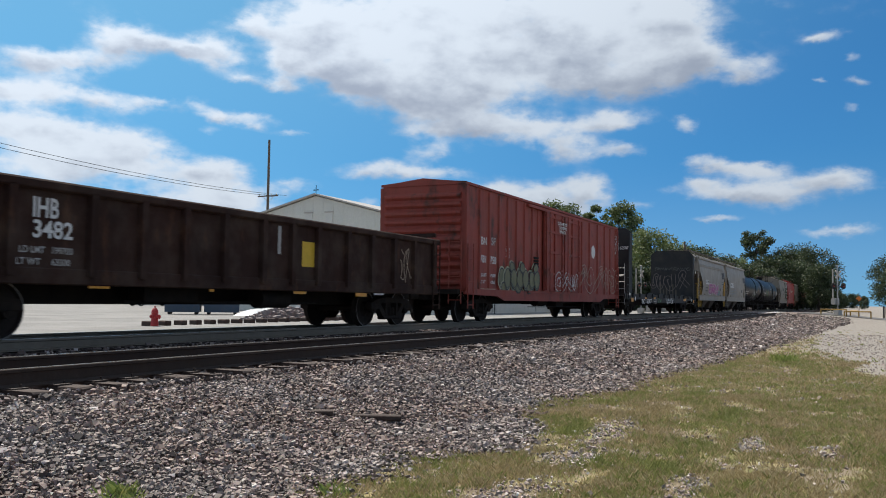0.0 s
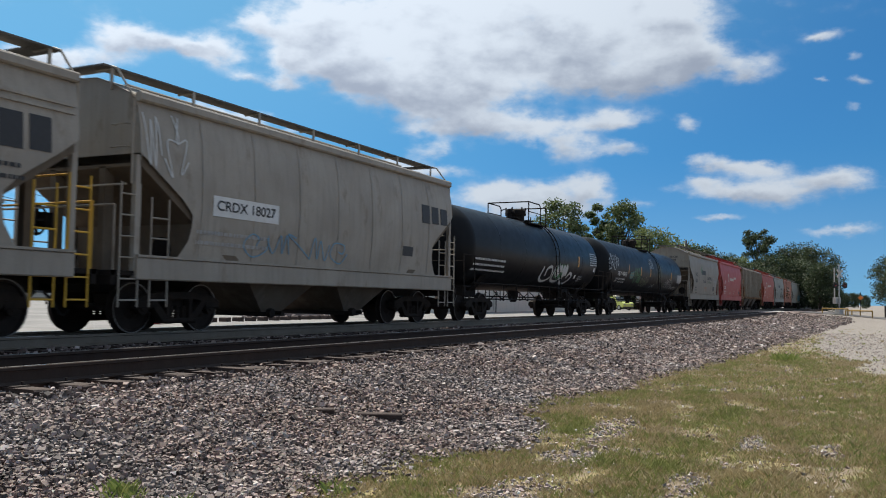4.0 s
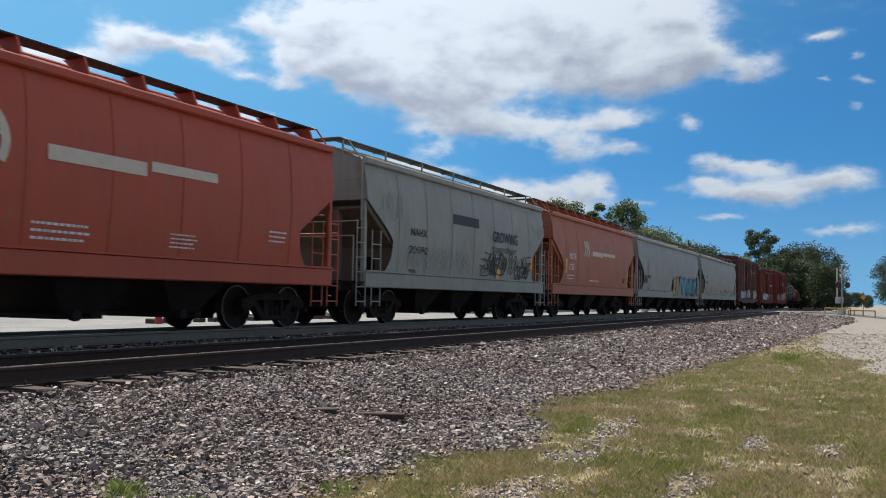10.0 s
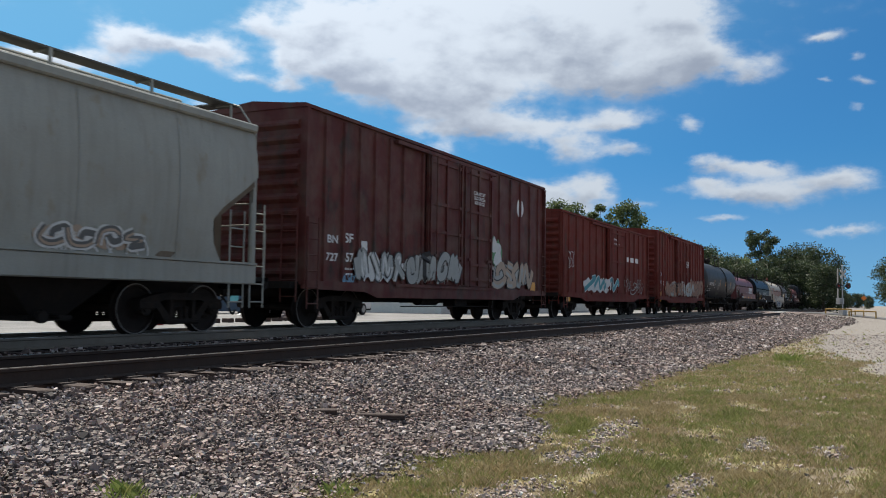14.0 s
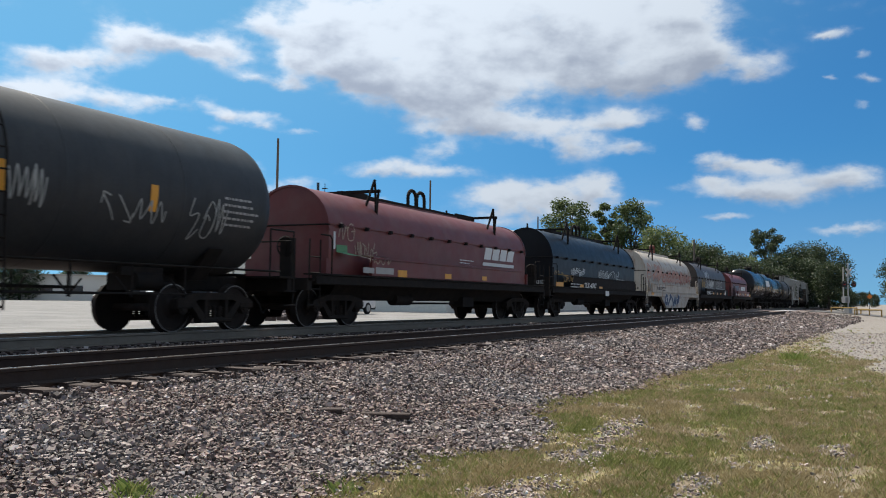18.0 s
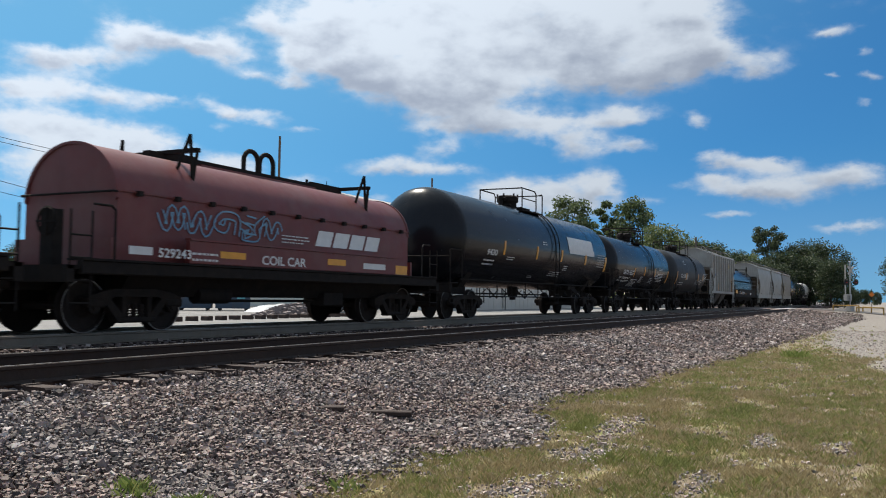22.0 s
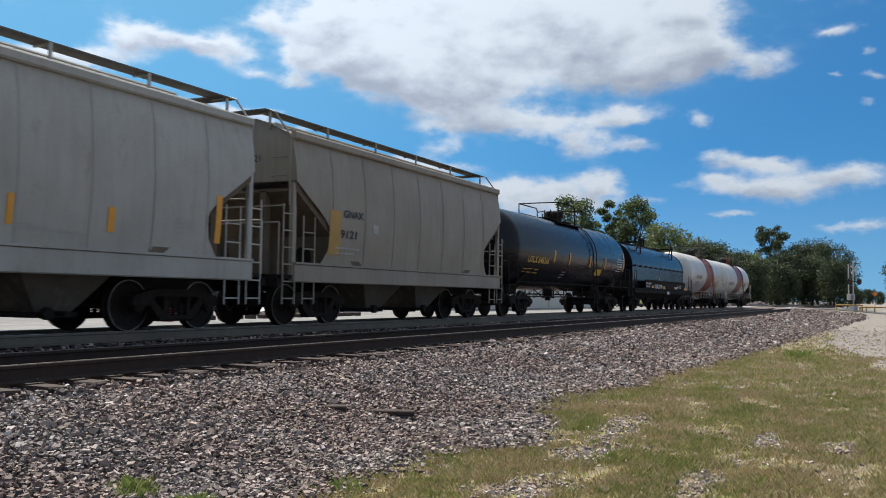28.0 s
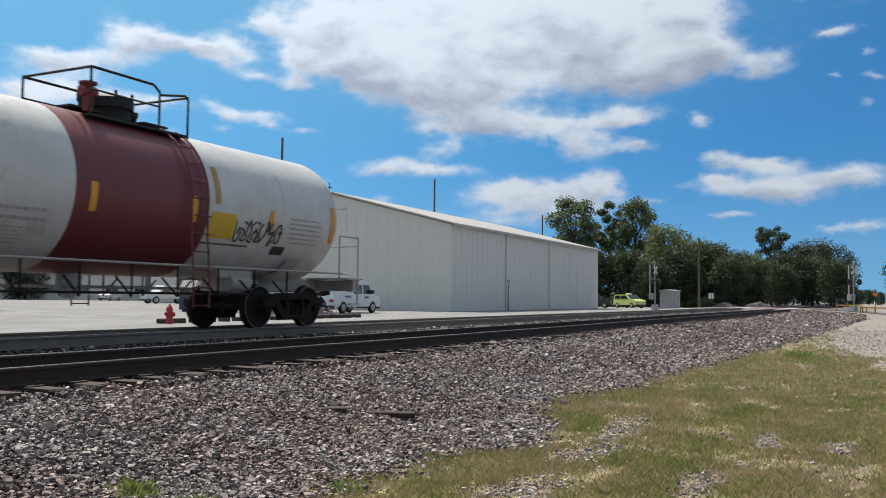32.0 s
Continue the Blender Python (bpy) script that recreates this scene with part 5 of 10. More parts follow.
    part("underframe", Shape().box(-h + 2, h - 2, -0.4, 0.4, 0.6, 1.0).box(-h + 3, h - 3, -1.35, 1.35, 0.92, 1.0), FRAME, car)
    part("brake_rigging", Shape().cyl((-2, -0.7, 0.62), (2.5, -0.7, 0.62), 0.03, 6).cyl((-1.5, -1.0, 0.7), (-0.4, -1.0, 0.7), 0.18, 12).box(0.6, 1.5, -1.2, -0.8, 0.5, 0.85).tube([(-3, -1.3, 0.5), (3, -1.3, 0.5)], 0.015), FRAME, car)
    running_gear(car, h, 2.1, h + 0.4)
    return car, (lambda x, z: (x, -1.5825 if door[0] < x < door[1] and z > 1.12 else -1.456, z)), h


# coil cars -------------------------------------------------------------------------


def coil_car(name, x0, x1, label, paint, frame=None, top=3.6, deep=False, sill=None, stand=None):
    """Coil car: round-topped hood between deep sills, lifting loops and stacking stands on top, end platforms."""
    car, h = start_car(name, x0, x1, label)
    frame = frame or FRAME
    sill, stand = sill or frame, stand or FRAME
    zs, yb, zb = 1.25, 1.15, 2.30
    arc = [(-yb, zs), (-yb, zb)] + [(-yb * math.cos(a), zb + (top - zb) * math.sin(a)) for a in [math.pi * i / 24 for i in range(1, 24)]] + [(yb, zb), (yb, zs)]
    part("hood", Shape().prism(arc, "x", -h, h), paint, car, smooth=30)
    lip = [(q[0] * 1.015, zs + (q[1] - zs) * 1.006 + 0.01) for q in arc[1:-1]]
    for k in (-1, 1):
        part("hood_rim", Shape().prism(lip + [(q[0] * 0.96, q[1] - 0.05) for q in lip[::-1]], "x", k * h - 0.03, k * h + 0.03), paint, car)
        part("end_rail", Shape().tube([(k * h, -yb, 2.42), (k * (h + 0.1), -yb, 2.42), (k * (h + 0.1), yb, 2.42), (k * h, yb, 2.42)], 0.02), stand if deep else frame, car, "thin rail across the hood's end")
    for y in (-1, 1):
        # lug line along the spring of the arch
        part("hood_flange", Shape().box(-h, h, y * (yb + 0.005) - 0.015, y * (yb + 0.005) + 0.015, 2.43, 2.46), paint, car)
        for i in range(11):
            x = -h + 0.45 + (2 * h - 0.9) * i / 10
            part("hood_lug", Shape().box(x - 0.05, x + 0.05, y * (yb + 0.04) - 0.05, y * (yb + 0.04) + 0.05, 2.38, 2.47), stand, car)
        # lettered plate and lower sill
        w = h if deep else h - 1.35
        part("side_plate", Shape().box(-w, w, y * 1.5 - 0.045, y * 1.5 + 0.045, 1.24, 1.66, 0.01), sill, car)
        part("plate_flange", Shape().box(-w, w, y * 1.5 - 0.07, y * 1.5 + 0.07, 1.66, 1.70), sill, car)
        part("side_sill", Shape().box(-h - 1.0, h + 1.0, y * 1.46 - 0.07, y * 1.46 + 0.07, 0.98, 1.2, 0.02), frame, car)
        part("walk_board", Shape().box(-h - 1.0, h + 1.0, y * 1.36 - 0.2, y * 1.36 + 0.2, 1.2, 1.235), frame, car)
    if deep:
        for y in (-1.44, 1.44):
            part("fish_belly_side", Shape().prism([(-h + 0.2, 1.22), (-h + 2.1, 1.06), (-h + 3.65, 0.32), (h - 3.55, 0.32), (h - 2.3, 0.95), (h - 0.2, 1.22)], "y", y - 0.06, y + 0.06), paint, car)
    part("trough", Shape().prism([(-1.3, 1.2), (-0.9, 0.62), (0.9, 0.62), (1.3, 1.2)], "x", -h + 0.3, h - 0.3), FRAME, car)
    part("brake_rigging", Shape().cyl((-2.5, -0.8, 0.55), (2.5, -0.8, 0.55), 0.03, 6).cyl((-2.9, -0.9, 0.66), (-2.0, -0.9, 0.66), 0.17, 12).box(1.2, 2.0, -1.1, -0.75, 0.45, 0.75), FRAME, car)
    for k in (-1, 1):
        part("end_platform", Shape().box(min(k * h, k * (h + 1.25)), max(k * h, k * (h + 1.25)), -1.48, 1.48, 1.06, 1.12), frame, car)
        part("end_beam", Shape().box(k * (h + 1.2) - 0.08, k * (h + 1.2) + 0.08, -1.48, 1.48, 0.85, 1.12), frame, car)
        part("center_sill", Shape().box(min(k * (h - 3), k * (h + 1.2)), max(k * (h - 3), k * (h + 1.2)), -0.32, 0.32, 0.72, 1.05), FRAME, car)
        for y in (-1.45, 1.45):
            rail_tube(car, [(k * (h + 0.3), y, 1.1), (k * (h + 0.3), y, 2.05), (k * (h + 0.38), y, 2.12), (k * (h + 0.75), y, 2.12)], 0.02, frame)
            ladder(car, k * (h + 0.98) - 0.21, y, 0.4, 2.0, frame)
        # end bulwark with the number plate
        part("end_bulwark", Shape().box(k * (h + 0.12) - 0.04, k * (h + 0.12) + 0.04, -1.2, 1.2, 1.12, 1.62), sill, car)
    part("brake_wheel", Shape().lathe([(-0.02, 0.22), (0.0, 0.25), (0.03, 0.22)], 20, "x", (-h - 0.95, -0.6, 1.85)).box(-h - 0.97, -h - 0.93, -0.84, -0.36, 1.835, 1.865).box(-h - 0.97, -h - 0.93, -0.615, -0.585, 1.61, 2.09).box(-h - 0.95, -h - 0.75, -0.75, -0.45, 1.12, 2.05), frame, car)
    # lifting loops on a long top bar
    for x in (-0.22, 0.34):
        pts = [(x + 0.25 * math.cos(a), 0, top + 0.06 + max(0.0, 0.3 + 0.24 * math.sin(a))) for a in [math.pi * i / 10 for i in range(11)]]
        pts = [(x + 0.25, 0, top)] + pts + [(x - 0.25, 0, top)]
        part("lifting_loop", Shape().tube(pts, 0.055, 8), stand if not deep else GRIME_RED, car, smooth=60)
    part("top_bar", Shape().box(-h * 0.66, h * 0.66, -0.09, 0.09, top + 0.02, top + 0.13), stand if not deep else paint, car)
    part("top_foot", Shape().box(-h * 0.4, h * 0.4, -0.2, 0.2, top - 0.06, top + 0.03), paint, car)
    # stacking stands: a cross bar over the hood with a bent guide at each of its ends
    for k in (-1, 1):
        x = k * h * 0.62
        part("stand_bar", Shape().box(x + 0.17, x + 0.27, -0.95, 0.95, top + 0.1, top + 0.18), stand, car)
        part("stand_tie", Shape().box(min(x + 0.22, x - k * 1.1), max(x + 0.22, x - k * 1.1), -0.035, 0.035, top + 0.11, top + 0.19), stand, car)
        for y in (-0.9, 0.9):
            part("stacking_stand", Shape().tube([(x - 0.2, y * 0.84, top - 0.38), (x + 0.03, y, top + 0.42), (x + 0.08, y * 1.04, top - 0.52), (x + 0.24, y, top + 0.15)], 0.036, 6), stand, car, smooth=60)
    running_gear(car, h, 0.55, h + 1.2)

    def surf(x, z):
        if z < 1.2:
            return (x, -1.535, z)
        if z < 1.72:
            return (x, -1.552, z)
        if z < zb:
            return (x, -yb - 0.012, z)
        return (x, -(yb + 0.014) * math.sqrt(max(0.02, 1 - ((z - zb) / (top - zb + 0.014)) ** 2)), z)
    return car, surf, h


def gondola(name, x0, x1, label):
    car, h = start_car(name, x0, x1, label)
    top = 2.46
    for y in (-1, 1):
        part("side_wall", Shape().box(-h, h, y * 1.44 - 0.04, y * 1.44 + 0.04, 1.0, top - 0.05), GOND, car)
        part("top_rail", Shape().box(-h, h, y * 1.48 - 0.1, y * 1.48 + 0.1, top - 0.16, top, 0.03), GOND, car)
        part("side_sill", Shape().box(-h, h, y * 1.46 - 0.06, y * 1.46 + 0.06, 0.86, 1.12, 0.02), GOND, car)
        for x in (-7.1, -5.79, -4.29, -3.2, -2.16, -1.07, 0.13, 1.15, 2.13, 3.4, 4.52, 5.68, 6.8, 8.02):
            part("side_post", Shape().prism([(x - 0.10, y * 1.45), (x + 0.10, y * 1.45), (x + 0.07, y * 1.58), (x - 0.07, y * 1.58)], "z", 1.0, top - 0.12), GOND, car)
    for k in (-1, 1):
        part("end_wall", Shape().box(k * h - 0.05, k * h + 0.05, -1.44, 1.44, 1.0, top - 0.02), GOND, car)
        for z in (1.3, 1.75, 2.2, 2.6):
            part("end_rib", Shape().box(min(k * h, k * (h + 0.1)), max(k * h, k * (h + 0.1)), -1.4, 1.4, z - 0.06, z + 0.06), GOND, car)
        for y in (-1.45, 1.45):
            ladder(car, k * (h - 0.25) - 0.21, y * 1.1, 0.45, 2.4, GOND)
        part("center_sill", Shape().box(min(k * (h - 4), k * (h + 0.4)), max(k * (h - 4), k * (h + 0.4)), -0.3, 0.3, 0.72, 1.0), FRAME, car)
    part("floor_plate", Shape().box(-h, h, -1.42, 1.42, 0.98, 1.05), GOND, car)
    part("underframe", Shape().box(-h + 2, h - 2, -0.35, 0.35, 0.55, 1.0).box(-2.6, -1.2, -1.0, -0.6, 0.6, 0.9), FRAME, car)
    part("brake_rigging", Shape().cyl((-3, -0.9, 0.6), (3, -0.9, 0.6), 0.03, 6).cyl((0.6, -1.0, 0.68), (1.6, -1.0, 0.68), 0.2, 12), FRAME, car)
    running_gear(car, h, 2.0, h + 0.4)
    return car, flat_side(-1.487), h


def bulkhead_flat(name, x0, x1, label):
    car, h = start_car(name, x0, x1, label)
    dz = 1.2
    part("deck", Shape().box(-h, h, -1.45, 1.45, dz - 0.1, dz), BLACK_DULL, car)
    for y in (-1, 1):
        part("side_sill", Shape().prism([(-h, dz), (-h, 0.92), (-h + 3.4, 0.9), (-h + 4.2, 0.72), (h - 4.2, 0.72), (h - 3.4, 0.9), (h, 0.92), (h, dz)], "y", y * 1.48 - 0.04, y * 1.48 + 0.04), BLACK_DULL, car)
        for i in range(12):
            x = -h + 1.6 + (2 * h - 3.2) * i / 11
            part("stake_pocket", Shape().box(x - 0.09, x + 0.09, y * 1.55 - 0.05, y * 1.55 + 0.05, 1.02, dz + 0.03), BLACK_DULL, car)
        for x in (-4.2, -1.0, 2.0, 5.5):
            part("tie_down", Shape().box(x, x + 1.1, y * 1.3 - 0.05, y * 1.3 + 0.05, dz, dz + 0.09), BLACK_DULL, car)
    part("center_sill", Shape().box(-h - 0.4, h + 0.4, -0.35, 0.35, 0.55, dz - 0.1), FRAME, car)
    for k in (-1, 1):
        a, b = (h - 0.15, h - 1.05) if k > 0 else (-h + 0.65, -h + 1.62)
        prof = [(-1.5, dz), (1.5, dz), (1.5, 4.45), (1.15, 4.68), (-1.15, 4.68), (-1.5, 4.45)] if k < 0 else [(-1.5, dz), (1.5, dz), (1.5, 4.18), (1.2, 4.5), (-1.2, 4.5), (-1.5, 4.18)]
        part("bulkhead", Shape().prism(prof, "x", min(b, b + k * 0.12), max(b, b + k * 0.12)), BLACK_DULL, car)
        for y in (-1.47, 1.47):
            part("bulkhead_cheek", Shape().prism([(b + k * 0.1, dz - 0.3), (a, dz - 0.3), (b + k * 0.45, 4.4 if k < 0 else 4.08), (b + k * 0.1, 4.44 if k < 0 else 4.14)], "y", y - 0.03, y + 0.03), BLACK_DULL, car)
        for y in (-0.05, 0.6):
            part("bulkhead_brace", Shape().prism([(b + k * 0.1, dz), (a, dz), (b + k * 0.3, 4.5), (b + k * 0.1, 4.55)], "y", y - 0.09, y + 0.09), BRACE_GREY, car)
        for y in (-1.35, 0.85):
            ladder(car, a + k * 0.05, y, 0.6, 2.75 if y < 0 else 4.4, GALV, axis="y", width=0.45)
        rail_tube(car, [(a + k * 0.1, -1.3, dz + 0.9), (a + k * 0.1, 1.3, dz + 0.9)], 0.02, GALV)
        for y in (-1.48, 1.48):
            ladder(car, k * (h - 0.5) - 0.2, y * 1.04, 0.45, 2.7, BLACK_DULL, width=0.4)
    part("notice_panel", Shape().box(-h + 0.52, -h + 0.56, -0.2, 0.72, 1.25, 2.9), BRACE_GREY, car, "grey notice panel with rows of print")
    tagged(part("stencil_print", strip([(-0.62 + 0.12 * (i % 2), 2.7 - 0.11 * i, 0.5 + 0.1 * (i % 3), 0.05) for i in range(11) if i not in (2, 6)], lambda q, z: (-h + 0.516, -q, z)), LETTER_G, car, smooth=0), kind="stuff")
    end_text(car, "SNC 62007", -h + 1.49, -0.35, 3.55, 0.16, LETTER)
    inner = lambda x, z: (h - 1.062, x, z)
    graffiti(car, -1.35, 1.35, 1.5, 3.1, GR_ASH, GR_ASH_PINK, lambda x, z: (h - 1.062, x, z), 12, 3, False)
    scrawl(car, -1.3, 1.2, 3.05, 3.3, GR_ASH, inner, 7, 9, 0.02)
    tagged(part("stain", strip([(-0.35 + 0.22 * i, dz, 0.1, 0.5 + 0.13 * ((i * 7) % 4)) for i in range(6)], lambda q, z: (h - 1.0615, q, z)), RUST_UNDER, car, smooth=0), kind="stuff")
    running_gear(car, h, 2.6, h + 0.4)
    return car, flat_side(-1.527), h

TANK_RAIL = surface("dirty_white_rail_paint", (0.42, 0.40, 0.37), (0.3, 0.27, 0.23), rough=0.6, scale=4, bump=0.05)


def rect_disc(car, x, z, r, material, sf):
    """Round emblem, left plain."""
    s = Shape()
    s.add([sf(x, z)] + [sf(x + r * math.cos(a), z + r * math.sin(a)) for a in [math.pi * i / 12 for i in range(24)]], [(0, 1 + i, 1 + (i + 1) % 24) for i in range(24)])
    s.v = [(vx, vy - 0.004, vz) for vx, vy, vz in s.v]
    return part("emblem", s, material, car, smooth=0)


def emblem_strip(car, x, z, w, h, k, material, sf):
    """One of three curved strips of a plain emblem."""
    s = Shape()
    pts = [(x + w * (0.10 + 0.30 * k * (1 - t) + 0.28 * k * t * 0.9 + 0.12 * math.sin(3 * t)), z + h * (0.02 + 0.96 * t)) for t in [i / 10 for i in range(11)]]
    ribbon(pts, w * 0.13, lambda a, b: tuple(q - (0.004 if i == 1 else 0) for i, q in enumerate(sf(a, b))), s)
    top = [(x + w * (0.25 + 0.5 * t), z + h * (0.97 - 0.16 * k - 0.12 * t * t)) for t in [i / 8 for i in range(9)]]
    ribbon(top, h * 0.08, lambda a, b: tuple(q - (0.005 if i == 1 else 0) for i, q in enumerate(sf(a, b))), s)
    return part("emblem", s, material, car, smooth=0)



def build_train():
    car, sf, h = gondola("gondola", 6.1, 22.7, "rusty dark brown gondola with white stencilled numbers and rib posts")
    letters(car, "IHB", -5.41, 1.89, 0.30, LETTER, proud(sf, 0.004), width=0.48)
    letters(car, "3482", -5.40, 1.58, 0.26, LETTER, proud(sf, 0.004), width=0.75)
    letters(car, "LD LMT   199700", -5.62, 1.34, 0.10, LETTER_G, proud(sf, 0.004), width=0.98)
    letters(car, "LT WT     63300", -5.66, 1.16, 0.10, LETTER_G, proud(sf, 0.004), width=0.98)
    bars(car, [(-4.30, 0.82, 0.43, 0.14)], REFLEX, sf, "reflector")
    bars(car, [(-1.44, 0.81, 0.14, 0.12)], REFLEX, sf, "reflector")
    bars(car, [(1.27, 0.80, 0.47, 0.14)], REFLEX, sf, "reflector")
    bars(car, [(3.84, 0.77, 0.53, 0.14)], REFLEX, sf, "reflector")
    bars(car, [(1.56, 1.41, 0.65, 0.56)], STICKER, sf, "placard")
    bars(car, [(0.67, 1.64, 0.11, 0.60)], LETTER_G, sf, "stencil_mark")
    bars(car, [(4.73, 0.82, 0.49, 0.20)], LETTER, sf, "stencil_mark")
    scrawl(car, 6.06, 6.95, 1.14, 2.08, GR_TAN, sf, 95, 3, 0.03)
    car, sf, h = box_car("boxcar", 24.6, 42.9, "weathered red ribbed boxcar covered with pale green graffiti along its foot", OXIDE, 4.5, 1.15, (-1.9, 2.6), True, (-7.94, -7.14, -6.29, -5.5, -4.65, -3.84, -3.02, -2.4, 3.28, 4.43, 5.73, 6.93, 7.94, 8.93))
    letters(car, "BN", -7.80, 2.55, 0.25, LETTER, proud(sf, 0.004), width=0.47)
    letters(car, "SF", -6.95, 2.58, 0.25, LETTER_G, proud(sf, 0.004), width=0.38)
    letters(car, "781", -7.86, 1.96, 0.23, LETTER, proud(sf, 0.004), width=0.48)
    letters(car, "758", -7.04, 1.95, 0.24, LETTER, proud(sf, 0.004), width=0.54)
    letters(car, "LD LMT", -7.82, 1.50, 0.11, LETTER, proud(sf, 0.004), width=0.5)
    letters(car, "LT WT", -7.82, 1.28, 0.10, LETTER, proud(sf, 0.004), width=0.42)
    letters(car, "172000", -7.01, 1.50, 0.10, LETTER, proud(sf, 0.004), width=0.46)
    letters(car, "91600", -7.01, 1.28, 0.10, LETTER, proud(sf, 0.004), width=0.40)
    letters(car, "CLOSE AND LOCK", -0.6, 3.78, 0.12, LETTER, proud(sf, 0.09), width=1.15)
    letters(car, "DOORS BEFORE", -0.45, 3.62, 0.12, LETTER, proud(sf, 0.09), width=0.95)
    letters(car, "MOVING CAR", -0.4, 3.46, 0.12, LETTER, proud(sf, 0.09), width=0.8)
    bars(car, [(-5.62, 2.24, 0.34, 0.012), (-5.62, 2.6, 0.34, 0.012), (-5.62, 2.24, 0.014, 0.37), (-5.29, 2.24, 0.014, 0.37)], LETTER, sf, "stencil_frame")
    letters(car, "C", -5.51, 2.30, 0.16, LETTER, proud(sf, 0.004), width=0.11)
    for i in range(4):
        part("vent_louvre", Shape().box(-2.95, -2.45, -1.53, -1.45, 1.98 + 0.11 * i, 2.05 + 0.11 * i), FRAME, car)
    bubbles(car, -6.3, -2.55, 0.98, 2.15, GR_OLIVE, GR_BLACK, GR_HALO, proud(sf, 0.055), 74, 13)
    graffiti(car, -0.92, 1.99, 1.05, 1.95, GR_GREY, GR_WHITE, proud(sf, 0.05), 91, 3, False, None)
    graffiti(car, 2.28, 8.85, 1.05, 2.45, GR_GREY, GR_TAN, proud(sf, 0.05), 46, 5, False, None)
    graffiti(car, -7.92, -6.68, 1.05, 1.11, GR_GREY, GR_TAN, proud(sf, 0.05), 31, 4, False, None)
    rect_disc(car, 5.08, 3.0, 0.3, LETTER, sf)
    scrawl(car, 8.65, 9.35, 3.04, 4.03, GR_WHITE, proud(sf, 0.05), 60, 3, 0.03)
    car, sf, h = bulkhead_flat("bulkhead_flatcar", 44.4, 64.9, "empty black bulkhead flatcar with tall end walls and white numbers")
    letters(car, "SNC", -6.61, 0.68, 0.24, LETTER, proud(sf, 0.004), width=0.78)
    letters(car, "62007", -5.41, 0.69, 0.25, LETTER, proud(sf, 0.004), width=1.24)
    print_block(car, -3.55, 0.67, 0.93, 0.28, 3, LETTER, sf, 31)
    bars(car, [(-8.92, 0.77, 0.46, 0.20)], REFLEX, sf, "reflector")
    bars(car, [(-5.82, 0.94, 0.50, 0.10)], REFLEX, sf, "reflector")
    bars(car, [(5.48, 0.87, 0.97, 0.14)], REFLEX, sf, "reflector")
    bars(car, [(-3.56, 0.95, 0.46, 0.10)], REFLEX, sf, "reflector")
    scrawl(car, -0.18, 1.99, 0.67, 1.02, GR_WHITE, sf, 111, 6, 0.06)
    scrawl(car, -2.62, -1.55, 0.72, 1.01, GR_GREEN, sf, 111, 4, 0.03)
    bars(car, [(-8.14, 0.84, 0.21, 0.20), (-9.49, 1.10, 0.39, 0.13)], LETTER, sf, "stencil_mark")
    bars(car, [(6.04, 0.92, 0.49, 0.12)], REFLEX, sf, "reflector")
    bars(car, [(9.14, 0.75, 0.47, 0.22)], REFLEX, sf, "reflector")
    bars(car, [(8.37, 0.83, 0.16, 0.19), (9.98, 2.89, 0.20, 0.21)], LETTER, sf, "stencil_mark")
    car, sf, h = hopper_car("covered_hopper", 66.3, 78.9, "dirty grey covered hopper with yellow ladders and pink graffiti", GREY_A, bays=2, ladders=YELLOW)
    bars(car, [(-3.83, 2.22, 1.35, 0.33)], LETTER, sf, "plate")
    letters(car, "CRDX 18061", -3.78, 2.34, 0.18, LETTER_K, proud(sf, 0.004), width=1.26)
    part("number_plate", Shape().box(-h + 0.03, -h + 0.045, -1.2, -0.35, 3.86, 4.06), LETTER, car, "white number plate with black figures")
    end_text(car, "CRDX 18061", -h + 0.026, -0.4, 3.9, 0.12, LETTER_K)
    tagged(part("stencil_print", strip([(0.45 + 0.05 * (i % 2), 3.7 - 0.1 * i, 0.6 - 0.07 * (i % 3), 0.04) for i in range(7)], lambda q, z: (-h + 0.044, -q, z)), LETTER_K, car, smooth=0), kind="stuff")
    for zz in (3.62, 3.5, 1.98):
        part("side_rib", Shape().box(-h + (0.1 if zz > 3 else 1.3), h - (0.1 if zz > 3 else 1.3), sf(0, zz)[1] - 0.03, sf(0, zz)[1] + 0.03, zz, zz + 0.045), GREY_A, car)
    graffiti(car, -2.41, 1.97, 1.40, 2.38, GR_PINK, GR_WHITE, sf, 82, 6, True, GR_PURPLE, GR_WHITE)
    scrawl(car, -2.51, 2.18, 1.00, 1.27, GR_SKY, sf, 88, 9, 0.05)
    graffiti(car, 2.01, 3.37, 1.40, 1.78, GR_TEAL, GR_TEAL, sf, 132, 3, False, None)
    bars(car, [(-2.53, 1.75, 0.44, 0.30)], STICKER, sf, "placard")
    bars(car, [(4.30, 2.80, 0.49, 0.56), (4.87, 2.81, 0.40, 0.55), (5.38, 2.83, 0.39, 0.54)], LETTER_K, sf, "stencil_mark")
    print_block(car, -3.62, 1.62, 1.06, 0.49, 2, LETTER_K, sf, 28)
    print_block(car, 4.25, 2.31, 1.16, 0.36, 2, LETTER_K, sf, 33)
    bars(car, [(3.38, 1.77, 0.39, 0.28)], LETTER_K, sf, "stencil_mark")
    bars(car, [(-1.76, 1.13, 0.38, 0.13)], REFLEX, sf, "reflector")
    bars(car, [(-0.13, 1.13, 0.51, 0.14)], REFLEX, sf, "reflector")
    bars(car, [(1.32, 1.12, 0.51, 0.15)], REFLEX, sf, "reflector")
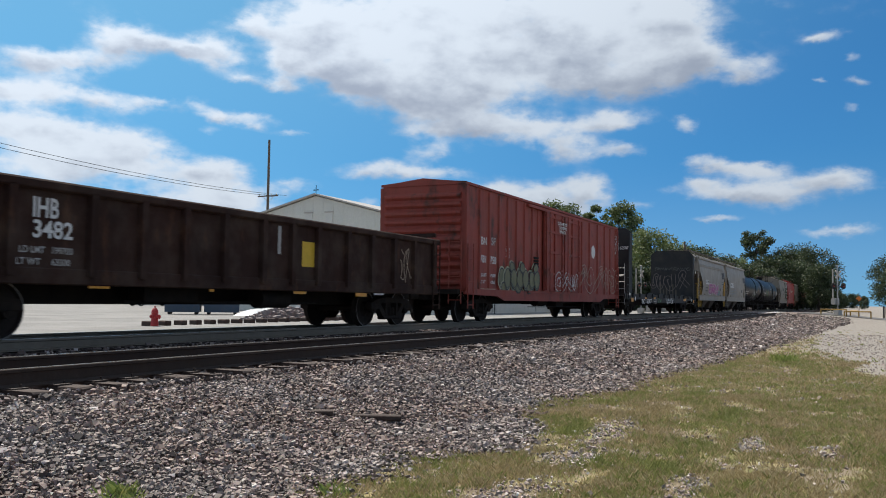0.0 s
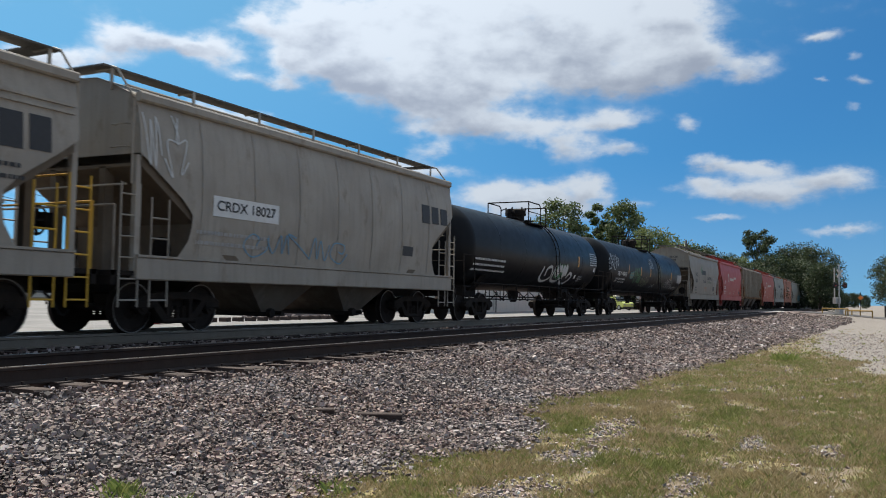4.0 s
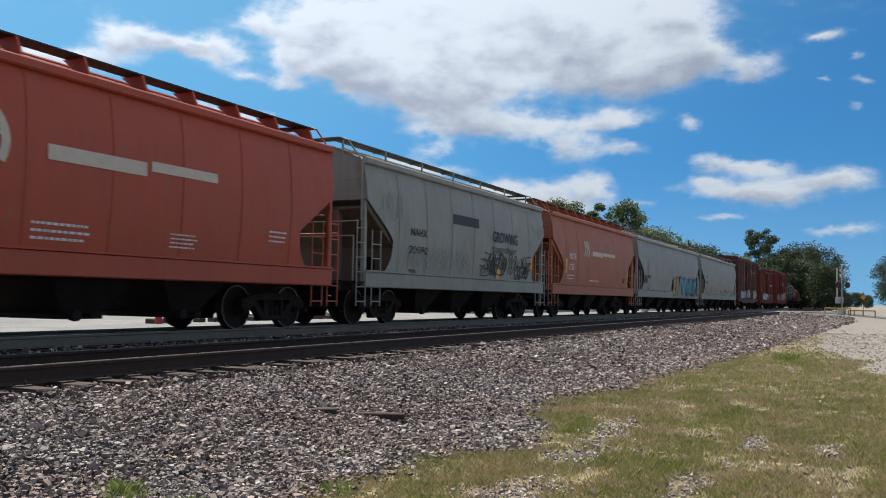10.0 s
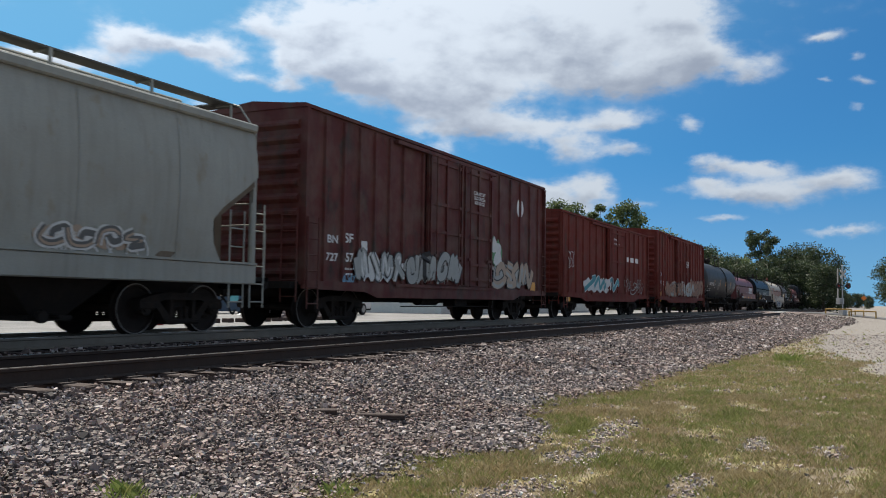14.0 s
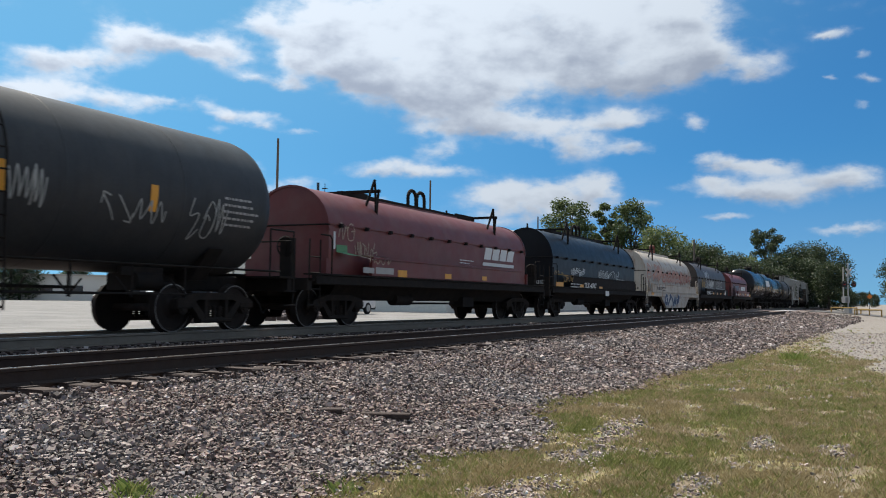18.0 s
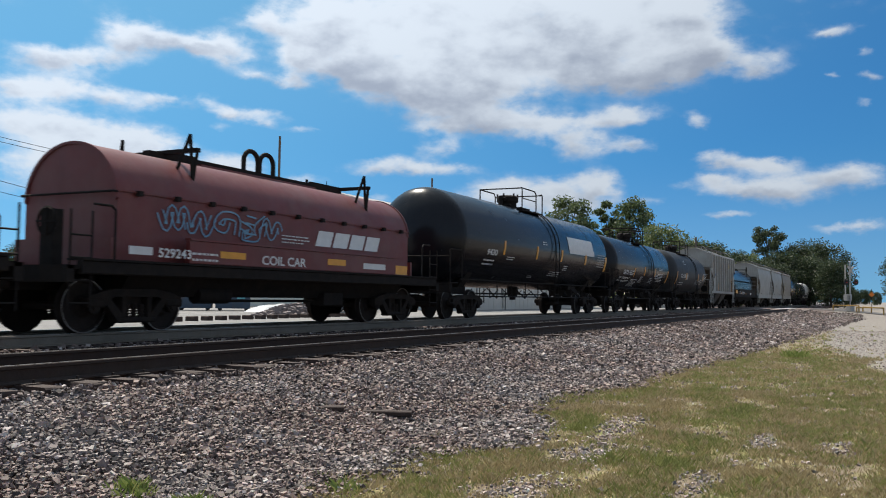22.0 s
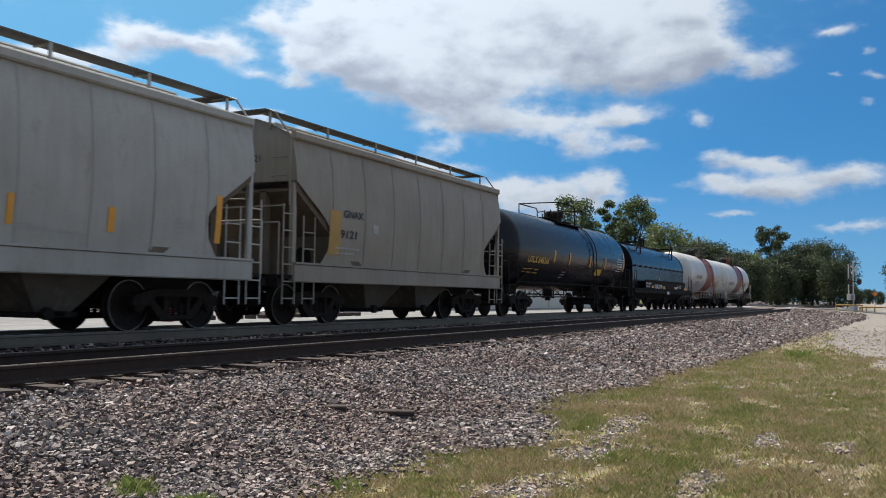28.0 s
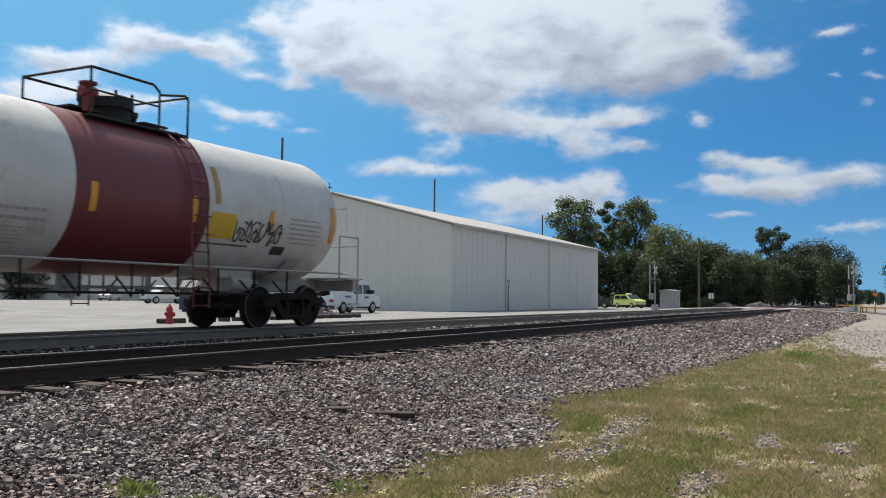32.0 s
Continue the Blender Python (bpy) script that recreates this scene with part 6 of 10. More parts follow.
    car, sf, h = hopper_car("covered_hopper", 80.2, 92.6, "dirty grey covered hopper with a yellow ladder and faded marks", GREY_A, bays=2)
    bars(car, [(-4.37, 2.21, 2.04, 0.39)], LETTER, sf, "plate")
    letters(car, "CRDX 18027", -4.27, 2.33, 0.19, LETTER_K, proud(sf, 0.004), width=1.83)
    scrawl(car, -3.46, 0.40, 1.47, 2.02, GR_SKY, sf, 133, 5, 0.03)
    bars(car, [(4.22, 2.81, 0.47, 0.52), (4.82, 2.83, 0.43, 0.49), (5.38, 2.84, 0.44, 0.47)], LETTER_K, sf, "stencil_mark")
    scrawl(car, -6.08, -5.01, 2.74, 3.93, GR_WHITE, sf, 145, 3, 0.03)
    bars(car, [(3.16, 1.84, 0.56, 0.26)], LETTER_K, sf, "stencil_mark")
    print_block(car, -4.78, 1.61, 2.51, 0.39, 2, LETTER_G, sf, 65)
    car, sf, h = tank_car("tank_car", 94.0, 109.2, "black tank car with a pale sprayed patch and reflectors", BLACK, plat=(-0.6, 1.4, 0.2))
    graffiti(car, 1.31, 2.69, 1.44, 2.30, GR_WHITE, GR_GREEN, sf, 88, 2, True, None)
    bars(car, [(4.11, 2.17, 0.14, 0.46)], REFLEX, sf, "reflector")
    print_block(car, 5.86, 2.29, 1.09, 0.60, 6, LETTER, sf, 77)
    print_block(car, 4.59, 1.48, 0.74, 0.32, 3, LETTER, sf, 82)
    bars(car, [(4.01, 1.63, 0.21, 0.17), (6.47, 2.02, 0.22, 0.19)], LETTER, sf, "stencil_mark")
    scrawl(car, -0.20, 3.58, 1.29, 2.15, GR_WHITE, sf, 187, 3, 0.12)
    print_block(car, -6.80, 1.57, 3.34, 0.58, 3, LETTER, sf, 90)
    car, sf, h = tank_car("tank_car", 110.4, 129.3, "long black tank car with white numbers and thin sprayed tags", BLACK, plat=(-0.2, 1.97, 0.45))
    letters(car, "TILX 190456", -7.42, 2.02, 0.22, LETTER, proud(sf, 0.004), width=1.86)
    letters(car, "LD LMT   196700 LB   89250 KG", -7.56, 1.80, 0.09, LETTER, proud(sf, 0.004), width=1.85)
    letters(car, "LT WT     66300 LB   30050 KG", -7.60, 1.64, 0.09, LETTER, proud(sf, 0.004), width=1.85)
    bars(car, [(-5.33, 2.18, 0.11, 0.46)], REFLEX, sf, "reflector")
    bars(car, [(-2.55, 2.15, 0.13, 0.48)], REFLEX, sf, "reflector")
    bars(car, [(-0.30, 2.17, 0.14, 0.44)], REFLEX, sf, "reflector")
    bars(car, [(5.51, 2.10, 0.16, 0.47)], REFLEX, sf, "reflector")
    graffiti(car, -4.90, -4.31, 1.91, 2.32, GR_PALE, GR_TEAL, sf, 163, 1, True, None)
    scrawl(car, -3.95, -2.60, 1.59, 2.52, GR_GREEN, sf, 169, 5, 0.045)
    scrawl(car, -2.23, -0.56, 1.48, 2.10, GR_PALE, sf, 187, 5, 0.04)
    scrawl(car, -0.42, 0.48, 2.56, 3.21, GR_WHITE, sf, 194, 4, 0.03)
    scrawl(car, 1.31, 3.04, 1.69, 3.12, GR_PALE, sf, 179, 6, 0.04)
    scrawl(car, 4.05, 6.22, 1.51, 2.16, GR_WHITE, sf, 189, 5, 0.03)
    scrawl(car, 0.50, 1.24, 1.44, 1.70, GR_WHITE, sf, 144, 3, 0.03)
    scrawl(car, 3.10, 3.95, 1.56, 1.89, GR_PALE, sf, 157, 3, 0.03)
    bars(car, [(7.50, 1.96, 1.31, 0.51)], LETTER_G, sf, "stencil_mark")
    print_block(car, 6.56, 1.47, 1.34, 0.23, 2, LETTER, sf, 74)
    scrawl(car, -9.29, -7.35, 2.23, 3.08, GR_WHITE, sf, 181, 4, 0.04)
    car, sf, h = hopper_car("covered_hopper", 131.1, 143.8, "stained cream covered hopper with black lettering", CREAM)
    letters(car, "SHQX", -4.32, 2.60, 0.27, LETTER_K, proud(sf, 0.004), width=0.88)
    letters(car, "3928", -4.40, 2.17, 0.26, LETTER_K, proud(sf, 0.004), width=0.76)
    letters(car, "LD LMT 222200", -4.66, 1.74, 0.09, LETTER_K, proud(sf, 0.004), width=0.86)
    letters(car, "LT WT   56800", -4.68, 1.57, 0.09, LETTER_K, proud(sf, 0.004), width=0.84)
    bars(car, [(-3.22, 2.38, 0.27, 0.014), (-3.22, 2.7, 0.27, 0.014), (-3.22, 2.38, 0.014, 0.33), (-2.96, 2.38, 0.014, 0.33)], LETTER_K, sf, "stencil_frame")
    letters(car, "C", -3.14, 2.43, 0.13, LETTER_K, proud(sf, 0.006), width=0.1)
    bars(car, [(-1.98, 2.78, 1.85, 0.33)], LETTER_K, sf, "stencil_mark")
    scrawl(car, -2.00, -1.63, 2.79, 3.43, GR_GREEN, sf, 148, 2, 0.06)
    letters(car, "GROWING", 0.55, 2.45, 0.26, LETTER_K, proud(sf, 0.004), width=1.88)
    letters(car, "together", 0.56, 2.20, 0.20, LETTER_GREEN, proud(sf, 0.004), width=1.83)
    letters(car, "Wholesale", -1.28, 2.21, 0.18, LETTER_K, proud(sf, 0.004), width=1.13)
    print_block(car, 3.39, 2.00, 1.56, 0.69, 7, LETTER_G, sf, 96)
    bars(car, [(3.20, 1.61, 0.56, 0.34)], LETTER_K, sf, "stencil_mark")
    print_block(car, -0.64, 1.55, 1.03, 0.37, 4, GR_ORANGE, sf, 84)
    bars(car, [(-4.83, 1.12, 0.37, 0.17)], LETTER, sf, "stencil_mark")
    bars(car, [(-2.84, 0.97, 0.52, 0.16)], REFLEX, sf, "reflector")
    end_text(car, "SHQX", -h + 0.044, -0.15, 3.82, 0.15, LETTER_K)
    end_text(car, "3928", -h + 0.044, -0.15, 3.6, 0.15, LETTER_K)
    car, sf, h = hopper_car("covered_hopper", 145.0, 157.9, "bright red covered hopper with a white emblem and lettering", POTASH, walk_mat=BLACK_DULL)
    emblem_strip(car, -2.62, 2.54, 0.91, 0.75, 0, LETTER_T, sf)
    emblem_strip(car, -2.62, 2.54, 0.91, 0.75, 1, LETTER_T, sf)
    emblem_strip(car, -2.62, 2.54, 0.91, 0.75, 2, LETTER_T, sf)
    bars(car, [(-1.26, 2.69, 2.12, 0.23)], LETTER_T, sf, "stencil_mark")
    bars(car, [(0.95, 2.88, 1.45, 0.17)], LETTER_T, sf, "stencil_mark")
    letters(car, "POTX", -4.59, 2.39, 0.23, LETTER, proud(sf, 0.004), width=0.84)
    letters(car, "2338", -4.66, 1.93, 0.23, LETTER, proud(sf, 0.004), width=0.75)
    letters(car, "LD LMT 229500", -4.7, 1.68, 0.10, LETTER, proud(sf, 0.004), width=0.86)
    letters(car, "LT WT   56500", -4.7, 1.50, 0.10, LETTER, proud(sf, 0.004), width=0.84)
    print_block(car, -1.39, 1.53, 0.76, 0.18, 2, LETTER_G, sf, 105)
    print_block(car, 0.87, 1.51, 0.72, 0.33, 4, LETTER_G, sf, 100)
    print_block(car, 3.37, 1.79, 0.71, 0.29, 3, LETTER_G, sf, 76)
    bars(car, [(4.25, 1.55, 0.44, 0.27)], LETTER_K, sf, "stencil_mark")
    car, sf, h = hopper_car("covered_hopper", 159.3, 175.6, "rust-streaked tan hopper with cream vertical ribs", RUSTY, kind="ribbed", bays=3, trim=RUSTY_RIB, top=4.1, ridge=4.35, under=RUST_UNDER)
    bars(car, [(-1.38, 1.52, 0.13, 0.53)], REFLEX, sf, "reflector")
    bars(car, [(1.30, 1.52, 0.15, 0.50)], REFLEX, sf, "reflector")
    bars(car, [(4.63, 1.48, 0.17, 0.45)], REFLEX, sf, "reflector")
    bars(car, [(6.84, 1.51, 0.20, 0.91)], REFLEX, sf, "reflector")
    scrawl(car, -2.15, -1.40, 1.54, 1.98, GR_BLACK, sf, 202, 4, 0.03)
    print_block(car, -2.16, 1.40, 0.66, 0.13, 2, LETTER_G, sf, 90)
    scrawl(car, 3.16, 3.55, 1.54, 1.81, GR_BLACK, sf, 210, 2, 0.03)
    car, sf, h = hopper_car("covered_hopper", 176.8, 189.9, "orange-red covered hopper with a tan emblem and lettering", POTASH_C, walk_mat=BLACK_DULL)
    emblem_strip(car, -2.86, 2.57, 1.10, 0.74, 0, LETTER_T, sf)
    emblem_strip(car, -2.86, 2.57, 1.10, 0.74, 1, LETTER_T, sf)
    emblem_strip(car, -2.86, 2.57, 1.10, 0.74, 2, LETTER_T, sf)
    bars(car, [(-1.29, 2.72, 2.01, 0.24)], LETTER_T, sf, "stencil_mark")
    bars(car, [(0.83, 2.82, 1.69, 0.18)], LETTER_T, sf, "stencil_mark")
    letters(car, "POTX", -4.48, 2.44, 0.25, LETTER, proud(sf, 0.004), width=1.12)
    letters(car, "3153", -4.54, 1.93, 0.25, LETTER, proud(sf, 0.004), width=0.95)
    print_block(car, -1.50, 1.48, 1.16, 0.34, 3, LETTER, sf, 125)
    print_block(car, 1.37, 1.52, 0.70, 0.30, 4, LETTER, sf, 123)
    print_block(car, 4.17, 1.80, 0.61, 0.29, 3, LETTER, sf, 97)
    print_block(car, -4.57, 1.53, 0.86, 0.25, 2, LETTER, sf, 117)
    car, sf, h = hopper_car("covered_hopper", 191.4, 204.3, "pale grey covered hopper with dark graffiti and black lettering", GREY_C)
    letters(car, "NAHX", -4.24, 2.40, 0.20, LETTER_K, proud(sf, 0.004), width=0.99)
    letters(car, "20590", -4.29, 1.92, 0.20, LETTER_K, proud(sf, 0.004), width=1.12)
    bars(car, [(-1.55, 2.93, 1.89, 0.30)], LETTER_K, sf, "stencil_mark")
    letters(car, "GROWING", 1.41, 2.60, 0.34, LETTER_K, proud(sf, 0.016), width=2.21)
    letters(car, "together", 1.40, 2.26, 0.24, LETTER_GREEN, proud(sf, 0.016), width=2.15)
    graffiti(car, -4.66, -0.17, 1.40, 2.16, GR_PALE, GR_GREY, sf, 231, 5, False, None)
    graffiti(car, 0.28, 4.88, 1.40, 2.30, GR_GREY, GR_BLACK, sf, 186, 4, False, None)
    scrawl(car, -5.81, -4.64, 2.63, 3.41, GR_GREY, sf, 242, 4, 0.03)
    scrawl(car, 5.32, 6.47, 2.97, 3.45, GR_GREY, sf, 222, 4, 0.03)
    scrawl(car, 1.13, 2.67, 1.34, 2.22, GR_BLACK, sf, 234, 5, 0.05)
    scrawl(car, 3.48, 4.78, 1.43, 2.16, GR_BLACK, sf, 269, 4, 0.05)
    bars(car, [(4.35, 1.61, 0.28, 0.26)], LETTER_K, sf, "stencil_mark")
    bars(car, [(1.92, 1.39, 0.26, 0.48)], REFLEX, sf, "reflector")
    bars(car, [(5.04, 1.73, 0.13, 0.50)], REFLEX, sf, "reflector")
    car, sf, h = hopper_car("covered_hopper", 205.4, 218.2, "faded orange covered hopper with a white emblem and lettering", POTASH_B)
    emblem_strip(car, -2.48, 2.59, 1.04, 0.69, 0, LETTER_T, sf)
    emblem_strip(car, -2.48, 2.59, 1.04, 0.69, 1, LETTER_T, sf)
    emblem_strip(car, -2.48, 2.59, 1.04, 0.69, 2, LETTER_T, sf)
    bars(car, [(-1.14, 2.69, 1.62, 0.21)], LETTER_T, sf, "stencil_mark")
    bars(car, [(0.56, 2.76, 2.05, 0.15)], LETTER_T, sf, "stencil_mark")
    letters(car, "POTX", -4.42, 2.42, 0.24, LETTER, proud(sf, 0.004), width=0.89)
    letters(car, "1720", -4.47, 1.98, 0.24, LETTER, proud(sf, 0.004), width=0.69)
    print_block(car, -4.57, 1.56, 0.90, 0.26, 2, LETTER, sf, 126)
    bars(car, [(-4.88, 1.81, 0.20, 0.58)], REFLEX, sf, "reflector")
    print_block(car, -1.50, 1.53, 1.61, 0.15, 1, LETTER, sf, 91)
    bars(car, [(4.21, 1.60, 0.35, 0.24)], LETTER_K, sf, "stencil_mark")
    bars(car, [(5.03, 1.39, 0.14, 0.95)], REFLEX, sf, "reflector")
    car, sf, h = hopper_car("covered_hopper", 219.3, 237.1, "long pale grey covered hopper with blue and gold graffiti", GREY_C, bays=4)
    letters(car, "ACFX", -6.83, 2.50, 0.17, LETTER_G, proud(sf, 0.004), width=0.59)
    letters(car, "39582", -6.89, 2.02, 0.17, LETTER_K, proud(sf, 0.004), width=0.83)
    print_block(car, -6.79, 1.66, 1.49, 0.32, 2, LETTER_G, sf, 130)
    bars(car, [(-5.59, 2.19, 0.27, 0.29)], LETTER_G, sf, "stencil_mark")
    graffiti(car, 1.2, 8.2, 1.02, 2.4, GR_TEAL, GR_BLACK, proud(sf, 0.07), 197, 6, True, GR_SKY)
    graffiti(car, -0.23, 1.51, 1.02, 2.3, GR_GOLD, GR_BLACK, proud(sf, 0.06), 264, 2, True, None)
    graffiti(car, 7.6, 8.5, 1.1, 2.0, GR_GOLD, GR_BLACK, proud(sf, 0.13), 252, 1, True, None)
    scrawl(car, -7.58, -6.92, 1.62, 2.16, GR_BLACK, sf, 263, 3, 0.04)
    scrawl(car, 6.62, 7.47, 2.00, 2.34, GR_BLACK, sf, 303, 5, 0.04)
    bars(car, [(-8.17, 0.98, 0.41, 0.28)], REFLEX, sf, "reflector")
    bars(car, [(-5.59, 0.98, 0.33, 0.19)], REFLEX, sf, "reflector")
    print_block(car, -4.99, 1.03, 1.09, 0.12, 1, LETTER_K, sf, 123)
    end_text(car, "ACFX", -h + 0.044, -0.15, 3.82, 0.13, LETTER_B)
    end_text(car, "39582", -h + 0.044, -0.15, 3.62, 0.13, LETTER_B)
    car, sf, h = hopper_car("covered_hopper", 238.5, 256.3, "long pale grey covered hopper with thin sprayed tags", GREY_C, bays=4)
    letters(car, "ACFX", -7.03, 2.54, 0.17, LETTER_K, proud(sf, 0.004), width=0.62)
    letters(car, "39589", -7.23, 2.13, 0.17, LETTER_K, proud(sf, 0.004), width=0.84)
    scrawl(car, -6.71, -5.25, 1.38, 1.93, GR_GREY, sf, 340, 5, 0.03)
    graffiti(car, 3.68, 5.89, 1.40, 1.84, GR_DARK, GR_WHITE, sf, 245, 4, True, GR_TAN)
    scrawl(car, 0.33, 2.10, 1.34, 2.23, GR_TAN, sf, 320, 4, 0.03)
    scrawl(car, 3.91, 6.02, 1.07, 1.70, GR_WHITE, sf, 315, 4, 0.03)
    bars(car, [(2.32, 1.53, 0.56, 0.25), (0.03, 1.46, 0.44, 0.23), (-5.13, 1.07, 0.29, 0.16), (-7.80, 1.01, 0.19, 0.19)], LETTER_K, sf, "stencil_mark")
    scrawl(car, -6.26, -5.23, 0.92, 1.27, GR_GREY, sf, 270, 3, 0.03)
    bars(car, [(-5.05, 1.50, 0.94, 0.51)], GR_GOLD, sf, "stencil_mark")
    end_text(car, "39589", -h + 0.044, -0.15, 3.62, 0.13, LETTER_B)
    car, sf, h = box_car("boxcar", 258.0, 273.7, "dark red ribbed boxcar with large grey and white graffiti", OXIDE_D, 5.1, 1.0, (-2.0, 2.6), True, (-6.97, -6.17, -5.46, -4.73, -3.99, -3.25, -2.13, 3.47, 4.46, 5.37, 6.35, 7.23))
    letters(car, "BN", -6.84, 1.99, 0.18, LETTER, proud(sf, 0.004), width=0.45)
    letters(car, "727", -6.89, 1.57, 0.18, LETTER, proud(sf, 0.004), width=0.52)
    letters(car, "SF", -6.11, 2.04, 0.22, LETTER, proud(sf, 0.004), width=0.40)
    letters(car, "657", -6.21, 1.58, 0.21, LETTER, proud(sf, 0.004), width=0.52)
    print_block(car, -6.16, 1.23, 0.41, 0.25, 2, LETTER, sf, 160)
    letters(car, "CLOSE AND LOCK", 0.9, 3.98, 0.11, LETTER, proud(sf, 0.09), width=0.9)
    letters(car, "DOORS BEFORE", 0.93, 3.83, 0.11, LETTER, proud(sf, 0.09), width=0.85)
    letters(car, "MOVING CAR", 0.98, 3.68, 0.11, LETTER, proud(sf, 0.09), width=0.75)
    graffiti(car, -5.77, -3.25, 1.05, 1.97, GR_GREY, GR_BLACK, proud(sf, 0.05), 293, 4, True, GR_WHITE)
    graffiti(car, -3.22, -0.09, 1.05, 2.09, GR_GREY, GR_BLACK, proud(sf, 0.05), 238, 4, True, GR_GREY)
    graffiti(car, 2.53, 6.30, 1.05, 2.13, GR_TAN, GR_BLACK, proud(sf, 0.05), 278, 3, True, GR_GREY)
    graffiti(car, 2.62, 3.64, 1.74, 2.93, GR_WHITE, GR_GREEN, proud(sf, 0.05), 283, 1, True, None)
    rect_disc(car, 5.4, 4.0, 0.33, LETTER, sf)
    bars(car, [(-5.33, 1.87, 0.28, 0.25)], LETTER, sf, "stencil_mark")
    bars(car, [(6.42, 0.96, 0.58, 0.42)], REFLEX, sf, "reflector")
    scrawl(car, -6.22, -5.69, 0.86, 1.27, GR_SKY, proud(sf, 0.05), 312, 4, 0.03)
    car, sf, h = box_car("boxcar", 275.8, 290.8, "faded red boxcar with teal and white graffiti along its foot", OXIDE_B, 4.48, 1.0, (-0.9, 2.4), False)
    graffiti(car, -4.55, 0.03, 1.05, 1.92, GR_TEAL, GR_WHITE, proud(sf, 0.05), 221, 3, True, None)
    graffiti(car, 1.86, 6.08, 1.05, 1.96, GR_WHITE, GR_GREY, proud(sf, 0.05), 235, 3, False, None)
    bars(car, [(3.04, 2.77, 2.49, 0.24)], LETTER, sf, "stencil_mark")
    print_block(car, 0.12, 3.41, 1.04, 0.45, 2, LETTER, sf, 149)
    scrawl(car, -6.63, -5.90, 2.07, 2.81, GR_WHITE, proud(sf, 0.05), 337, 2, 0.03)
    bars(car, [(-6.73, 0.70, 0.50, 0.27)], REFLEX, sf, "reflector")
    car, sf, h = box_car("boxcar", 293.0, 308.5, "red ribbed boxcar with grey and orange graffiti along its foot", OXIDE_B, 5.0, 0.95, (-2.4, 2.0), True, (-6.71, -5.97, -5.26, -4.55, -3.87, -3.12, 2.9, 3.72, 4.75, 5.55, 6.49))
    graffiti(car, -4.13, 3.58, 1.05, 2.10, GR_GREY, GR_TAN, proud(sf, 0.05), 279, 4, True, None)
    letters(car, "TR", -6.56, 2.27, 0.24, LETTER, proud(sf, 0.004), width=0.31)
    letters(car, "40", -6.61, 1.79, 0.23, LETTER, proud(sf, 0.004), width=0.32)
    letters(car, "50", -5.94, 1.77, 0.23, LETTER, proud(sf, 0.004), width=0.33)
    letters(car, "21", -5.15, 1.77, 0.23, LETTER, proud(sf, 0.004), width=0.34)
    print_block(car, -6.62, 1.43, 0.23, 0.25, 2, LETTER, sf, 166)
    letters(car, "CLOSE AND LOCK", 0.35, 3.34, 0.11, LETTER, proud(sf, 0.09), width=0.9)
    letters(car, "DOORS BEFORE", 0.38, 3.19, 0.11, LETTER, proud(sf, 0.09), width=0.85)
    letters(car, "MOVING CAR", 0.43, 3.04, 0.11, LETTER, proud(sf, 0.09), width=0.75)
    graffiti(car, -5.48, -1.07, 1.05, 2.04, GR_RUST, GR_BROWN, proud(sf, 0.05), 292, 6, True, GR_PEACH)
    graffiti(car, 1.61, 7.04, 1.02, 2.40, GR_RUST, GR_BROWN, proud(sf, 0.05), 284, 7, True, GR_PEACH)
    print_block(car, 6.85, 4.2, 0.3, 0.34, 3, LETTER_G, sf, 172)
    bars(car, [(-6.77, 1.13, 0.50, 0.23)], REFLEX, sf, "reflector")
    bars(car, [(-6.79, 0.78, 0.49, 0.19)], REFLEX, sf, "reflector")
    bars(car, [(-4.63, 0.89, 0.45, 0.14)], REFLEX, sf, "reflector")
    bars(car, [(-2.59, 0.90, 0.51, 0.17)], REFLEX, sf, "reflector")
    bars(car, [(0.37, 1.23, 0.53, 0.14)], REFLEX, sf, "reflector")
    print_block(car, -2.31, 2.53, 0.25, 0.41, 3, LETTER, sf, 168)
    car, sf, h = tank_car("tank_car", 310.3, 326.5, "dull black tank car with white numbers and faint tags", BLACK_FADED, r=1.46, zc=2.56, plat=(-0.75, 1.4, -0.1))
    letters(car, "GATX 210064", -6.69, 2.12, 0.23, LETTER, proud(sf, 0.004), width=2.16)
    print_block(car, -6.73, 1.61, 1.61, 0.29, 2, LETTER, sf, 149)
    bars(car, [(-4.35, 2.20, 0.11, 0.45)], REFLEX, sf, "reflector")
    bars(car, [(-1.45, 2.18, 0.14, 0.47)], REFLEX, sf, "reflector")
    bars(car, [(1.22, 2.18, 0.16, 0.46)], REFLEX, sf, "reflector")
    bars(car, [(4.19, 2.15, 0.17, 0.47)], REFLEX, sf, "reflector")
    scrawl(car, -2.37, -1.58, 1.71, 2.45, GR_GREY, sf, 371, 4, 0.03)
    scrawl(car, -1.72, -0.26, 1.18, 1.60, GR_PALE, sf, 408, 5, 0.03)
    scrawl(car, 1.39, 2.07, 1.94, 2.63, GR_GREY, sf, 381, 3, 0.03)
    scrawl(car, 3.11, 4.59, 1.86, 2.39, GR_GREY, sf, 358, 4, 0.03)
    scrawl(car, 5.21, 6.20, 1.72, 2.52, GR_GREY, sf, 338, 3, 0.03)
    bars(car, [(-7.32, 1.98, 0.37, 0.09)], LETTER_G, sf, "stencil_mark")
    print_block(car, -4.01, 1.88, 0.27, 0.50, 2, LETTER_G, sf, 133)
    print_block(car, 6.10, 2.03, 1.00, 0.64, 5, LETTER_G, sf, 145)
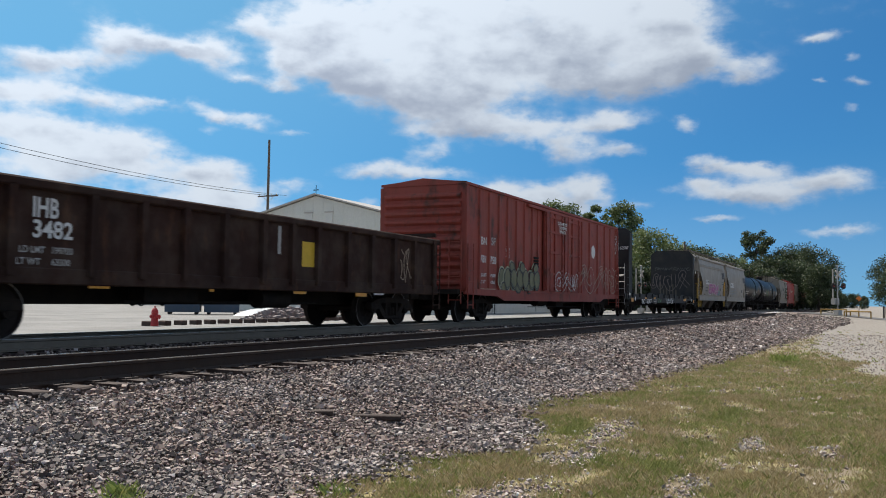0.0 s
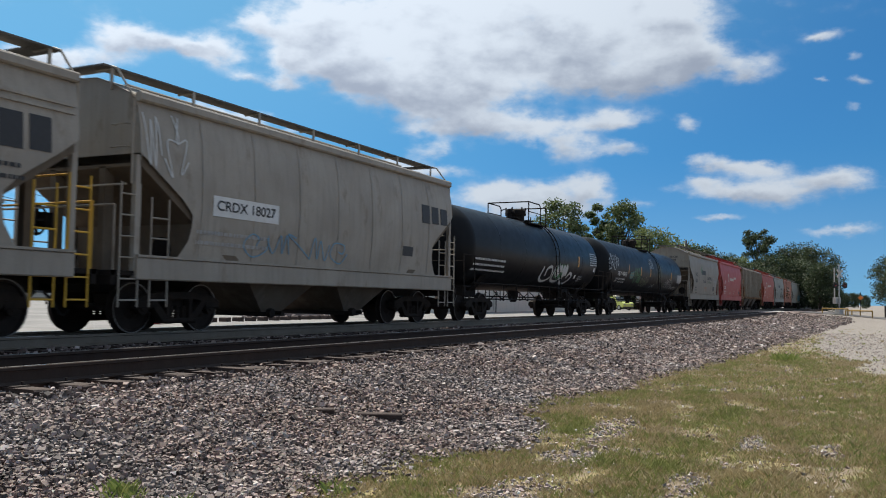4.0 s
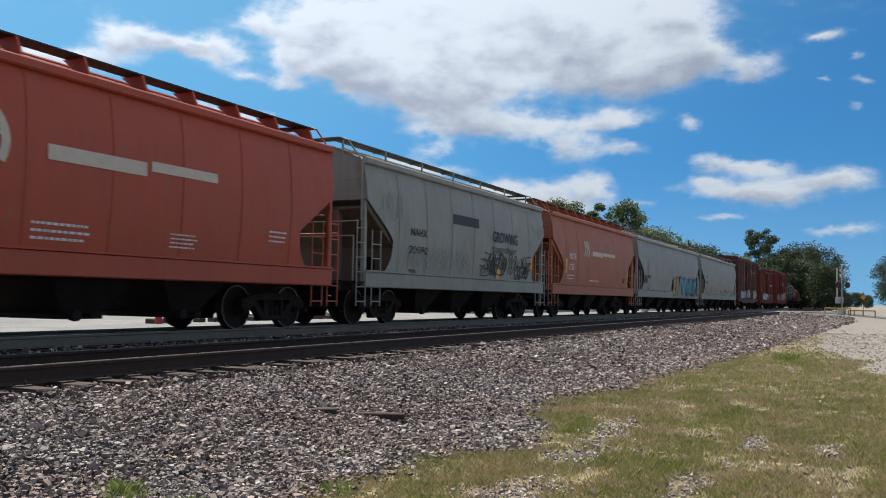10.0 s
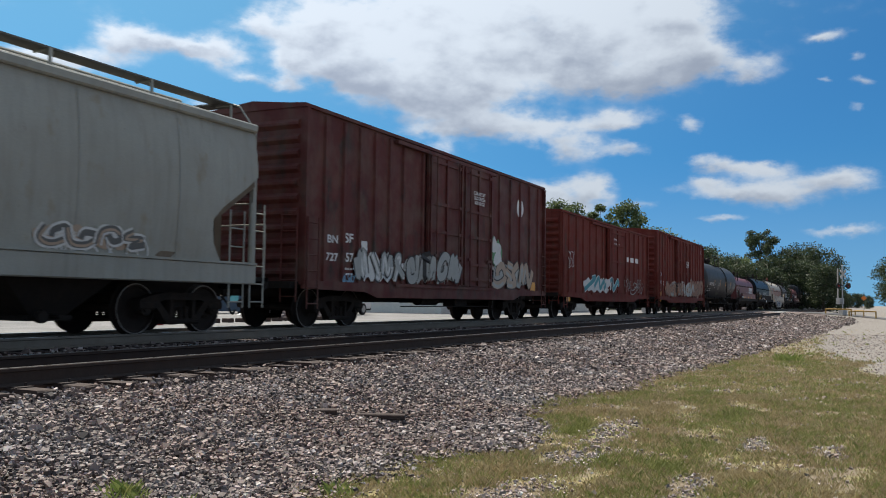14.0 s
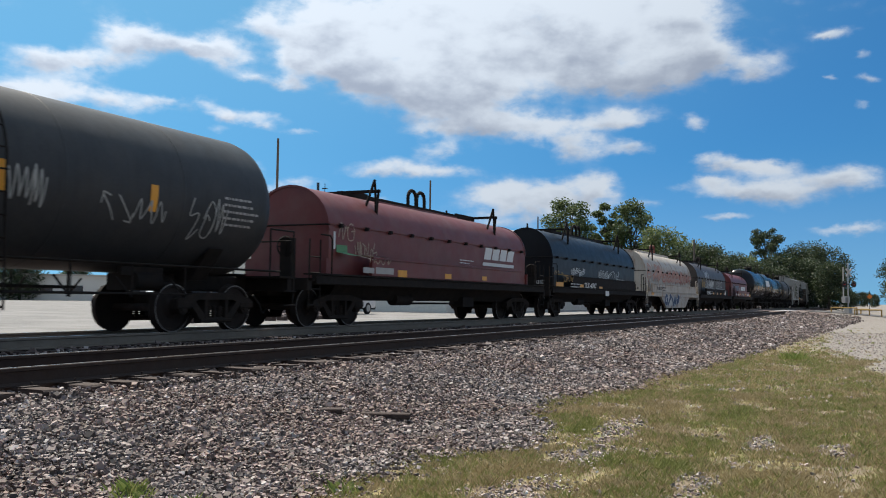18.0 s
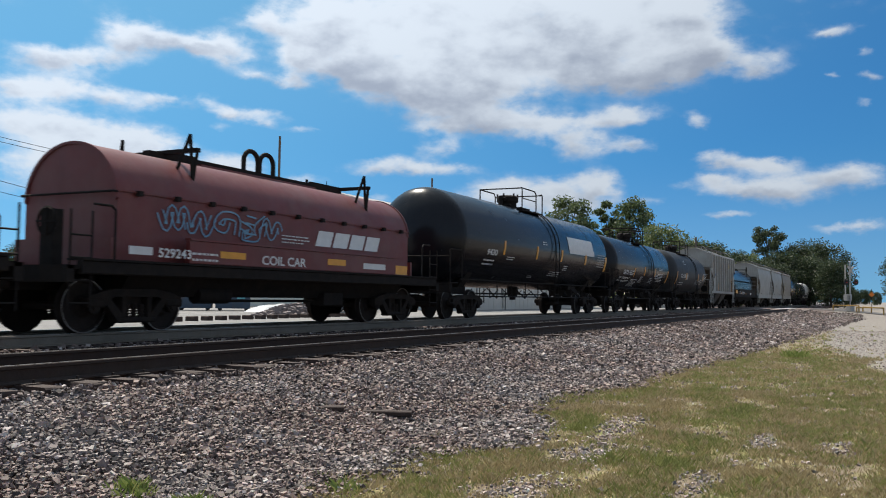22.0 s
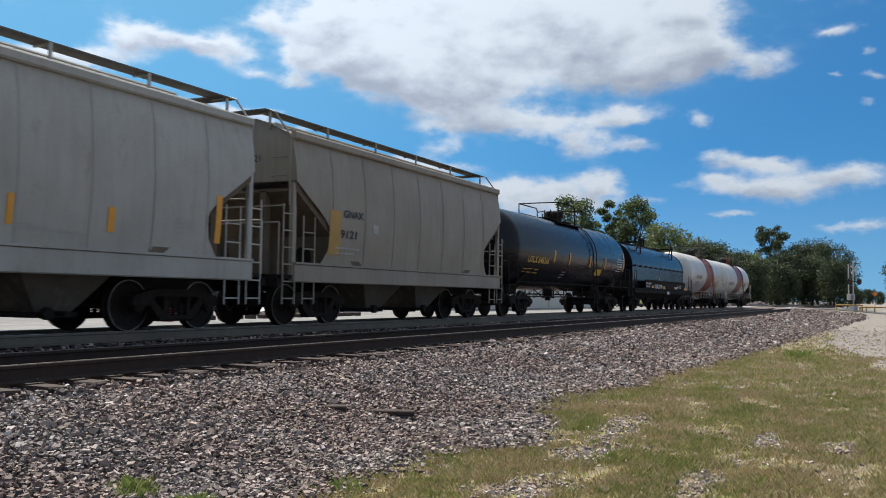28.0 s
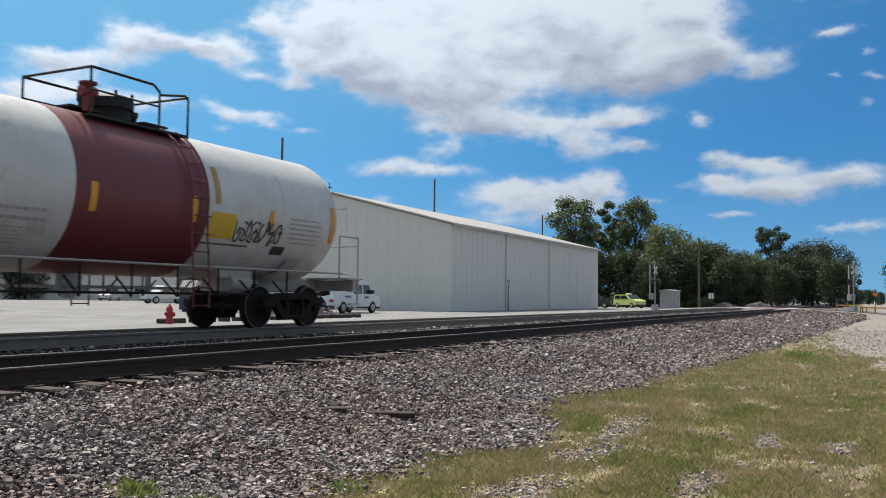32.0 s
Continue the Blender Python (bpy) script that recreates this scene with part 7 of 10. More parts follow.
    car, sf, h = coil_car("coil_car", 328.55, 341.3, "red covered coil car with white railroad lettering", COIL_RED, FRAME, top=3.39, sill=COIL_RED, stand=FRAME)
    bars(car, [(2.64 + 0.65 * i, 2.01, 0.56, 0.39) for i in range(4)], LETTER, sf, "emblem_bar", 0.4)
    bars(car, [(2.54, 1.80, 2.70, 0.11)], LETTER, sf, "emblem_bar", 0.4)
    bars(car, [(-5.46, 1.30, 0.52, 0.14), (-4.87, 1.30, 0.90, 0.16)], LETTER_G, sf, "stencil_mark")
    bars(car, [(-6.07, 1.70, 0.48, 0.26)], GR_GREEN, sf, "stencil_mark")
    bars(car, [(-3.74, 1.25, 0.48, 0.18)], REFLEX, sf, "reflector")
    bars(car, [(-0.99, 1.27, 0.42, 0.15)], REFLEX, sf, "reflector")
    bars(car, [(1.65, 1.29, 0.37, 0.13)], REFLEX, sf, "reflector")
    print_block(car, 0.81, 1.70, 0.95, 0.26, 3, LETTER, sf, 150)
    scrawl(car, -5.22, -4.13, 1.51, 2.11, GR_TAN, sf, 355, 4, 0.03)
    bars(car, [(-6.19, 1.85, 0.08, 0.42)], LETTER, sf, "stencil_mark")
    scrawl(car, -6.01, -5.30, 2.02, 2.52, GR_TAN, sf, 395, 2, 0.03)
    car, sf, h = coil_car("coil_car", 344.35, 357.3, "black covered coil car with white sprayed tags", BLACK)
    letters(car, "TILX 40367", -3.55, 1.23, 0.22, LETTER, proud(sf, 0.004), width=1.74)
    print_block(car, -5.40, 1.21, 1.58, 0.23, 2, LETTER, sf, 185)
    graffiti(car, -4.23, -2.34, 1.73, 2.10, GR_GREY, GR_WHITE, sf, 345, 4, False, None)
    graffiti(car, -0.23, 1.87, 1.73, 2.13, GR_GREY, GR_WHITE, sf, 301, 4, False, None)
    scrawl(car, 2.08, 3.42, 1.69, 2.12, GR_WHITE, sf, 357, 3, 0.03)
    scrawl(car, -6.29, -5.14, 1.36, 1.86, GR_GOLD, sf, 365, 3, 0.03)
    bars(car, [(-7.17, 1.24, 0.87, 0.17)], REFLEX, sf, "reflector")
    bars(car, [(-4.13, 1.25, 0.47, 0.12)], REFLEX, sf, "reflector")
    bars(car, [(-1.33, 1.21, 0.49, 0.12)], REFLEX, sf, "reflector")
    bars(car, [(-0.28, 0.92, 0.60, 0.22)], LETTER, sf, "stencil_mark")
    end_text(car, "TILX 40367", -h - 0.163, 0.1, 1.34, 0.14, LETTER)
    car, sf, h = coil_car("coil_car", 359.85, 372.7, "chalky white covered coil car with red graffiti", COIL_WHITE, COIL_WHITE, deep=True, sill=COIL_WHITE)
    letters(car, "TR 601219", -5.48, 1.35, 0.19, LETTER_K, proud(sf, 0.004), width=1.47)
    graffiti(car, -6.15, -2.67, 1.73, 2.88, GR_FADE, GR_DRED, sf, 358, 3, True, GR_CHALK)
    graffiti(car, -2.63, 6.24, 1.73, 2.70, GR_FADE, GR_CHALK, sf, 346, 7, True, GR_DRED)
    bars(car, [(-6.65, 1.05, 0.61, 0.17)], REFLEX, sf, "reflector")
    graffiti(car, -3.43, 0.53, 0.34, 1.19, GR_BLUE, GR_WHITE, sf, 336, 5, True, None)
    scrawl(car, 0.53, 1.88, 0.58, 0.99, GR_WHITE, sf, 389, 3, 0.03)
    print_block(car, -3.92, 1.27, 0.97, 0.32, 2, LETTER_K, sf, 174)
    end_text(car, "TR 601219", -h - 0.163, 0.1, 1.34, 0.14, LETTER_K)
    car, sf, h = coil_car("coil_car", 375.4, 388.0, "brown-black covered coil car with silver tags", COIL_BROWN)
    letters(car, "NOKL 381650", -4.94, 1.27, 0.23, LETTER, proud(sf, 0.004), width=1.75)
    print_block(car, -3.01, 1.31, 0.85, 0.23, 2, LETTER, sf, 203)
    scrawl(car, -3.18, -1.55, 2.37, 2.99, GR_WHITE, sf, 451, 6, 0.04)
    scrawl(car, -3.48, -1.48, 1.61, 2.29, GR_WHITE, sf, 421, 6, 0.04)
    end_text(car, "NOKL", -h - 0.012, 0.22, 3.2, 0.11, LETTER_G)
    end_text(car, "381565-381784", -h - 0.012, 0.5, 3.02, 0.11, LETTER_G)
    graffiti(car, -1.52, 0.31, 1.73, 2.41, GR_GREY, GR_WHITE, sf, 309, 3, True, GR_WHITE)
    scrawl(car, 1.55, 4.38, 1.60, 2.32, GR_WHITE, sf, 411, 5, 0.045)
    graffiti(car, -4.69, -3.61, 1.73, 2.39, GR_GOLD, GR_BLACK, sf, 299, 3, True, None)
    bars(car, [(-2.20, 1.29, 0.51, 0.13)], REFLEX, sf, "reflector")
    bars(car, [(-0.50, 1.29, 0.51, 0.14)], REFLEX, sf, "reflector")
    bars(car, [(1.16, 1.30, 0.47, 0.13)], REFLEX, sf, "reflector")
    bars(car, [(2.85, 1.29, 0.44, 0.13)], REFLEX, sf, "reflector")
    print_block(car, -1.20, 1.35, 0.48, 0.23, 4, LETTER_G, sf, 193)
    bars(car, [(3.36, 1.27, 0.51, 0.30)], LETTER, sf, "stencil_mark")
    car, sf, h = coil_car("coil_car", 391.3, 401.5, "red covered coil car with pale blue outline graffiti", COIL_RED, FRAME, top=3.34, sill=COIL_RED)
    bars(car, [(0.71 + 0.71 * i, 1.82, 0.62, 0.36) for i in range(4)], LETTER, sf, "emblem_bar", 0.4)
    bars(car, [(0.61, 1.63, 2.96, 0.10)], LETTER, sf, "emblem_bar", 0.4)
    bars(car, [(-5.19, 1.34, 0.53, 0.14)], LETTER, sf, "stencil_mark")
    letters(car, "529243", -4.53, 1.32, 0.16, LETTER, proud(sf, 0.004), width=0.81)
    letters(car, "COIL CAR", -1.69, 1.30, 0.18, LETTER, proud(sf, 0.004), width=1.52)
    print_block(car, -3.69, 1.27, 0.72, 0.22, 2, LETTER, sf, 208)
    graffiti(car, -4.19, -0.61, 1.73, 2.35, GR_SKY, GR_SKY, sf, 317, 5, False, None)
    bars(car, [(-2.93, 1.37, 0.74, 0.13)], REFLEX, sf, "reflector")
    bars(car, [(0.67, 1.38, 0.74, 0.14)], REFLEX, sf, "reflector")
    bars(car, [(3.77, 1.25, 0.60, 0.23)], REFLEX, sf, "reflector")
    print_block(car, -0.53, 1.81, 1.04, 0.21, 3, LETTER, sf, 216)
    bars(car, [(2.19, 1.34, 1.05, 0.14)], LETTER, sf, "stencil_mark")
    car, sf, h = tank_car("tank_car", 403.8, 420.2, "glossy black tank car with a white company name bar", BLACK_GLOSS, r=1.55, zc=2.57, plat=(-1.25, 0.9, -0.6))
    print_block(car, -5.95, 1.68, 0.93, 0.28, 2, LETTER, sf, 215)
    letters(car, "9430", -5.87, 2.06, 0.19, LETTER, proud(sf, 0.004), width=0.83)
    bars(car, [(2.16, 2.64, 3.31, 0.54)], LETTER, sf, "stencil_mark")
    bars(car, [(2.25, 2.50, 3.35, 0.23)], LETTER, sf, "stencil_mark")
    bars(car, [(-4.55, 2.11, 0.15, 0.48)], REFLEX, sf, "reflector")
    bars(car, [(-1.45, 2.09, 0.16, 0.49)], REFLEX, sf, "reflector")
    bars(car, [(1.28, 2.12, 0.18, 0.47)], REFLEX, sf, "reflector")
    bars(car, [(4.35, 2.11, 0.21, 0.49)], REFLEX, sf, "reflector")
    bars(car, [(7.31, 1.91, 0.26, 0.66)], REFLEX, sf, "reflector")
    print_block(car, 6.11, 2.06, 1.29, 0.62, 6, LETTER_G, sf, 195)
    print_block(car, 0.55, 1.45, 1.33, 0.26, 3, LETTER, sf, 215)
    print_block(car, 1.86, 1.76, 0.55, 0.25, 3, LETTER, sf, 180)
    print_block(car, -0.86, 2.65, 0.45, 0.17, 2, LETTER, sf, 188)
    print_block(car, -4.14, 1.95, 0.62, 0.15, 2, LETTER, sf, 197)
    print_block(car, -1.34, 1.30, 0.45, 0.13, 2, LETTER, sf, 205)
    car, sf, h = tank_car("tank_car", 421.3, 433.9, "short glossy black tank car with white stencils", BLACK_GLOSS, plat=(-0.2, 1.5, 0.8))
    letters(car, "DOT-SP 21134", 3.10, 2.34, 0.11, LETTER, proud(sf, 0.004), width=0.98)
    print_block(car, 2.97, 1.65, 1.21, 0.53, 6, LETTER, sf, 204)
    letters(car, "SR 13449", 2.36, 1.97, 0.10, LETTER, proud(sf, 0.004), width=0.66)
    letters(car, "SR 13450", 2.29, 1.80, 0.10, LETTER, proud(sf, 0.004), width=0.64)
    bars(car, [(-0.18, 1.96, 0.15, 0.47)], REFLEX, sf, "reflector")
    bars(car, [(2.20, 1.95, 0.13, 0.48)], REFLEX, sf, "reflector")
    bars(car, [(5.40, 1.61, 0.17, 0.76)], REFLEX, sf, "reflector")
    print_block(car, -0.76, 1.51, 0.62, 0.39, 7, LETTER, sf, 222)
    print_block(car, 1.33, 1.51, 0.76, 0.38, 4, LETTER, sf, 227)
    letters(car, "LD LMT  197700 LB  89700 KG", -4.9, 1.68, 0.10, LETTER, proud(sf, 0.004), width=2.0)
    letters(car, "LT WT    65300 LB  29600 KG", -4.9, 1.5, 0.10, LETTER, proud(sf, 0.004), width=2.0)
    letters(car, "GATX 16627", -4.38, 1.92, 0.23, LETTER, proud(sf, 0.004), width=2.03)
    bars(car, [(-2.27, 1.84, 0.12, 0.46)], REFLEX, sf, "reflector")
    print_block(car, -2.5, 1.22, 1.4, 0.5, 6, LETTER, sf, 251)
    car, sf, h = tank_car("tank_car", 435.2, 446.2, "short matt black tank car with white stencils", BLACK_FADED, plat=(-1.6, 1.2, -0.2))
    letters(car, "CCLX 2185", -3.81, 2.11, 0.22, LETTER, proud(sf, 0.004), width=1.57)
    print_block(car, -4.03, 1.56, 1.65, 0.29, 2, LETTER, sf, 229)
    bars(car, [(-4.93, 1.63, 0.20, 0.82)], REFLEX, sf, "reflector")
    bars(car, [(-2.11, 1.97, 0.21, 0.48)], REFLEX, sf, "reflector")
    bars(car, [(1.99, 2.01, 0.20, 0.45)], REFLEX, sf, "reflector")
    bars(car, [(3.71, 2.01, 0.22, 0.44)], REFLEX, sf, "reflector")
    print_block(car, 3.80, 2.01, 1.53, 0.55, 6, LETTER, sf, 207)
    bars(car, [(-1.90, 2.00, 0.43, 0.35)], LETTER_G, sf, "stencil_mark")
    print_block(car, -2.56, 2.95, 0.59, 0.34, 3, LETTER, sf, 234)
    print_block(car, 2.79, 1.73, 0.74, 0.44, 3, LETTER, sf, 234)
    print_block(car, 2.25, 1.69, 0.51, 0.36, 3, LETTER, sf, 199)
    print_block(car, 1.29, 1.74, 0.58, 0.30, 4, LETTER, sf, 214)
    car, sf, h = hopper_car("covered_hopper", 447.3, 458.2, "white ribbed two-bay hopper with blue letters and sprayed scrawls", GREY_B, kind="ribbed", bays=2)
    letters(car, "AX", -2.92, 2.51, 0.22, LETTER_B, proud(sf, 0.004), width=0.42)
    letters(car, "54", -2.94, 2.09, 0.21, LETTER_B, proud(sf, 0.004), width=0.36)
    letters(car, "BC", -3.69, 2.54, 0.19, LETTER_B, proud(sf, 0.004), width=0.47)
    scrawl(car, -1.01, 0.36, 2.94, 4.18, GR_GREY, sf, 521, 2, 0.025)
    scrawl(car, 0.54, 3.21, 2.96, 4.21, GR_CHALK, sf, 546, 4, 0.02)
    graffiti(car, -0.40, 1.26, 1.40, 2.43, GR_GREY, GR_GREY, sf, 452, 4, False, None)
    bars(car, [(2.63, 3.24, 0.54, 0.33), (-0.69, 3.28, 0.23, 0.29)], STICKER, sf, "placard")
    bars(car, [(-2.33, 1.43, 0.15, 0.54)], REFLEX, sf, "reflector")
    bars(car, [(-0.48, 1.43, 0.14, 0.62)], REFLEX, sf, "reflector")
    bars(car, [(2.25, 1.42, 0.20, 0.57)], REFLEX, sf, "reflector")
    bars(car, [(4.11, 1.42, 0.17, 1.02)], REFLEX, sf, "reflector")
    bars(car, [(2.53, 1.68, 0.53, 0.30)], LETTER_K, sf, "stencil_mark")
    print_block(car, 2.17, 2.15, 1.00, 0.34, 4, LETTER_G, sf, 236)
    scrawl(car, -4.99, -3.87, 3.23, 4.17, GR_ASH, sf, 548, 2, 0.02)
    letters(car, "230 500", -2.98, 1.80, 0.10, LETTER_G, proud(sf, 0.004), width=0.42)
    letters(car, "55 500", -2.95, 1.64, 0.10, LETTER_G, proud(sf, 0.004), width=0.38)
    car, sf, h = coil_car("coil_car", 460.3, 473.4, "glossy black covered coil car with white numbers", BLACK_GLOSS, top=3.57)
    letters(car, "TILX 40131", -3.89, 1.27, 0.21, LETTER, proud(sf, 0.004), width=1.86)
    print_block(car, -5.71, 1.29, 1.37, 0.22, 2, LETTER, sf, 215)
    bars(car, [(-7.52, 1.30, 1.15, 0.28)], REFLEX, sf, "reflector")
    bars(car, [(-4.34, 1.27, 0.44, 0.13)], REFLEX, sf, "reflector")
    bars(car, [(-1.42, 1.21, 0.38, 0.12)], REFLEX, sf, "reflector")
    bars(car, [(1.63, 1.20, 0.77, 0.19)], LETTER, sf, "stencil_mark")
    car, sf, h = hopper_car("covered_hopper", 474.9, 486.0, "pale grey two-bay covered hopper with stained sides", GREY_B, bays=2)
    print_block(car, -3.67, 1.56, 2.49, 0.48, 3, LETTER_G, sf, 240)
    bars(car, [(3.71, 1.47, 0.08, 0.33)], REFLEX, sf, "reflector")
    car, sf, h = hopper_car("covered_hopper", 487.5, 498.1, "pale grey two-bay covered hopper with dusty sides", GREY_B, bays=2)
    bars(car, [(-0.17, 1.65, 0.11, 0.45)], REFLEX, sf, "reflector")
    bars(car, [(1.66, 1.66, 0.14, 0.41)], REFLEX, sf, "reflector")
    bars(car, [(4.19, 1.63, 0.15, 0.90)], REFLEX, sf, "reflector")
    print_block(car, 3.23, 1.76, 0.60, 0.27, 3, LETTER_G, sf, 227)
    print_block(car, -0.03, 1.62, 0.37, 0.12, 2, LETTER_G, sf, 237)
    print_block(car, 0.69, 1.58, 0.63, 0.09, 1, LETTER_G, sf, 262)
    letters(car, "GNAX", -2.28, 2.31, 0.19, LETTER_K, proud(sf, 0.004), width=0.91)
    car, sf, h = hopper_car("covered_hopper", 499.5, 510.6, "pale beige two-bay covered hopper with black letters", CREAM, bays=2)
    letters(car, "GNAX", -3.77, 2.49, 0.17, LETTER_K, proud(sf, 0.004), width=0.86)
    letters(car, "9121", -3.87, 2.01, 0.18, LETTER_K, proud(sf, 0.004), width=0.70)
    print_block(car, -4.02, 1.61, 0.95, 0.23, 2, LETTER_G, sf, 264)
    bars(car, [(-4.31, 1.60, 0.46, 1.02)], GR_GOLD, sf, "stencil_mark")
    bars(car, [(-2.44, 2.19, 0.24, 0.22)], LETTER_G, sf, "stencil_mark")
    end_text(car, "9121", -h + 0.044, -0.15, 3.6, 0.15, LETTER_K)
    car, sf, h = tank_car("tank_car", 511.9, 527.0, "glossy black tank car with gold letters and reflector stripes", BLACK_GLOSS, r=1.48, plat=(-1.2, 1.97, 0.65))
    letters(car, "UTLX 648366", -5.98, 1.95, 0.23, LETTER_Y, proud(sf, 0.004), width=2.18)
    bars(car, [(-6.03, 1.98, 1.08, 0.02)], LETTER_Y, sf, "stencil_mark")
    print_block(car, -6.08, 1.53, 0.31, 0.22, 2, LETTER_Y, sf, 231)
    print_block(car, -5.62, 1.50, 0.43, 0.29, 2, LETTER_Y, sf, 231)
    print_block(car, -5.01, 1.49, 0.51, 0.28, 2, LETTER_Y, sf, 243)
    bars(car, [(-3.31, 2.04, 0.16, 0.47)], REFLEX, sf, "reflector")
    bars(car, [(-1.50, 2.01, 0.15, 0.48)], REFLEX, sf, "reflector")
    bars(car, [(1.22, 2.01, 0.18, 0.47)], REFLEX, sf, "reflector")
    bars(car, [(3.49, 2.02, 0.17, 0.48)], REFLEX, sf, "reflector")
    bars(car, [(6.56, 1.99, 0.18, 0.88)], REFLEX, sf, "reflector")
    bars(car, [(2.29, 1.66, 0.92, 0.30)], STICKER, sf, "placard")
    print_block(car, 5.44, 1.93, 1.17, 0.66, 6, LETTER, sf, 239)
    print_block(car, -1.94, 1.37, 0.44, 0.39, 3, LETTER_G, sf, 239)
    car, sf, h = coil_car("coil_car", 529.0, 541.7, "glossy black covered coil car with white letters on its sill", BLACK_GLOSS, top=3.64)
    letters(car, "COER 807485", -3.18, 1.27, 0.20, LETTER, proud(sf, 0.004), width=1.85)
    letters(car, "LD LMT  223600  GBSR", -5.1, 1.46, 0.1, LETTER, proud(sf, 0.004), width=1.15)
    letters(car, "LT  WT    62400", -5.1, 1.30, 0.1, LETTER, proud(sf, 0.004), width=0.85)
    bars(car, [(-3.8, 1.28, 0.42, 0.12)], REFLEX, sf, "reflector")
    bars(car, [(-1.07, 1.25, 0.47, 0.15)], REFLEX, sf, "reflector")
    bars(car, [(1.86, 1.27, 0.44, 0.13)], REFLEX, sf, "reflector")
    bars(car, [(4.75, 1.24, 0.71, 0.16)], REFLEX, sf, "reflector")
    print_block(car, 2.71, 1.33, 1.11, 0.22, 2, LETTER, sf, 243)
    bars(car, [(0.03, 0.95, 0.54, 0.16), (2.41, 1.27, 0.26, 0.13)], LETTER, sf, "stencil_mark")
    scrawl(car, -0.34, -0.19, 1.78, 1.90, GR_WHITE, sf, 620, 1, 0.03)
    car, sf, h = tank_car("tank_car", 542.8, 556.4, "white tank car with a rust-red band and orange graffiti", WHITE_T, band=BAND_A, band_x=(-0.95, 1.6), rail=TANK_RAIL, fittings=BLACK_DULL, plat=(-0.5, 1.44, 0.4))
    letters(car, "GATX 62601", -4.65, 2.11, 0.23, LETTER_K, proud(sf, 0.004), width=1.89)
    letters(car, "LD LMT  205000 LBS  93000 KGS", -4.72, 1.80, 0.10, LETTER_K, proud(sf, 0.004), width=1.9)
    letters(car, "LT  WT   58000 LBS  26300 KGS", -4.75, 1.64, 0.10, LETTER_K, proud(sf, 0.004), width=1.9)
    letters(car, "NEW 05-98", -3.7, 1.48, 0.10, LETTER_K, proud(sf, 0.004), width=0.6)
    bars(car, [(-1.84, 2.75, 0.25, 0.03), (-1.83, 2.52, 0.25, 0.03)], LETTER_K, sf, "stencil_mark")
    bars(car, [(-2.50, 2.14, 0.14, 0.48)], REFLEX, sf, "reflector")
    bars(car, [(-0.85, 2.12, 0.14, 0.49)], REFLEX, sf, "reflector")
    bars(car, [(1.38, 2.15, 0.13, 0.44)], REFLEX, sf, "reflector")
    bars(car, [(3.20, 2.14, 0.13, 0.44)], REFLEX, sf, "reflector")
    bars(car, [(5.91, 1.92, 0.16, 0.75)], REFLEX, sf, "reflector")
    bars(car, [(1.70, 2.10, 0.86, 0.25)], STICKER, sf, "placard")
    graffiti(car, 1.68, 4.43, 1.43, 2.07, GR_ORANGE, GR_ORANGE, sf, 517, 5, False, None)
    print_block(car, 4.73, 2.16, 1.10, 0.52, 6, LETTER_G, sf, 293)
    print_block(car, -2.38, 1.63, 1.16, 0.41, 5, LETTER_G, sf, 251)
    print_block(car, 4.07, 2.38, 0.58, 0.13, 1, LETTER_K, sf, 267)
    car, sf, h = tank_car("tank_car", 557.4, 571.1, "white tank car with a maroon band, last of the train", WHITE_T, band=BAND_B, band_x=(-1.1, 1.95), rail=TANK_RAIL, fittings=BLACK_DULL, plat=(-0.4, 1.9, 0.8))
    part("valve", Shape().cyl((-0.15, -0.5, 3.85), (-0.15, -0.5, 4.32), 0.09, 10).cyl((-0.3, -0.5, 4.2), (0.0, -0.5, 4.2), 0.1, 10).cyl((-0.15, -0.5, 4.32), (-0.15, -0.5, 4.36), 0.16, 10), RED_VALVE, car, "red-painted valve")
    letters(car, "SHPX 207013", -5.04, 1.95, 0.22, LETTER_K, proud(sf, 0.004), width=2.23)
    print_block(car, -2.37, 1.74, 0.90, 0.31, 2, LETTER_G, sf, 262)
    print_block(car, -2.39, 1.33, 0.60, 0.36, 5, LETTER_G, sf, 257)
    bars(car, [(-0.81, 2.03, 0.14, 0.48)], REFLEX, sf, "reflector")
    bars(car, [(1.50, 2.04, 0.14, 0.48)], REFLEX, sf, "reflector")
    bars(car, [(3.78, 2.09, 0.13, 0.37)], REFLEX, sf, "reflector")
    bars(car, [(5.99, 1.92, 0.15, 0.81)], REFLEX, sf, "reflector")
    bars(car, [(2.02, 1.77, 0.73, 0.51)], STICKER, sf, "placard")
    scrawl(car, 2.75, 4.21, 1.70, 2.19, GR_BLACK, sf, 677, 7, 0.035)
    print_block(car, 4.49, 1.78, 1.15, 0.63, 6, LETTER_G, sf, 272)
    print_block(car, 1.95, 1.61, 1.59, 0.11, 1, LETTER_K, sf, 277)
    bars(car, [(4.11, 1.50, 0.43, 0.21)], LETTER_K, sf, "stencil_mark")
    bars(car, [(2.12, 2.44, 0.14, 0.75)], GR_GOLD, sf, "stencil_mark")


build_train()

# ---- behind the tracks ----


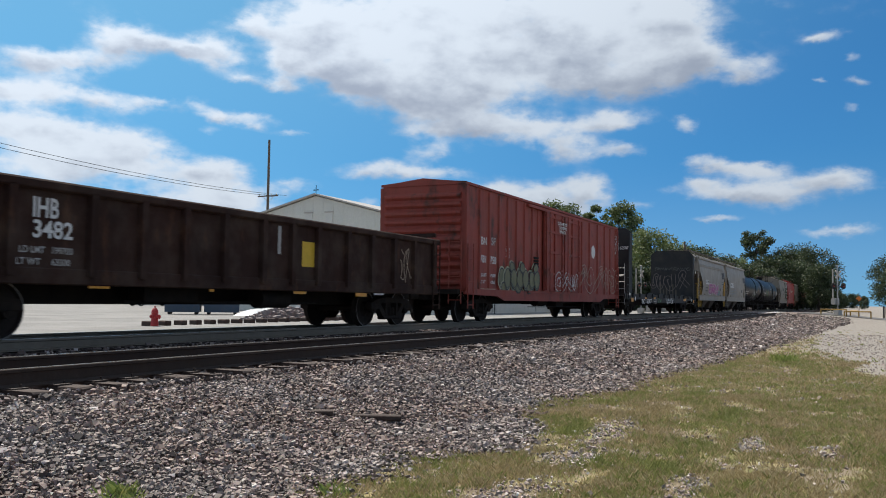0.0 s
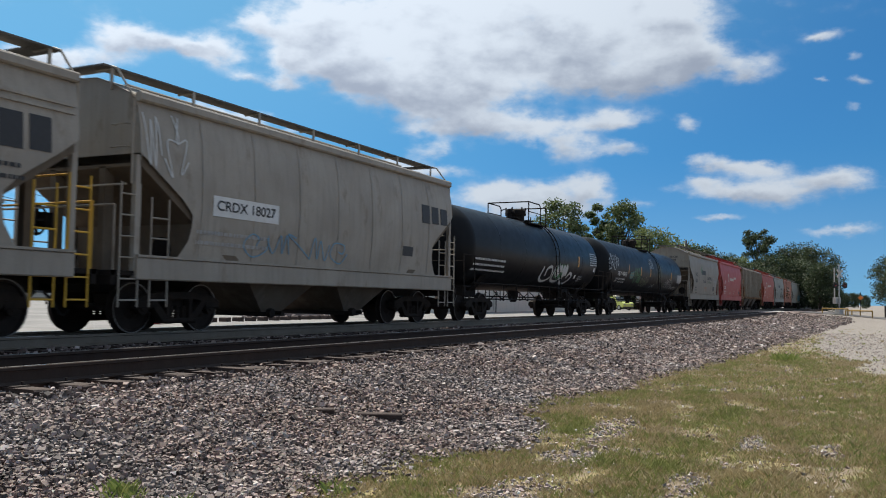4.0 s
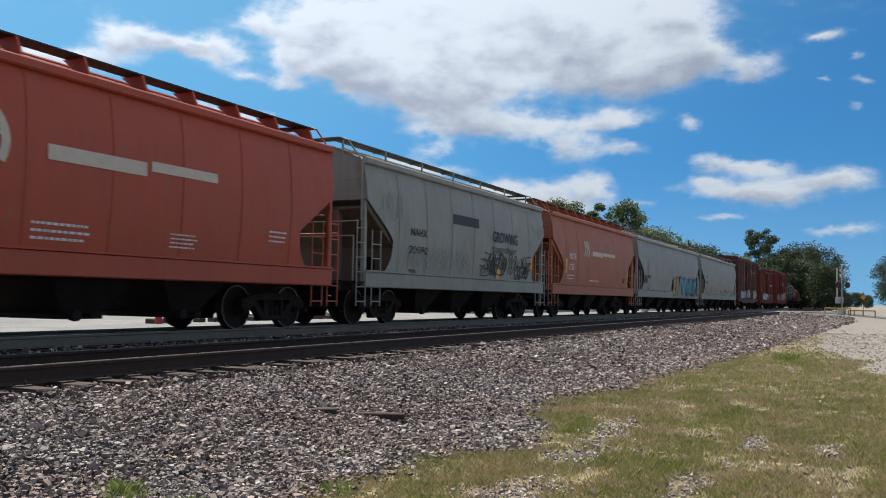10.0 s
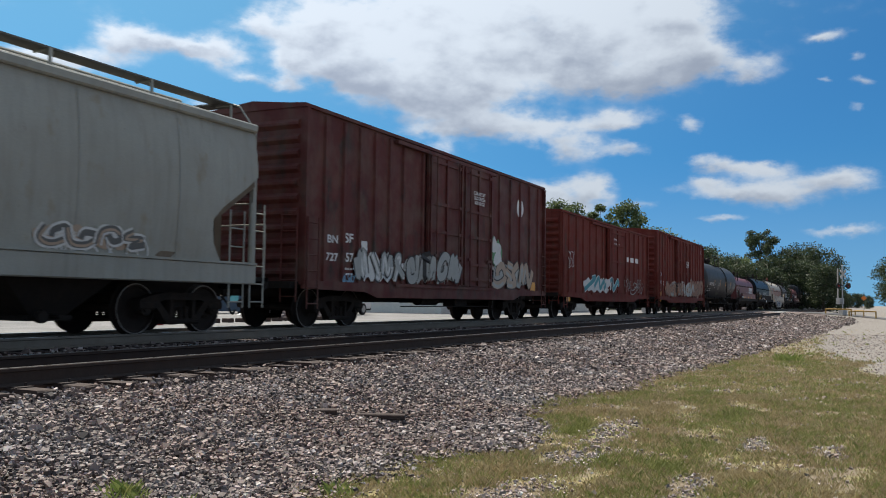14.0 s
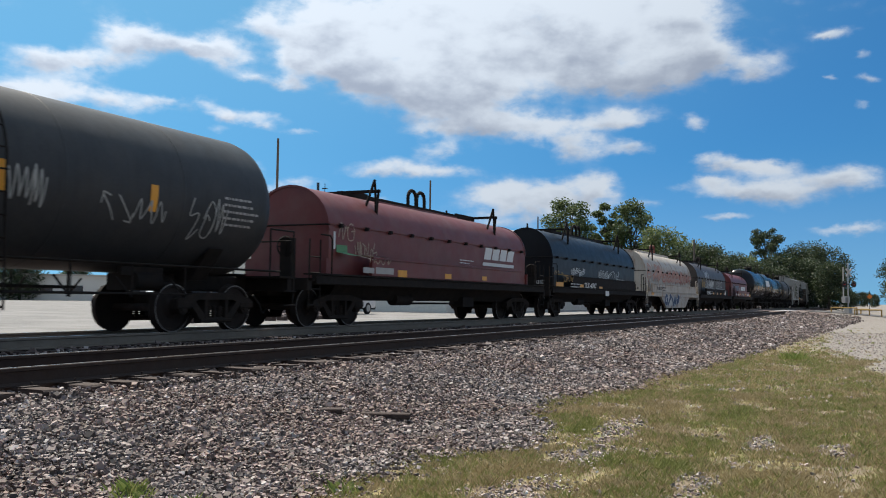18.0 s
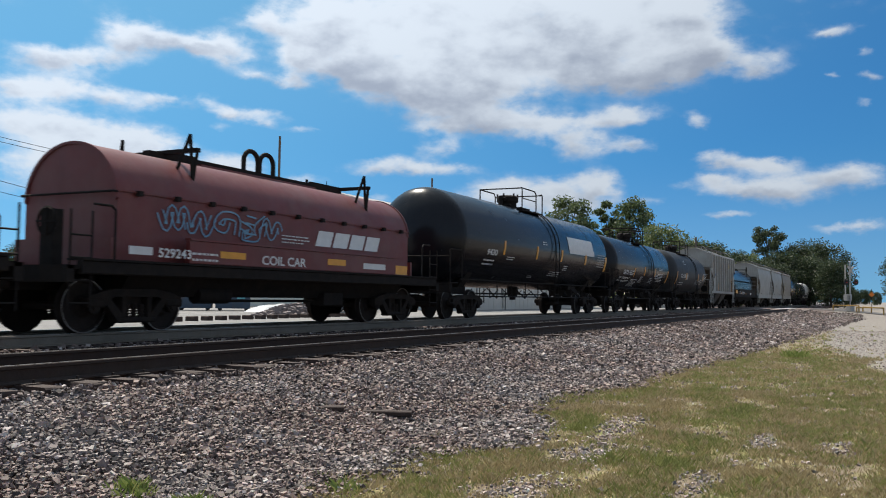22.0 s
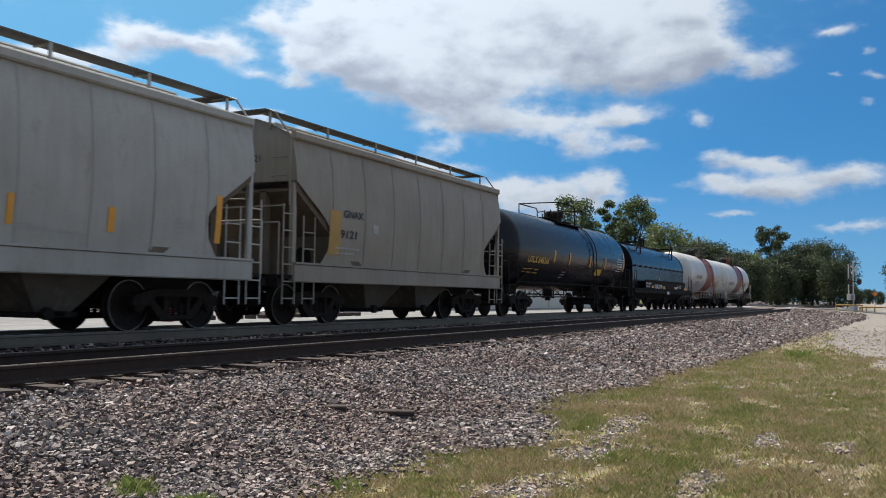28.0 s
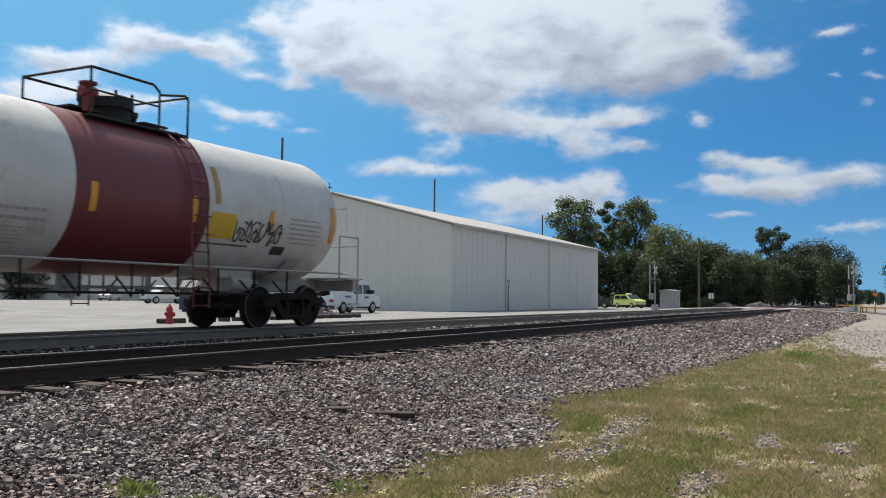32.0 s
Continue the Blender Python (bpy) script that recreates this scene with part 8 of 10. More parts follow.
def metal_shed():
    x0, x1, y0, y1, ze, zr = 59.7, 98.0, 29.6, 52.3, 7.1, 10.0
    shed = thing("metal_building", pose(0, 0, 0), "large cream metal-sided warehouse with a low gabled roof", "warehouse")
    g = Shape().prism([(y0, LOT_Z - 0.3), (y1, LOT_Z - 0.3), (y1, ze), ((y0 + y1) / 2, zr), (y0, ze)], "x", x0, x0 + 0.25)
    part("gable_wall", g, SIDING, shed)
    part("side_wall", Shape().box(x0 + 0.25, x1, y0, y0 + 0.25, LOT_Z - 0.3, ze), SIDING_B, shed)
    part("side_wall", Shape().box(x0 + 0.25, x1, y1 - 0.25, y1, LOT_Z - 0.3, ze), SIDING_B, shed)
    part("gable_wall", Shape().prism([(y0 + 0.25, LOT_Z - 0.3), (y1 - 0.25, LOT_Z - 0.3), (y1 - 0.25, ze), ((y0 + y1) / 2, zr), (y0 + 0.25, ze)], "x", x1 - 0.25, x1), SIDING, shed)
    ym = (y0 + y1) / 2
    for y in (y0 - 0.3, y1 + 0.3):
        part("roof_slope", Shape().prism([(y, ze - 0.02), (ym, zr + 0.06), (ym, zr + 0.2), (y, ze + 0.12)], "x", x0 - 0.25, x1 + 0.25), ROOF, shed)
    # standing seams, downspouts and a drip trim
    rib = Shape().box(-0.015, 0.015, -0.012, 0.0, LOT_Z, ze - 0.15).mesh("panel_seam", SIDING_B, 0)
    for i in range(37):
        part("panel_seam", rib, None, shed).location = (x0 + 0.8 + i, y0 - 0.001, 0)
    for x in (70.5, 81.5):
        part("downspout", Shape().box(x - 0.06, x + 0.06, y0 - 0.13, y0 - 0.03, LOT_Z + 0.1, ze), SIDING_B, shed)
    for y in (39.6, 41.6):
        v = part("gable_vent", Shape().box(x0 - 0.05, x0, y - 0.35, y + 0.35, 7.6, 8.6), SIDING_B, shed)
        part("vent_hood", Shape().box(x0 - 0.09, x0 - 0.05, y - 0.42, y + 0.42, 8.56, 8.66), ROOF, v)
    part("ridge_finial", Shape().cyl((x0, ym, zr), (x0, ym, zr + 0.9), 0.03, 6).box(x0 - 0.03, x0 + 0.03, ym - 0.25, ym + 0.25, zr + 0.45, zr + 0.52), FRAME, shed)
    for i in range(22):
        part("panel_seam", Shape().box(x0 - 0.012, x0, y0 + 0.6 + i, y0 + 0.63 + i, LOT_Z, ze + (zr - ze) * (1 - abs(y0 + 0.6 + i - ym) / (ym - y0)) - 0.15), SIDING, shed)
    part("eave_trim", Shape().box(x0 - 0.25, x1 + 0.25, y0 - 0.34, y0 - 0.302, ze - 0.1, ze + 0.1), ROOF, shed)
    return shed


metal_shed()

# ---- poles, wires, trees ----


def utility_pole(x, y, top, arm=None, base=LOT_Z):
    p = thing("utility_pole", pose(x, y, base), "tall weathered wooden utility pole" + (" with a crossarm" if arm else " behind the warehouse"), "pole", "line of utility poles")
    part("pole_shaft", Shape().cyl((0, 0, -0.4), (0, 0, top - base), 0.17, 10, 0.12), POLE, p)
    if arm:
        part("crossarm", Shape().box(-0.06, 0.06, -1.25, 1.25, arm - base - 0.06, arm - base + 0.06), POLE, p)
        for yy in (-1.1, -0.4, 0.4, 1.1):
            part("insulator", Shape().lathe([(0, 0.03), (0.05, 0.05), (0.1, 0.04), (0.14, 0.06), (0.18, 0.02)], 10, "z", (0, yy, arm - base + 0.06)), GALV, p)
        part("brace", Shape().cyl((0.08, -0.7, arm - base), (0.08, 0, arm - base - 0.7), 0.02, 6).cyl((0.08, 0.7, arm - base), (0.08, 0, arm - base - 0.7), 0.02, 6), GALV, p)
    return p


def wire(a, b, sag, r=0.012):
    a, b = Vector(a), Vector(b)
    pts = [a.lerp(b, i / 16) - Vector((0, 0, sag * (1 - (2 * i / 16 - 1) ** 2))) for i in range(17)]
    return thing("overhead_wire", pose(0, 0, 0), "thin black overhead wire slung between poles", "wire", "overhead wires", shape=Shape().tube(pts, r, 5), material=BLACK_DULL)


for px, top, arm in ((38.6, 18.0, 12.1), (72.9, 18.0, 12.1), (107.5, 18.0, None), (150.6, 16.8, None)):
    utility_pole(px, 56.0, top, arm)
utility_pole(110.1, 20.4, 9.2)
for yy in (-1.1, 0.4):
    wire((2.6, 56 + yy, 12.3), (38.6, 56 + yy, 12.3), 0.5, 0.02)
    wire((38.6, 56 + yy, 12.3), (74.6, 56 + yy, 12.3), 0.5, 0.02)
wire((38.6, 56, 8.8), (59.6, 52.0, 6.5), 0.3, 0.02)
wire((38.6, 56, 9.6), (59.6, 51.0, 6.8), 0.3, 0.02)


def leaf_material(name, a, b, c):
    m = bpy.data.materials.new(name)
    m.use_nodes = True
    n, l = m.node_tree.nodes, m.node_tree.links
    p = n["Principled BSDF"]
    geo = n.new("ShaderNodeNewGeometry")
    ramp = n.new("ShaderNodeValToRGB")
    ramp.color_ramp.elements[0].color, ramp.color_ramp.elements[1].color = (*a, 1), (*c, 1)
    e = ramp.color_ramp.elements.new(0.5)
    e.color = (*b, 1)
    l.new(geo.outputs["Random Per Island"], ramp.inputs[0])
    l.new(ramp.outputs[0], p.inputs["Base Color"])
    p.inputs["Roughness"].default_value = 0.6
    tr = n.new("ShaderNodeBsdfTranslucent")
    l.new(ramp.outputs[0], tr.inputs[0])
    mx = n.new("ShaderNodeMixShader")
    mx.inputs[0].default_value = 0.35
    out = n["Material Output"]
    l.new(p.outputs[0], mx.inputs[1]), l.new(tr.outputs[0], mx.inputs[2]), l.new(mx.outputs[0], out.inputs[0])
    return m


LEAF_A = leaf_material("green_leaves", (0.05, 0.075, 0.03), (0.09, 0.125, 0.046), (0.15, 0.18, 0.072))
LEAF_B = leaf_material("dark_green_leaves", (0.022, 0.038, 0.018), (0.042, 0.062, 0.026), (0.07, 0.09, 0.036))
LEAF_C = leaf_material("yellow_green_leaves", (0.075, 0.105, 0.035), (0.125, 0.16, 0.056), (0.19, 0.22, 0.085))
BARK = surface("grey_brown_bark", (0.10, 0.085, 0.07), (0.06, 0.05, 0.04), rough=0.95, scale=8, bump=0.6)


def leaf_cloud(rnd, blobs, n, size):
    """Many small leaf faces in uneven clumps. blobs: (centre, radii)."""
    s = Shape()
    wts = [b[1][0] * b[1][1] * b[1][2] for b in blobs]
    for _ in range(n):
        (cx, cy, cz), (rx, ry, rz) = rnd.choices(blobs, wts)[0]
        d = Vector((rnd.gauss(0, 0.52), rnd.gauss(0, 0.52), rnd.gauss(0, 0.52)))
        if d.length > 1.25:
            d *= 1.25 / d.length * rnd.uniform(0.7, 1.0)
        p = Vector((cx + d.x * rx, cy + d.y * ry, cz + d.z * rz))
        a = Vector((rnd.gauss(0, 1), rnd.gauss(0, 1), rnd.gauss(0, 0.7))).normalized() * size * rnd.uniform(0.6, 1.4)
        b = a.cross(Vector((rnd.gauss(0, 1), rnd.gauss(0, 1), rnd.gauss(0, 1)))).normalized() * size * rnd.uniform(0.4, 0.8)
        s.add([p - a, p + b * 0.8, p + a, p - b * 0.9 + a * 0.3], [(0, 1, 2, 3)])
    return s


def make_tree(seed, height, spread, leaf, label, trunk=0.32, crown0=0.28, n=2600, clumps=16, airy=0.0):
    """A tree at the origin: tapered trunk, limbs, crown of leaf clumps with gaps."""
    rnd = random.Random(seed)
    t = thing("tree", pose(0, 0, -50), label, "tree", "trees beyond the crossing")
    s = Shape()
    top = Vector((rnd.uniform(-0.4, 0.4), rnd.uniform(-0.4, 0.4), height * 0.72))
    s.cyl((0, 0, -0.4), top * 0.5, trunk, 9, trunk * 0.7).cyl(top * 0.5, top, trunk * 0.7, 8, trunk * 0.25)
    blobs = []
    clumps = int(clumps * 1.5)
    for i in range(clumps):
        f = crown0 + (0.97 - crown0) * (i + rnd.random()) / clumps
        w = spread * (0.35 + 0.75 * math.sin(math.pi * min(1, (f - crown0) / (1 - crown0) * 0.8 + 0.15))) * rnd.uniform(0.55, 1.05)
        a = i * 2.4 + rnd.uniform(-0.5, 0.5)
        c = Vector((math.cos(a) * w * 0.7, math.sin(a) * w * 0.7, height * f * 0.96))
        r = spread * rnd.uniform(0.2, 0.44) * (1 - airy * 0.3)
        blobs.append((tuple(c), (r, r, r * rnd.uniform(0.6, 0.85))))
        st = top * rnd.uniform(0.35, 0.9)
        mid = st.lerp(c, 0.5) + Vector((0, 0, 0.3))
        s.cyl(st, mid, trunk * 0.28, 6, trunk * 0.18).cyl(mid, c, trunk * 0.18, 5, 0.02)
    part("trunk", s, BARK, t)
    part("crown", leaf_cloud(rnd, blobs, int(n * 2.6), 0.24), leaf, t, smooth=0)
    return t


def bearing(az, depth_along):
    """A spot in the yard: azimuth from the track's line, metres from the camera's stand."""
    a = radians(az)
    return depth_along * math.cos(a), depth_along * math.sin(a)


TREES = [
    make_tree(1, 17.5, 4.6, LEAF_A, "tall broad green tree with gaps in its crown", 0.4, 0.3, 3200, 26, 0.4),
    make_tree(2, 17.0, 3.0, LEAF_A, "slender green tree with bare upper branches", 0.3, 0.35, 1700, 13, 0.8),
    make_tree(3, 13.5, 5.0, LEAF_C, "yellow-green rounded tree with drooping clumps", 0.35, 0.12, 3600, 26, 0.1),
    make_tree(4, 11.5, 5.2, LEAF_B, "dark green dense tree down to the ground", 0.35, 0.1, 3600, 26, 0.0),
    make_tree(5, 19.0, 4.2, LEAF_B, "tall dark tree with an open ragged crown", 0.45, 0.5, 2200, 13, 0.5),
    make_tree(6, 15.0, 6.2, LEAF_B, "broad dark green tree with a heavy crown", 0.45, 0.25, 3600, 26, 0.2),
]
# variant, azimuth, distance, scale
TREES_NEAR = [
    (0, 18.3, 138, 1.0), (1, 16.1, 142, 1.02), (0, 14.3, 140, 0.98), (2, 12.6, 132, 0.9), (3, 17.2, 128, 0.72), (3, 14.9, 127, 0.7),
    (2, 10.9, 140, 0.80), (3, 11.8, 126, 0.72), (2, 9.6, 150, 0.76), (3, 9.7, 133, 0.8), (3, 8.2, 150, 0.78), (2, 7.4, 165, 0.70), (3, 6.7, 150, 0.66),
]
TREES_FAR = [
    (4, 6.25, 205, 0.98), (3, 5.4, 170, 0.85), (5, 4.4, 205, 0.92), (5, 2.9, 200, 0.90), (3, 3.9, 170, 0.75), (3, 2.7, 165, 0.7), (5, 3.6, 215, 0.86), (3, 1.7, 240, 0.42),
    (3, 8.9, 128, 0.62), (3, 7.6, 136, 0.6), (3, 13.6, 124, 0.55), (3, 5.7, 140, 0.55), (3, 19.8, 140, 0.9), (2, 20.5, 150, 0.8),
    (3, 0.9, 420, 0.55), (3, 0.2, 430, 0.5), (5, 0.6, 520, 0.5), (5, -1.25, 150, 0.62), (3, -2.6, 140, 0.8), (3, 1.4, 380, 0.5),
    (0, 43.2, 128, 0.56), (3, 42.6, 118, 0.36), (3, 52.5, 150, 0.7), (3, 49.5, 170, 0.6),
]
used = set()
rnd_t = random.Random(5)
for k, az, dist, sc in TREES_NEAR + TREES_FAR:
    px, py = bearing(az, dist)
    gz = ground_z(px, py)
    m = pose(px, py, gz, 0, 0, rnd_t.uniform(0, 360)) @ Matrix.Diagonal((sc, sc, sc, 1))
    if k not in used:
        used.add(k)
        TREES[k].matrix_basis = m
    else:
        c = copy_thing(TREES[k], pose(px, py, gz, 0, 0, rnd_t.uniform(0, 360)))
        c.scale = (sc, sc, sc)

# bushes and tall weeds along the foot of the trees
rb = random.Random(9)
blobs = []
for i in range(90):
    px, py = bearing(rb.uniform(1.2, 19.5), rb.uniform(124, 150))
    r = rb.uniform(0.8, 2.2)
    if py > 8 + 10 and not (55 < px < 105 and py < 56):
        blobs.append(((px, py, LOT_Z + r * 0.45), (r, r, r * 0.7)))
tagged(new("undergrowth", leaf_cloud(rb, blobs, 9000, 0.3).mesh("undergrowth", LEAF_A, 0)), "dark green bushes along the foot of the trees", "bushes", kind="stuff")

# ---- vehicles, bins and clutter in the yard ----
GLASS = surface("dark_window_glass", (0.02, 0.025, 0.03), rough=0.08, scale=3, bump=0.0, spec=0.8)
TYRE = surface("tyre_rubber", (0.02, 0.02, 0.02), rough=0.85, scale=8, bump=0.2)
RED_PAINT = surface("red_hydrant_paint", (0.42, 0.025, 0.025), (0.3, 0.03, 0.03), rough=0.5, scale=8, bump=0.1)
LIME = surface("lime_green_car_paint", (0.60, 0.66, 0.20), rough=0.3, scale=3, bump=0.0, mix=0.15)
WHITE_CAR = surface("white_vehicle_paint", (0.68, 0.68, 0.67), rough=0.3, scale=3, bump=0.0, mix=0.15)
DARK_CAR = surface("dark_vehicle_paint", (0.03, 0.032, 0.036), rough=0.3, scale=3, bump=0.0)
BLUE_BIN = surface("dark_blue_bin_paint", (0.03, 0.06, 0.10), (0.05, 0.07, 0.09), rough=0.6, scale=3, bump=0.1, stain=(0.08, 0.05, 0.035), stain_amt=0.2)
LID_GREY = plain("worn_grey_lid_plastic", (0.22, 0.22, 0.23), 0.5)
TEAL = plain("teal_sticker", (0.12, 0.42, 0.45), 0.5)
DARK_WALL = surface("dark_grey_metal_siding", (0.10, 0.11, 0.125), (0.08, 0.09, 0.10), rough=0.55, scale=0.7, bump=0.03)
LAMP_RED = plain("red_lens", (0.35, 0.02, 0.02), 0.25)
ORANGE = plain("orange_sign_paint", (0.75, 0.2, 0.02), 0.5)


def vehicle(name, m, label, category, prof, half_w, paint, wins, wheels, r, extra=()):
    """Side outline drawn across the width, dark side windows, wheels with rims, lamps."""
    v = thing(name, m, label, category)
    body = Shape()
    # rounded by stepping in towards the flanks
    for inset, y0, y1 in ((0.0, -half_w + 0.06, half_w - 0.06),):
        body.prism(prof, "y", y0, y1)
    zmid = sum(p[1] for p in prof) / len(prof)
    body.prism([(x * 0.985, zmid + (z - zmid) * 0.93) for x, z in prof], "y", -half_w, half_w)
    part("body", body, paint, v)
    for w in wins:
        for y in (-half_w - 0.005, half_w + 0.005):
            part("window", Shape().prism(w, "y", y - 0.01, y + 0.01), GLASS, v)
    for x in wheels:
        for y in (-half_w + 0.08, half_w - 0.08):
            t = part("tyre", Shape().lathe([(-0.1, r * 0.6), (-0.11, r * 0.9), (-0.08, r), (0.08, r), (0.11, r * 0.9), (0.1, r * 0.6)], 20, "y", (x, y, r)), TYRE, v)
            part("rim", Shape().lathe([(-0.105, 0.0), (-0.105, r * 0.62), (0.105, r * 0.62), (0.105, 0)], 14, "y", (x, y, r)), GALV, t)
    xs = [p[0] for p in prof]
    for x in (min(xs) - 0.01, max(xs) + 0.01):
        for y in (-half_w + 0.25, half_w - 0.25):
            part("lamp", Shape().box(x - 0.03, x + 0.03, y - 0.14, y + 0.14, r + 0.32, r + 0.5), LAMP_RED if x < 0 else GALV, v)
        part("bumper", Shape().box(x - 0.05, x + 0.05, -half_w + 0.05, half_w - 0.05, r * 0.75, r + 0.12, 0.03), DARK_CAR, v)
    for nm, sh, mt in extra:
        part(nm, sh, mt, v)
    return v


SUV = [(-2.0, 0.35), (-2.03, 0.95), (-1.95, 1.1), (-1.85, 1.58), (-1.7, 1.66), (0.35, 1.66), (0.95, 1.12), (1.85, 1.0), (2.03, 0.85), (2.03, 0.35)]
vehicle("suv", pose(108.2, 28.6, LOT_Z, 0, 0, -122), "bright lime-green boxy small SUV on the far road", "car", SUV, 0.88, LIME,
        [[(-1.75, 1.12), (-1.68, 1.52), (-0.75, 1.54), (-0.75, 1.12)], [(-0.65, 1.12), (-0.65, 1.54), (0.3, 1.54), (0.7, 1.12)]], (-1.28, 1.28), 0.33,
        [("windscreen", Shape().prism([(0.42, 1.62), (0.96, 1.14), (0.98, 1.16), (0.44, 1.65)], "y", -0.75, 0.75), GLASS), ("roof_sign", Shape().box(-0.35, 0.15, -0.3, 0.3, 1.66, 1.84, 0.05), WHITE_CAR)])
vehicle("parked_car", pose(104.2, 31.9, LOT_Z, 0, 0, -80), "dark parked car beside the end of the warehouse", "car", SUV, 0.88, DARK_CAR,
        [[(-1.75, 1.12), (-1.68, 1.52), (-0.75, 1.54), (-0.75, 1.12)], [(-0.65, 1.12), (-0.65, 1.54), (0.3, 1.54), (0.7, 1.12)]], (-1.28, 1.28), 0.33)
VAN = [(-2.7, 0.4), (-2.72, 1.9), (-2.6, 2.08), (1.1, 2.08), (1.3, 2.0), (1.85, 1.22), (2.6, 1.05), (2.72, 0.9), (2.72, 0.4)]
vehicle("work_van", pose(47.6, 31.2, LOT_Z, 0, 0, 0), "white work van with a roof ladder rack parked by the warehouse", "van", VAN, 0.98, WHITE_CAR,
        [[(0.55, 1.25), (0.55, 1.82), (1.2, 1.82), (1.6, 1.25)], [(-0.6, 1.25), (-0.6, 1.8), (0.4, 1.8), (0.4, 1.25)]], (-1.75, 1.75), 0.38,
        [("windscreen", Shape().prism([(1.32, 1.97), (1.86, 1.24), (1.89, 1.26), (1.36, 1.99)], "y", -0.85, 0.85), GLASS),
         ("roof_rack", Shape().box(-2.2, 0.8, -0.8, -0.75, 2.16, 2.2).box(-2.2, 0.8, 0.75, 0.8, 2.16, 2.2).box(-2.0, -1.95, -0.8, 0.8, 2.08, 2.2).box(0.3, 0.35, -0.8, 0.8, 2.08, 2.2), DARK_CAR),
         ("wing_mirror", Shape().box(1.35, 1.5, -1.25, -0.98, 1.25, 1.5, 0.03), DARK_CAR), ("stencil_bars", Shape().box(-1.6, -0.9, -0.995, -0.985, 1.0, 1.12).box(0.7, 1.2, -0.995, -0.985, 0.95, 1.08), LETTER_B)])
TRUCKP = [(-2.9, 0.55), (-2.9, 1.15), (-0.6, 1.15), (-0.6, 2.0), (-0.45, 2.1), (0.9, 2.1), (1.5, 1.35), (2.8, 1.25), (2.9, 1.0), (2.9, 0.55)]
vehicle("utility_truck", pose(75.4, 74.0, LOT_Z, 0, 0, 165), "white utility truck parked in the far yard", "truck", TRUCKP, 1.0, WHITE_CAR,
        [[(0.1, 1.35), (0.1, 1.9), (0.85, 1.9), (1.25, 1.35)], [(-0.5, 1.35), (-0.5, 1.9), (0.0, 1.9), (0.0, 1.35)]], (-1.9, 1.9), 0.42,
        [("tool_box", Shape().box(-2.85, -0.8, -0.98, -0.6, 1.15, 1.9).box(-2.85, -0.8, 0.6, 0.98, 1.15, 1.9), WHITE_CAR)])
CARP = [(-2.2, 0.3), (-2.2, 0.85), (-1.7, 0.95), (-1.1, 1.4), (0.4, 1.42), (1.1, 0.95), (2.1, 0.82), (2.2, 0.6), (2.2, 0.3)]
for cx, cy, rz in ((97, 107, 20), (64, 92, 150)):
    vehicle("parked_car", pose(cx, cy, LOT_Z, 0, 0, rz), "pale parked saloon car in the far yard", "car", CARP, 0.85, WHITE_CAR, [[(-1.0, 0.98), (-0.8, 1.32), (-0.3, 1.34), (-0.3, 0.98)], [(-0.2, 0.98), (-0.2, 1.34), (0.35, 1.34), (0.8, 0.98)]], (-1.35, 1.35), 0.31)


def dumpster(x, y, rz, sticker):
    d = thing("dumpster", pose(x, y, LOT_Z, 0, 0, rz), "dark blue steel dumpster with a teal sticker and sloped lid", "dumpster", "bins in the yard")
    part("bin_body", Shape().prism([(-0.85, 0.15), (0.85, 0.15), (0.85, 1.9), (-0.85, 1.4)], "x", -1.05, 1.05), BLUE_BIN, d)
    part("lid", Shape().prism([(-0.92, 1.41), (0.9, 1.92), (0.9, 1.98), (-0.92, 1.47)], "x", -1.08, 0.0), BLACK_DULL, d)
    part("lid", Shape().prism([(-0.92, 1.41), (0.9, 1.92), (0.9, 1.98), (-0.92, 1.47)], "x", 0.02, 1.08), BLACK_DULL, d)
    for x in (-1.1, 1.1):
        part("lift_pocket", Shape().box(x - 0.08, x + 0.08, -0.6, 0.6, 0.95, 1.15), BLUE_BIN, d)
    for i in range(8):
        for x in (-0.95, 0.13):
            part("lid_rib", Shape().prism([(-0.9, 1.47), (0.88, 1.98), (0.88, 2.01), (-0.9, 1.5)], "x", x + 0.11 * i, x + 0.11 * i + 0.04), LID_GREY, d)
    for x in (-0.8, 0.8):
        for yy in (-0.6, 0.6):
            part("caster", Shape().cyl((x, yy - 0.04, 0.09), (x, yy + 0.04, 0.09), 0.09, 10), BLACK_DULL, d)
    part("sticker", Shape().box(sticker - 0.25, sticker + 0.25, -0.87, -0.855, 0.75, 1.15), TEAL, d)


dumpster(42.0, 38.6, -52, 0.3)
dumpster(43.4, 36.7, -52, 0.5)


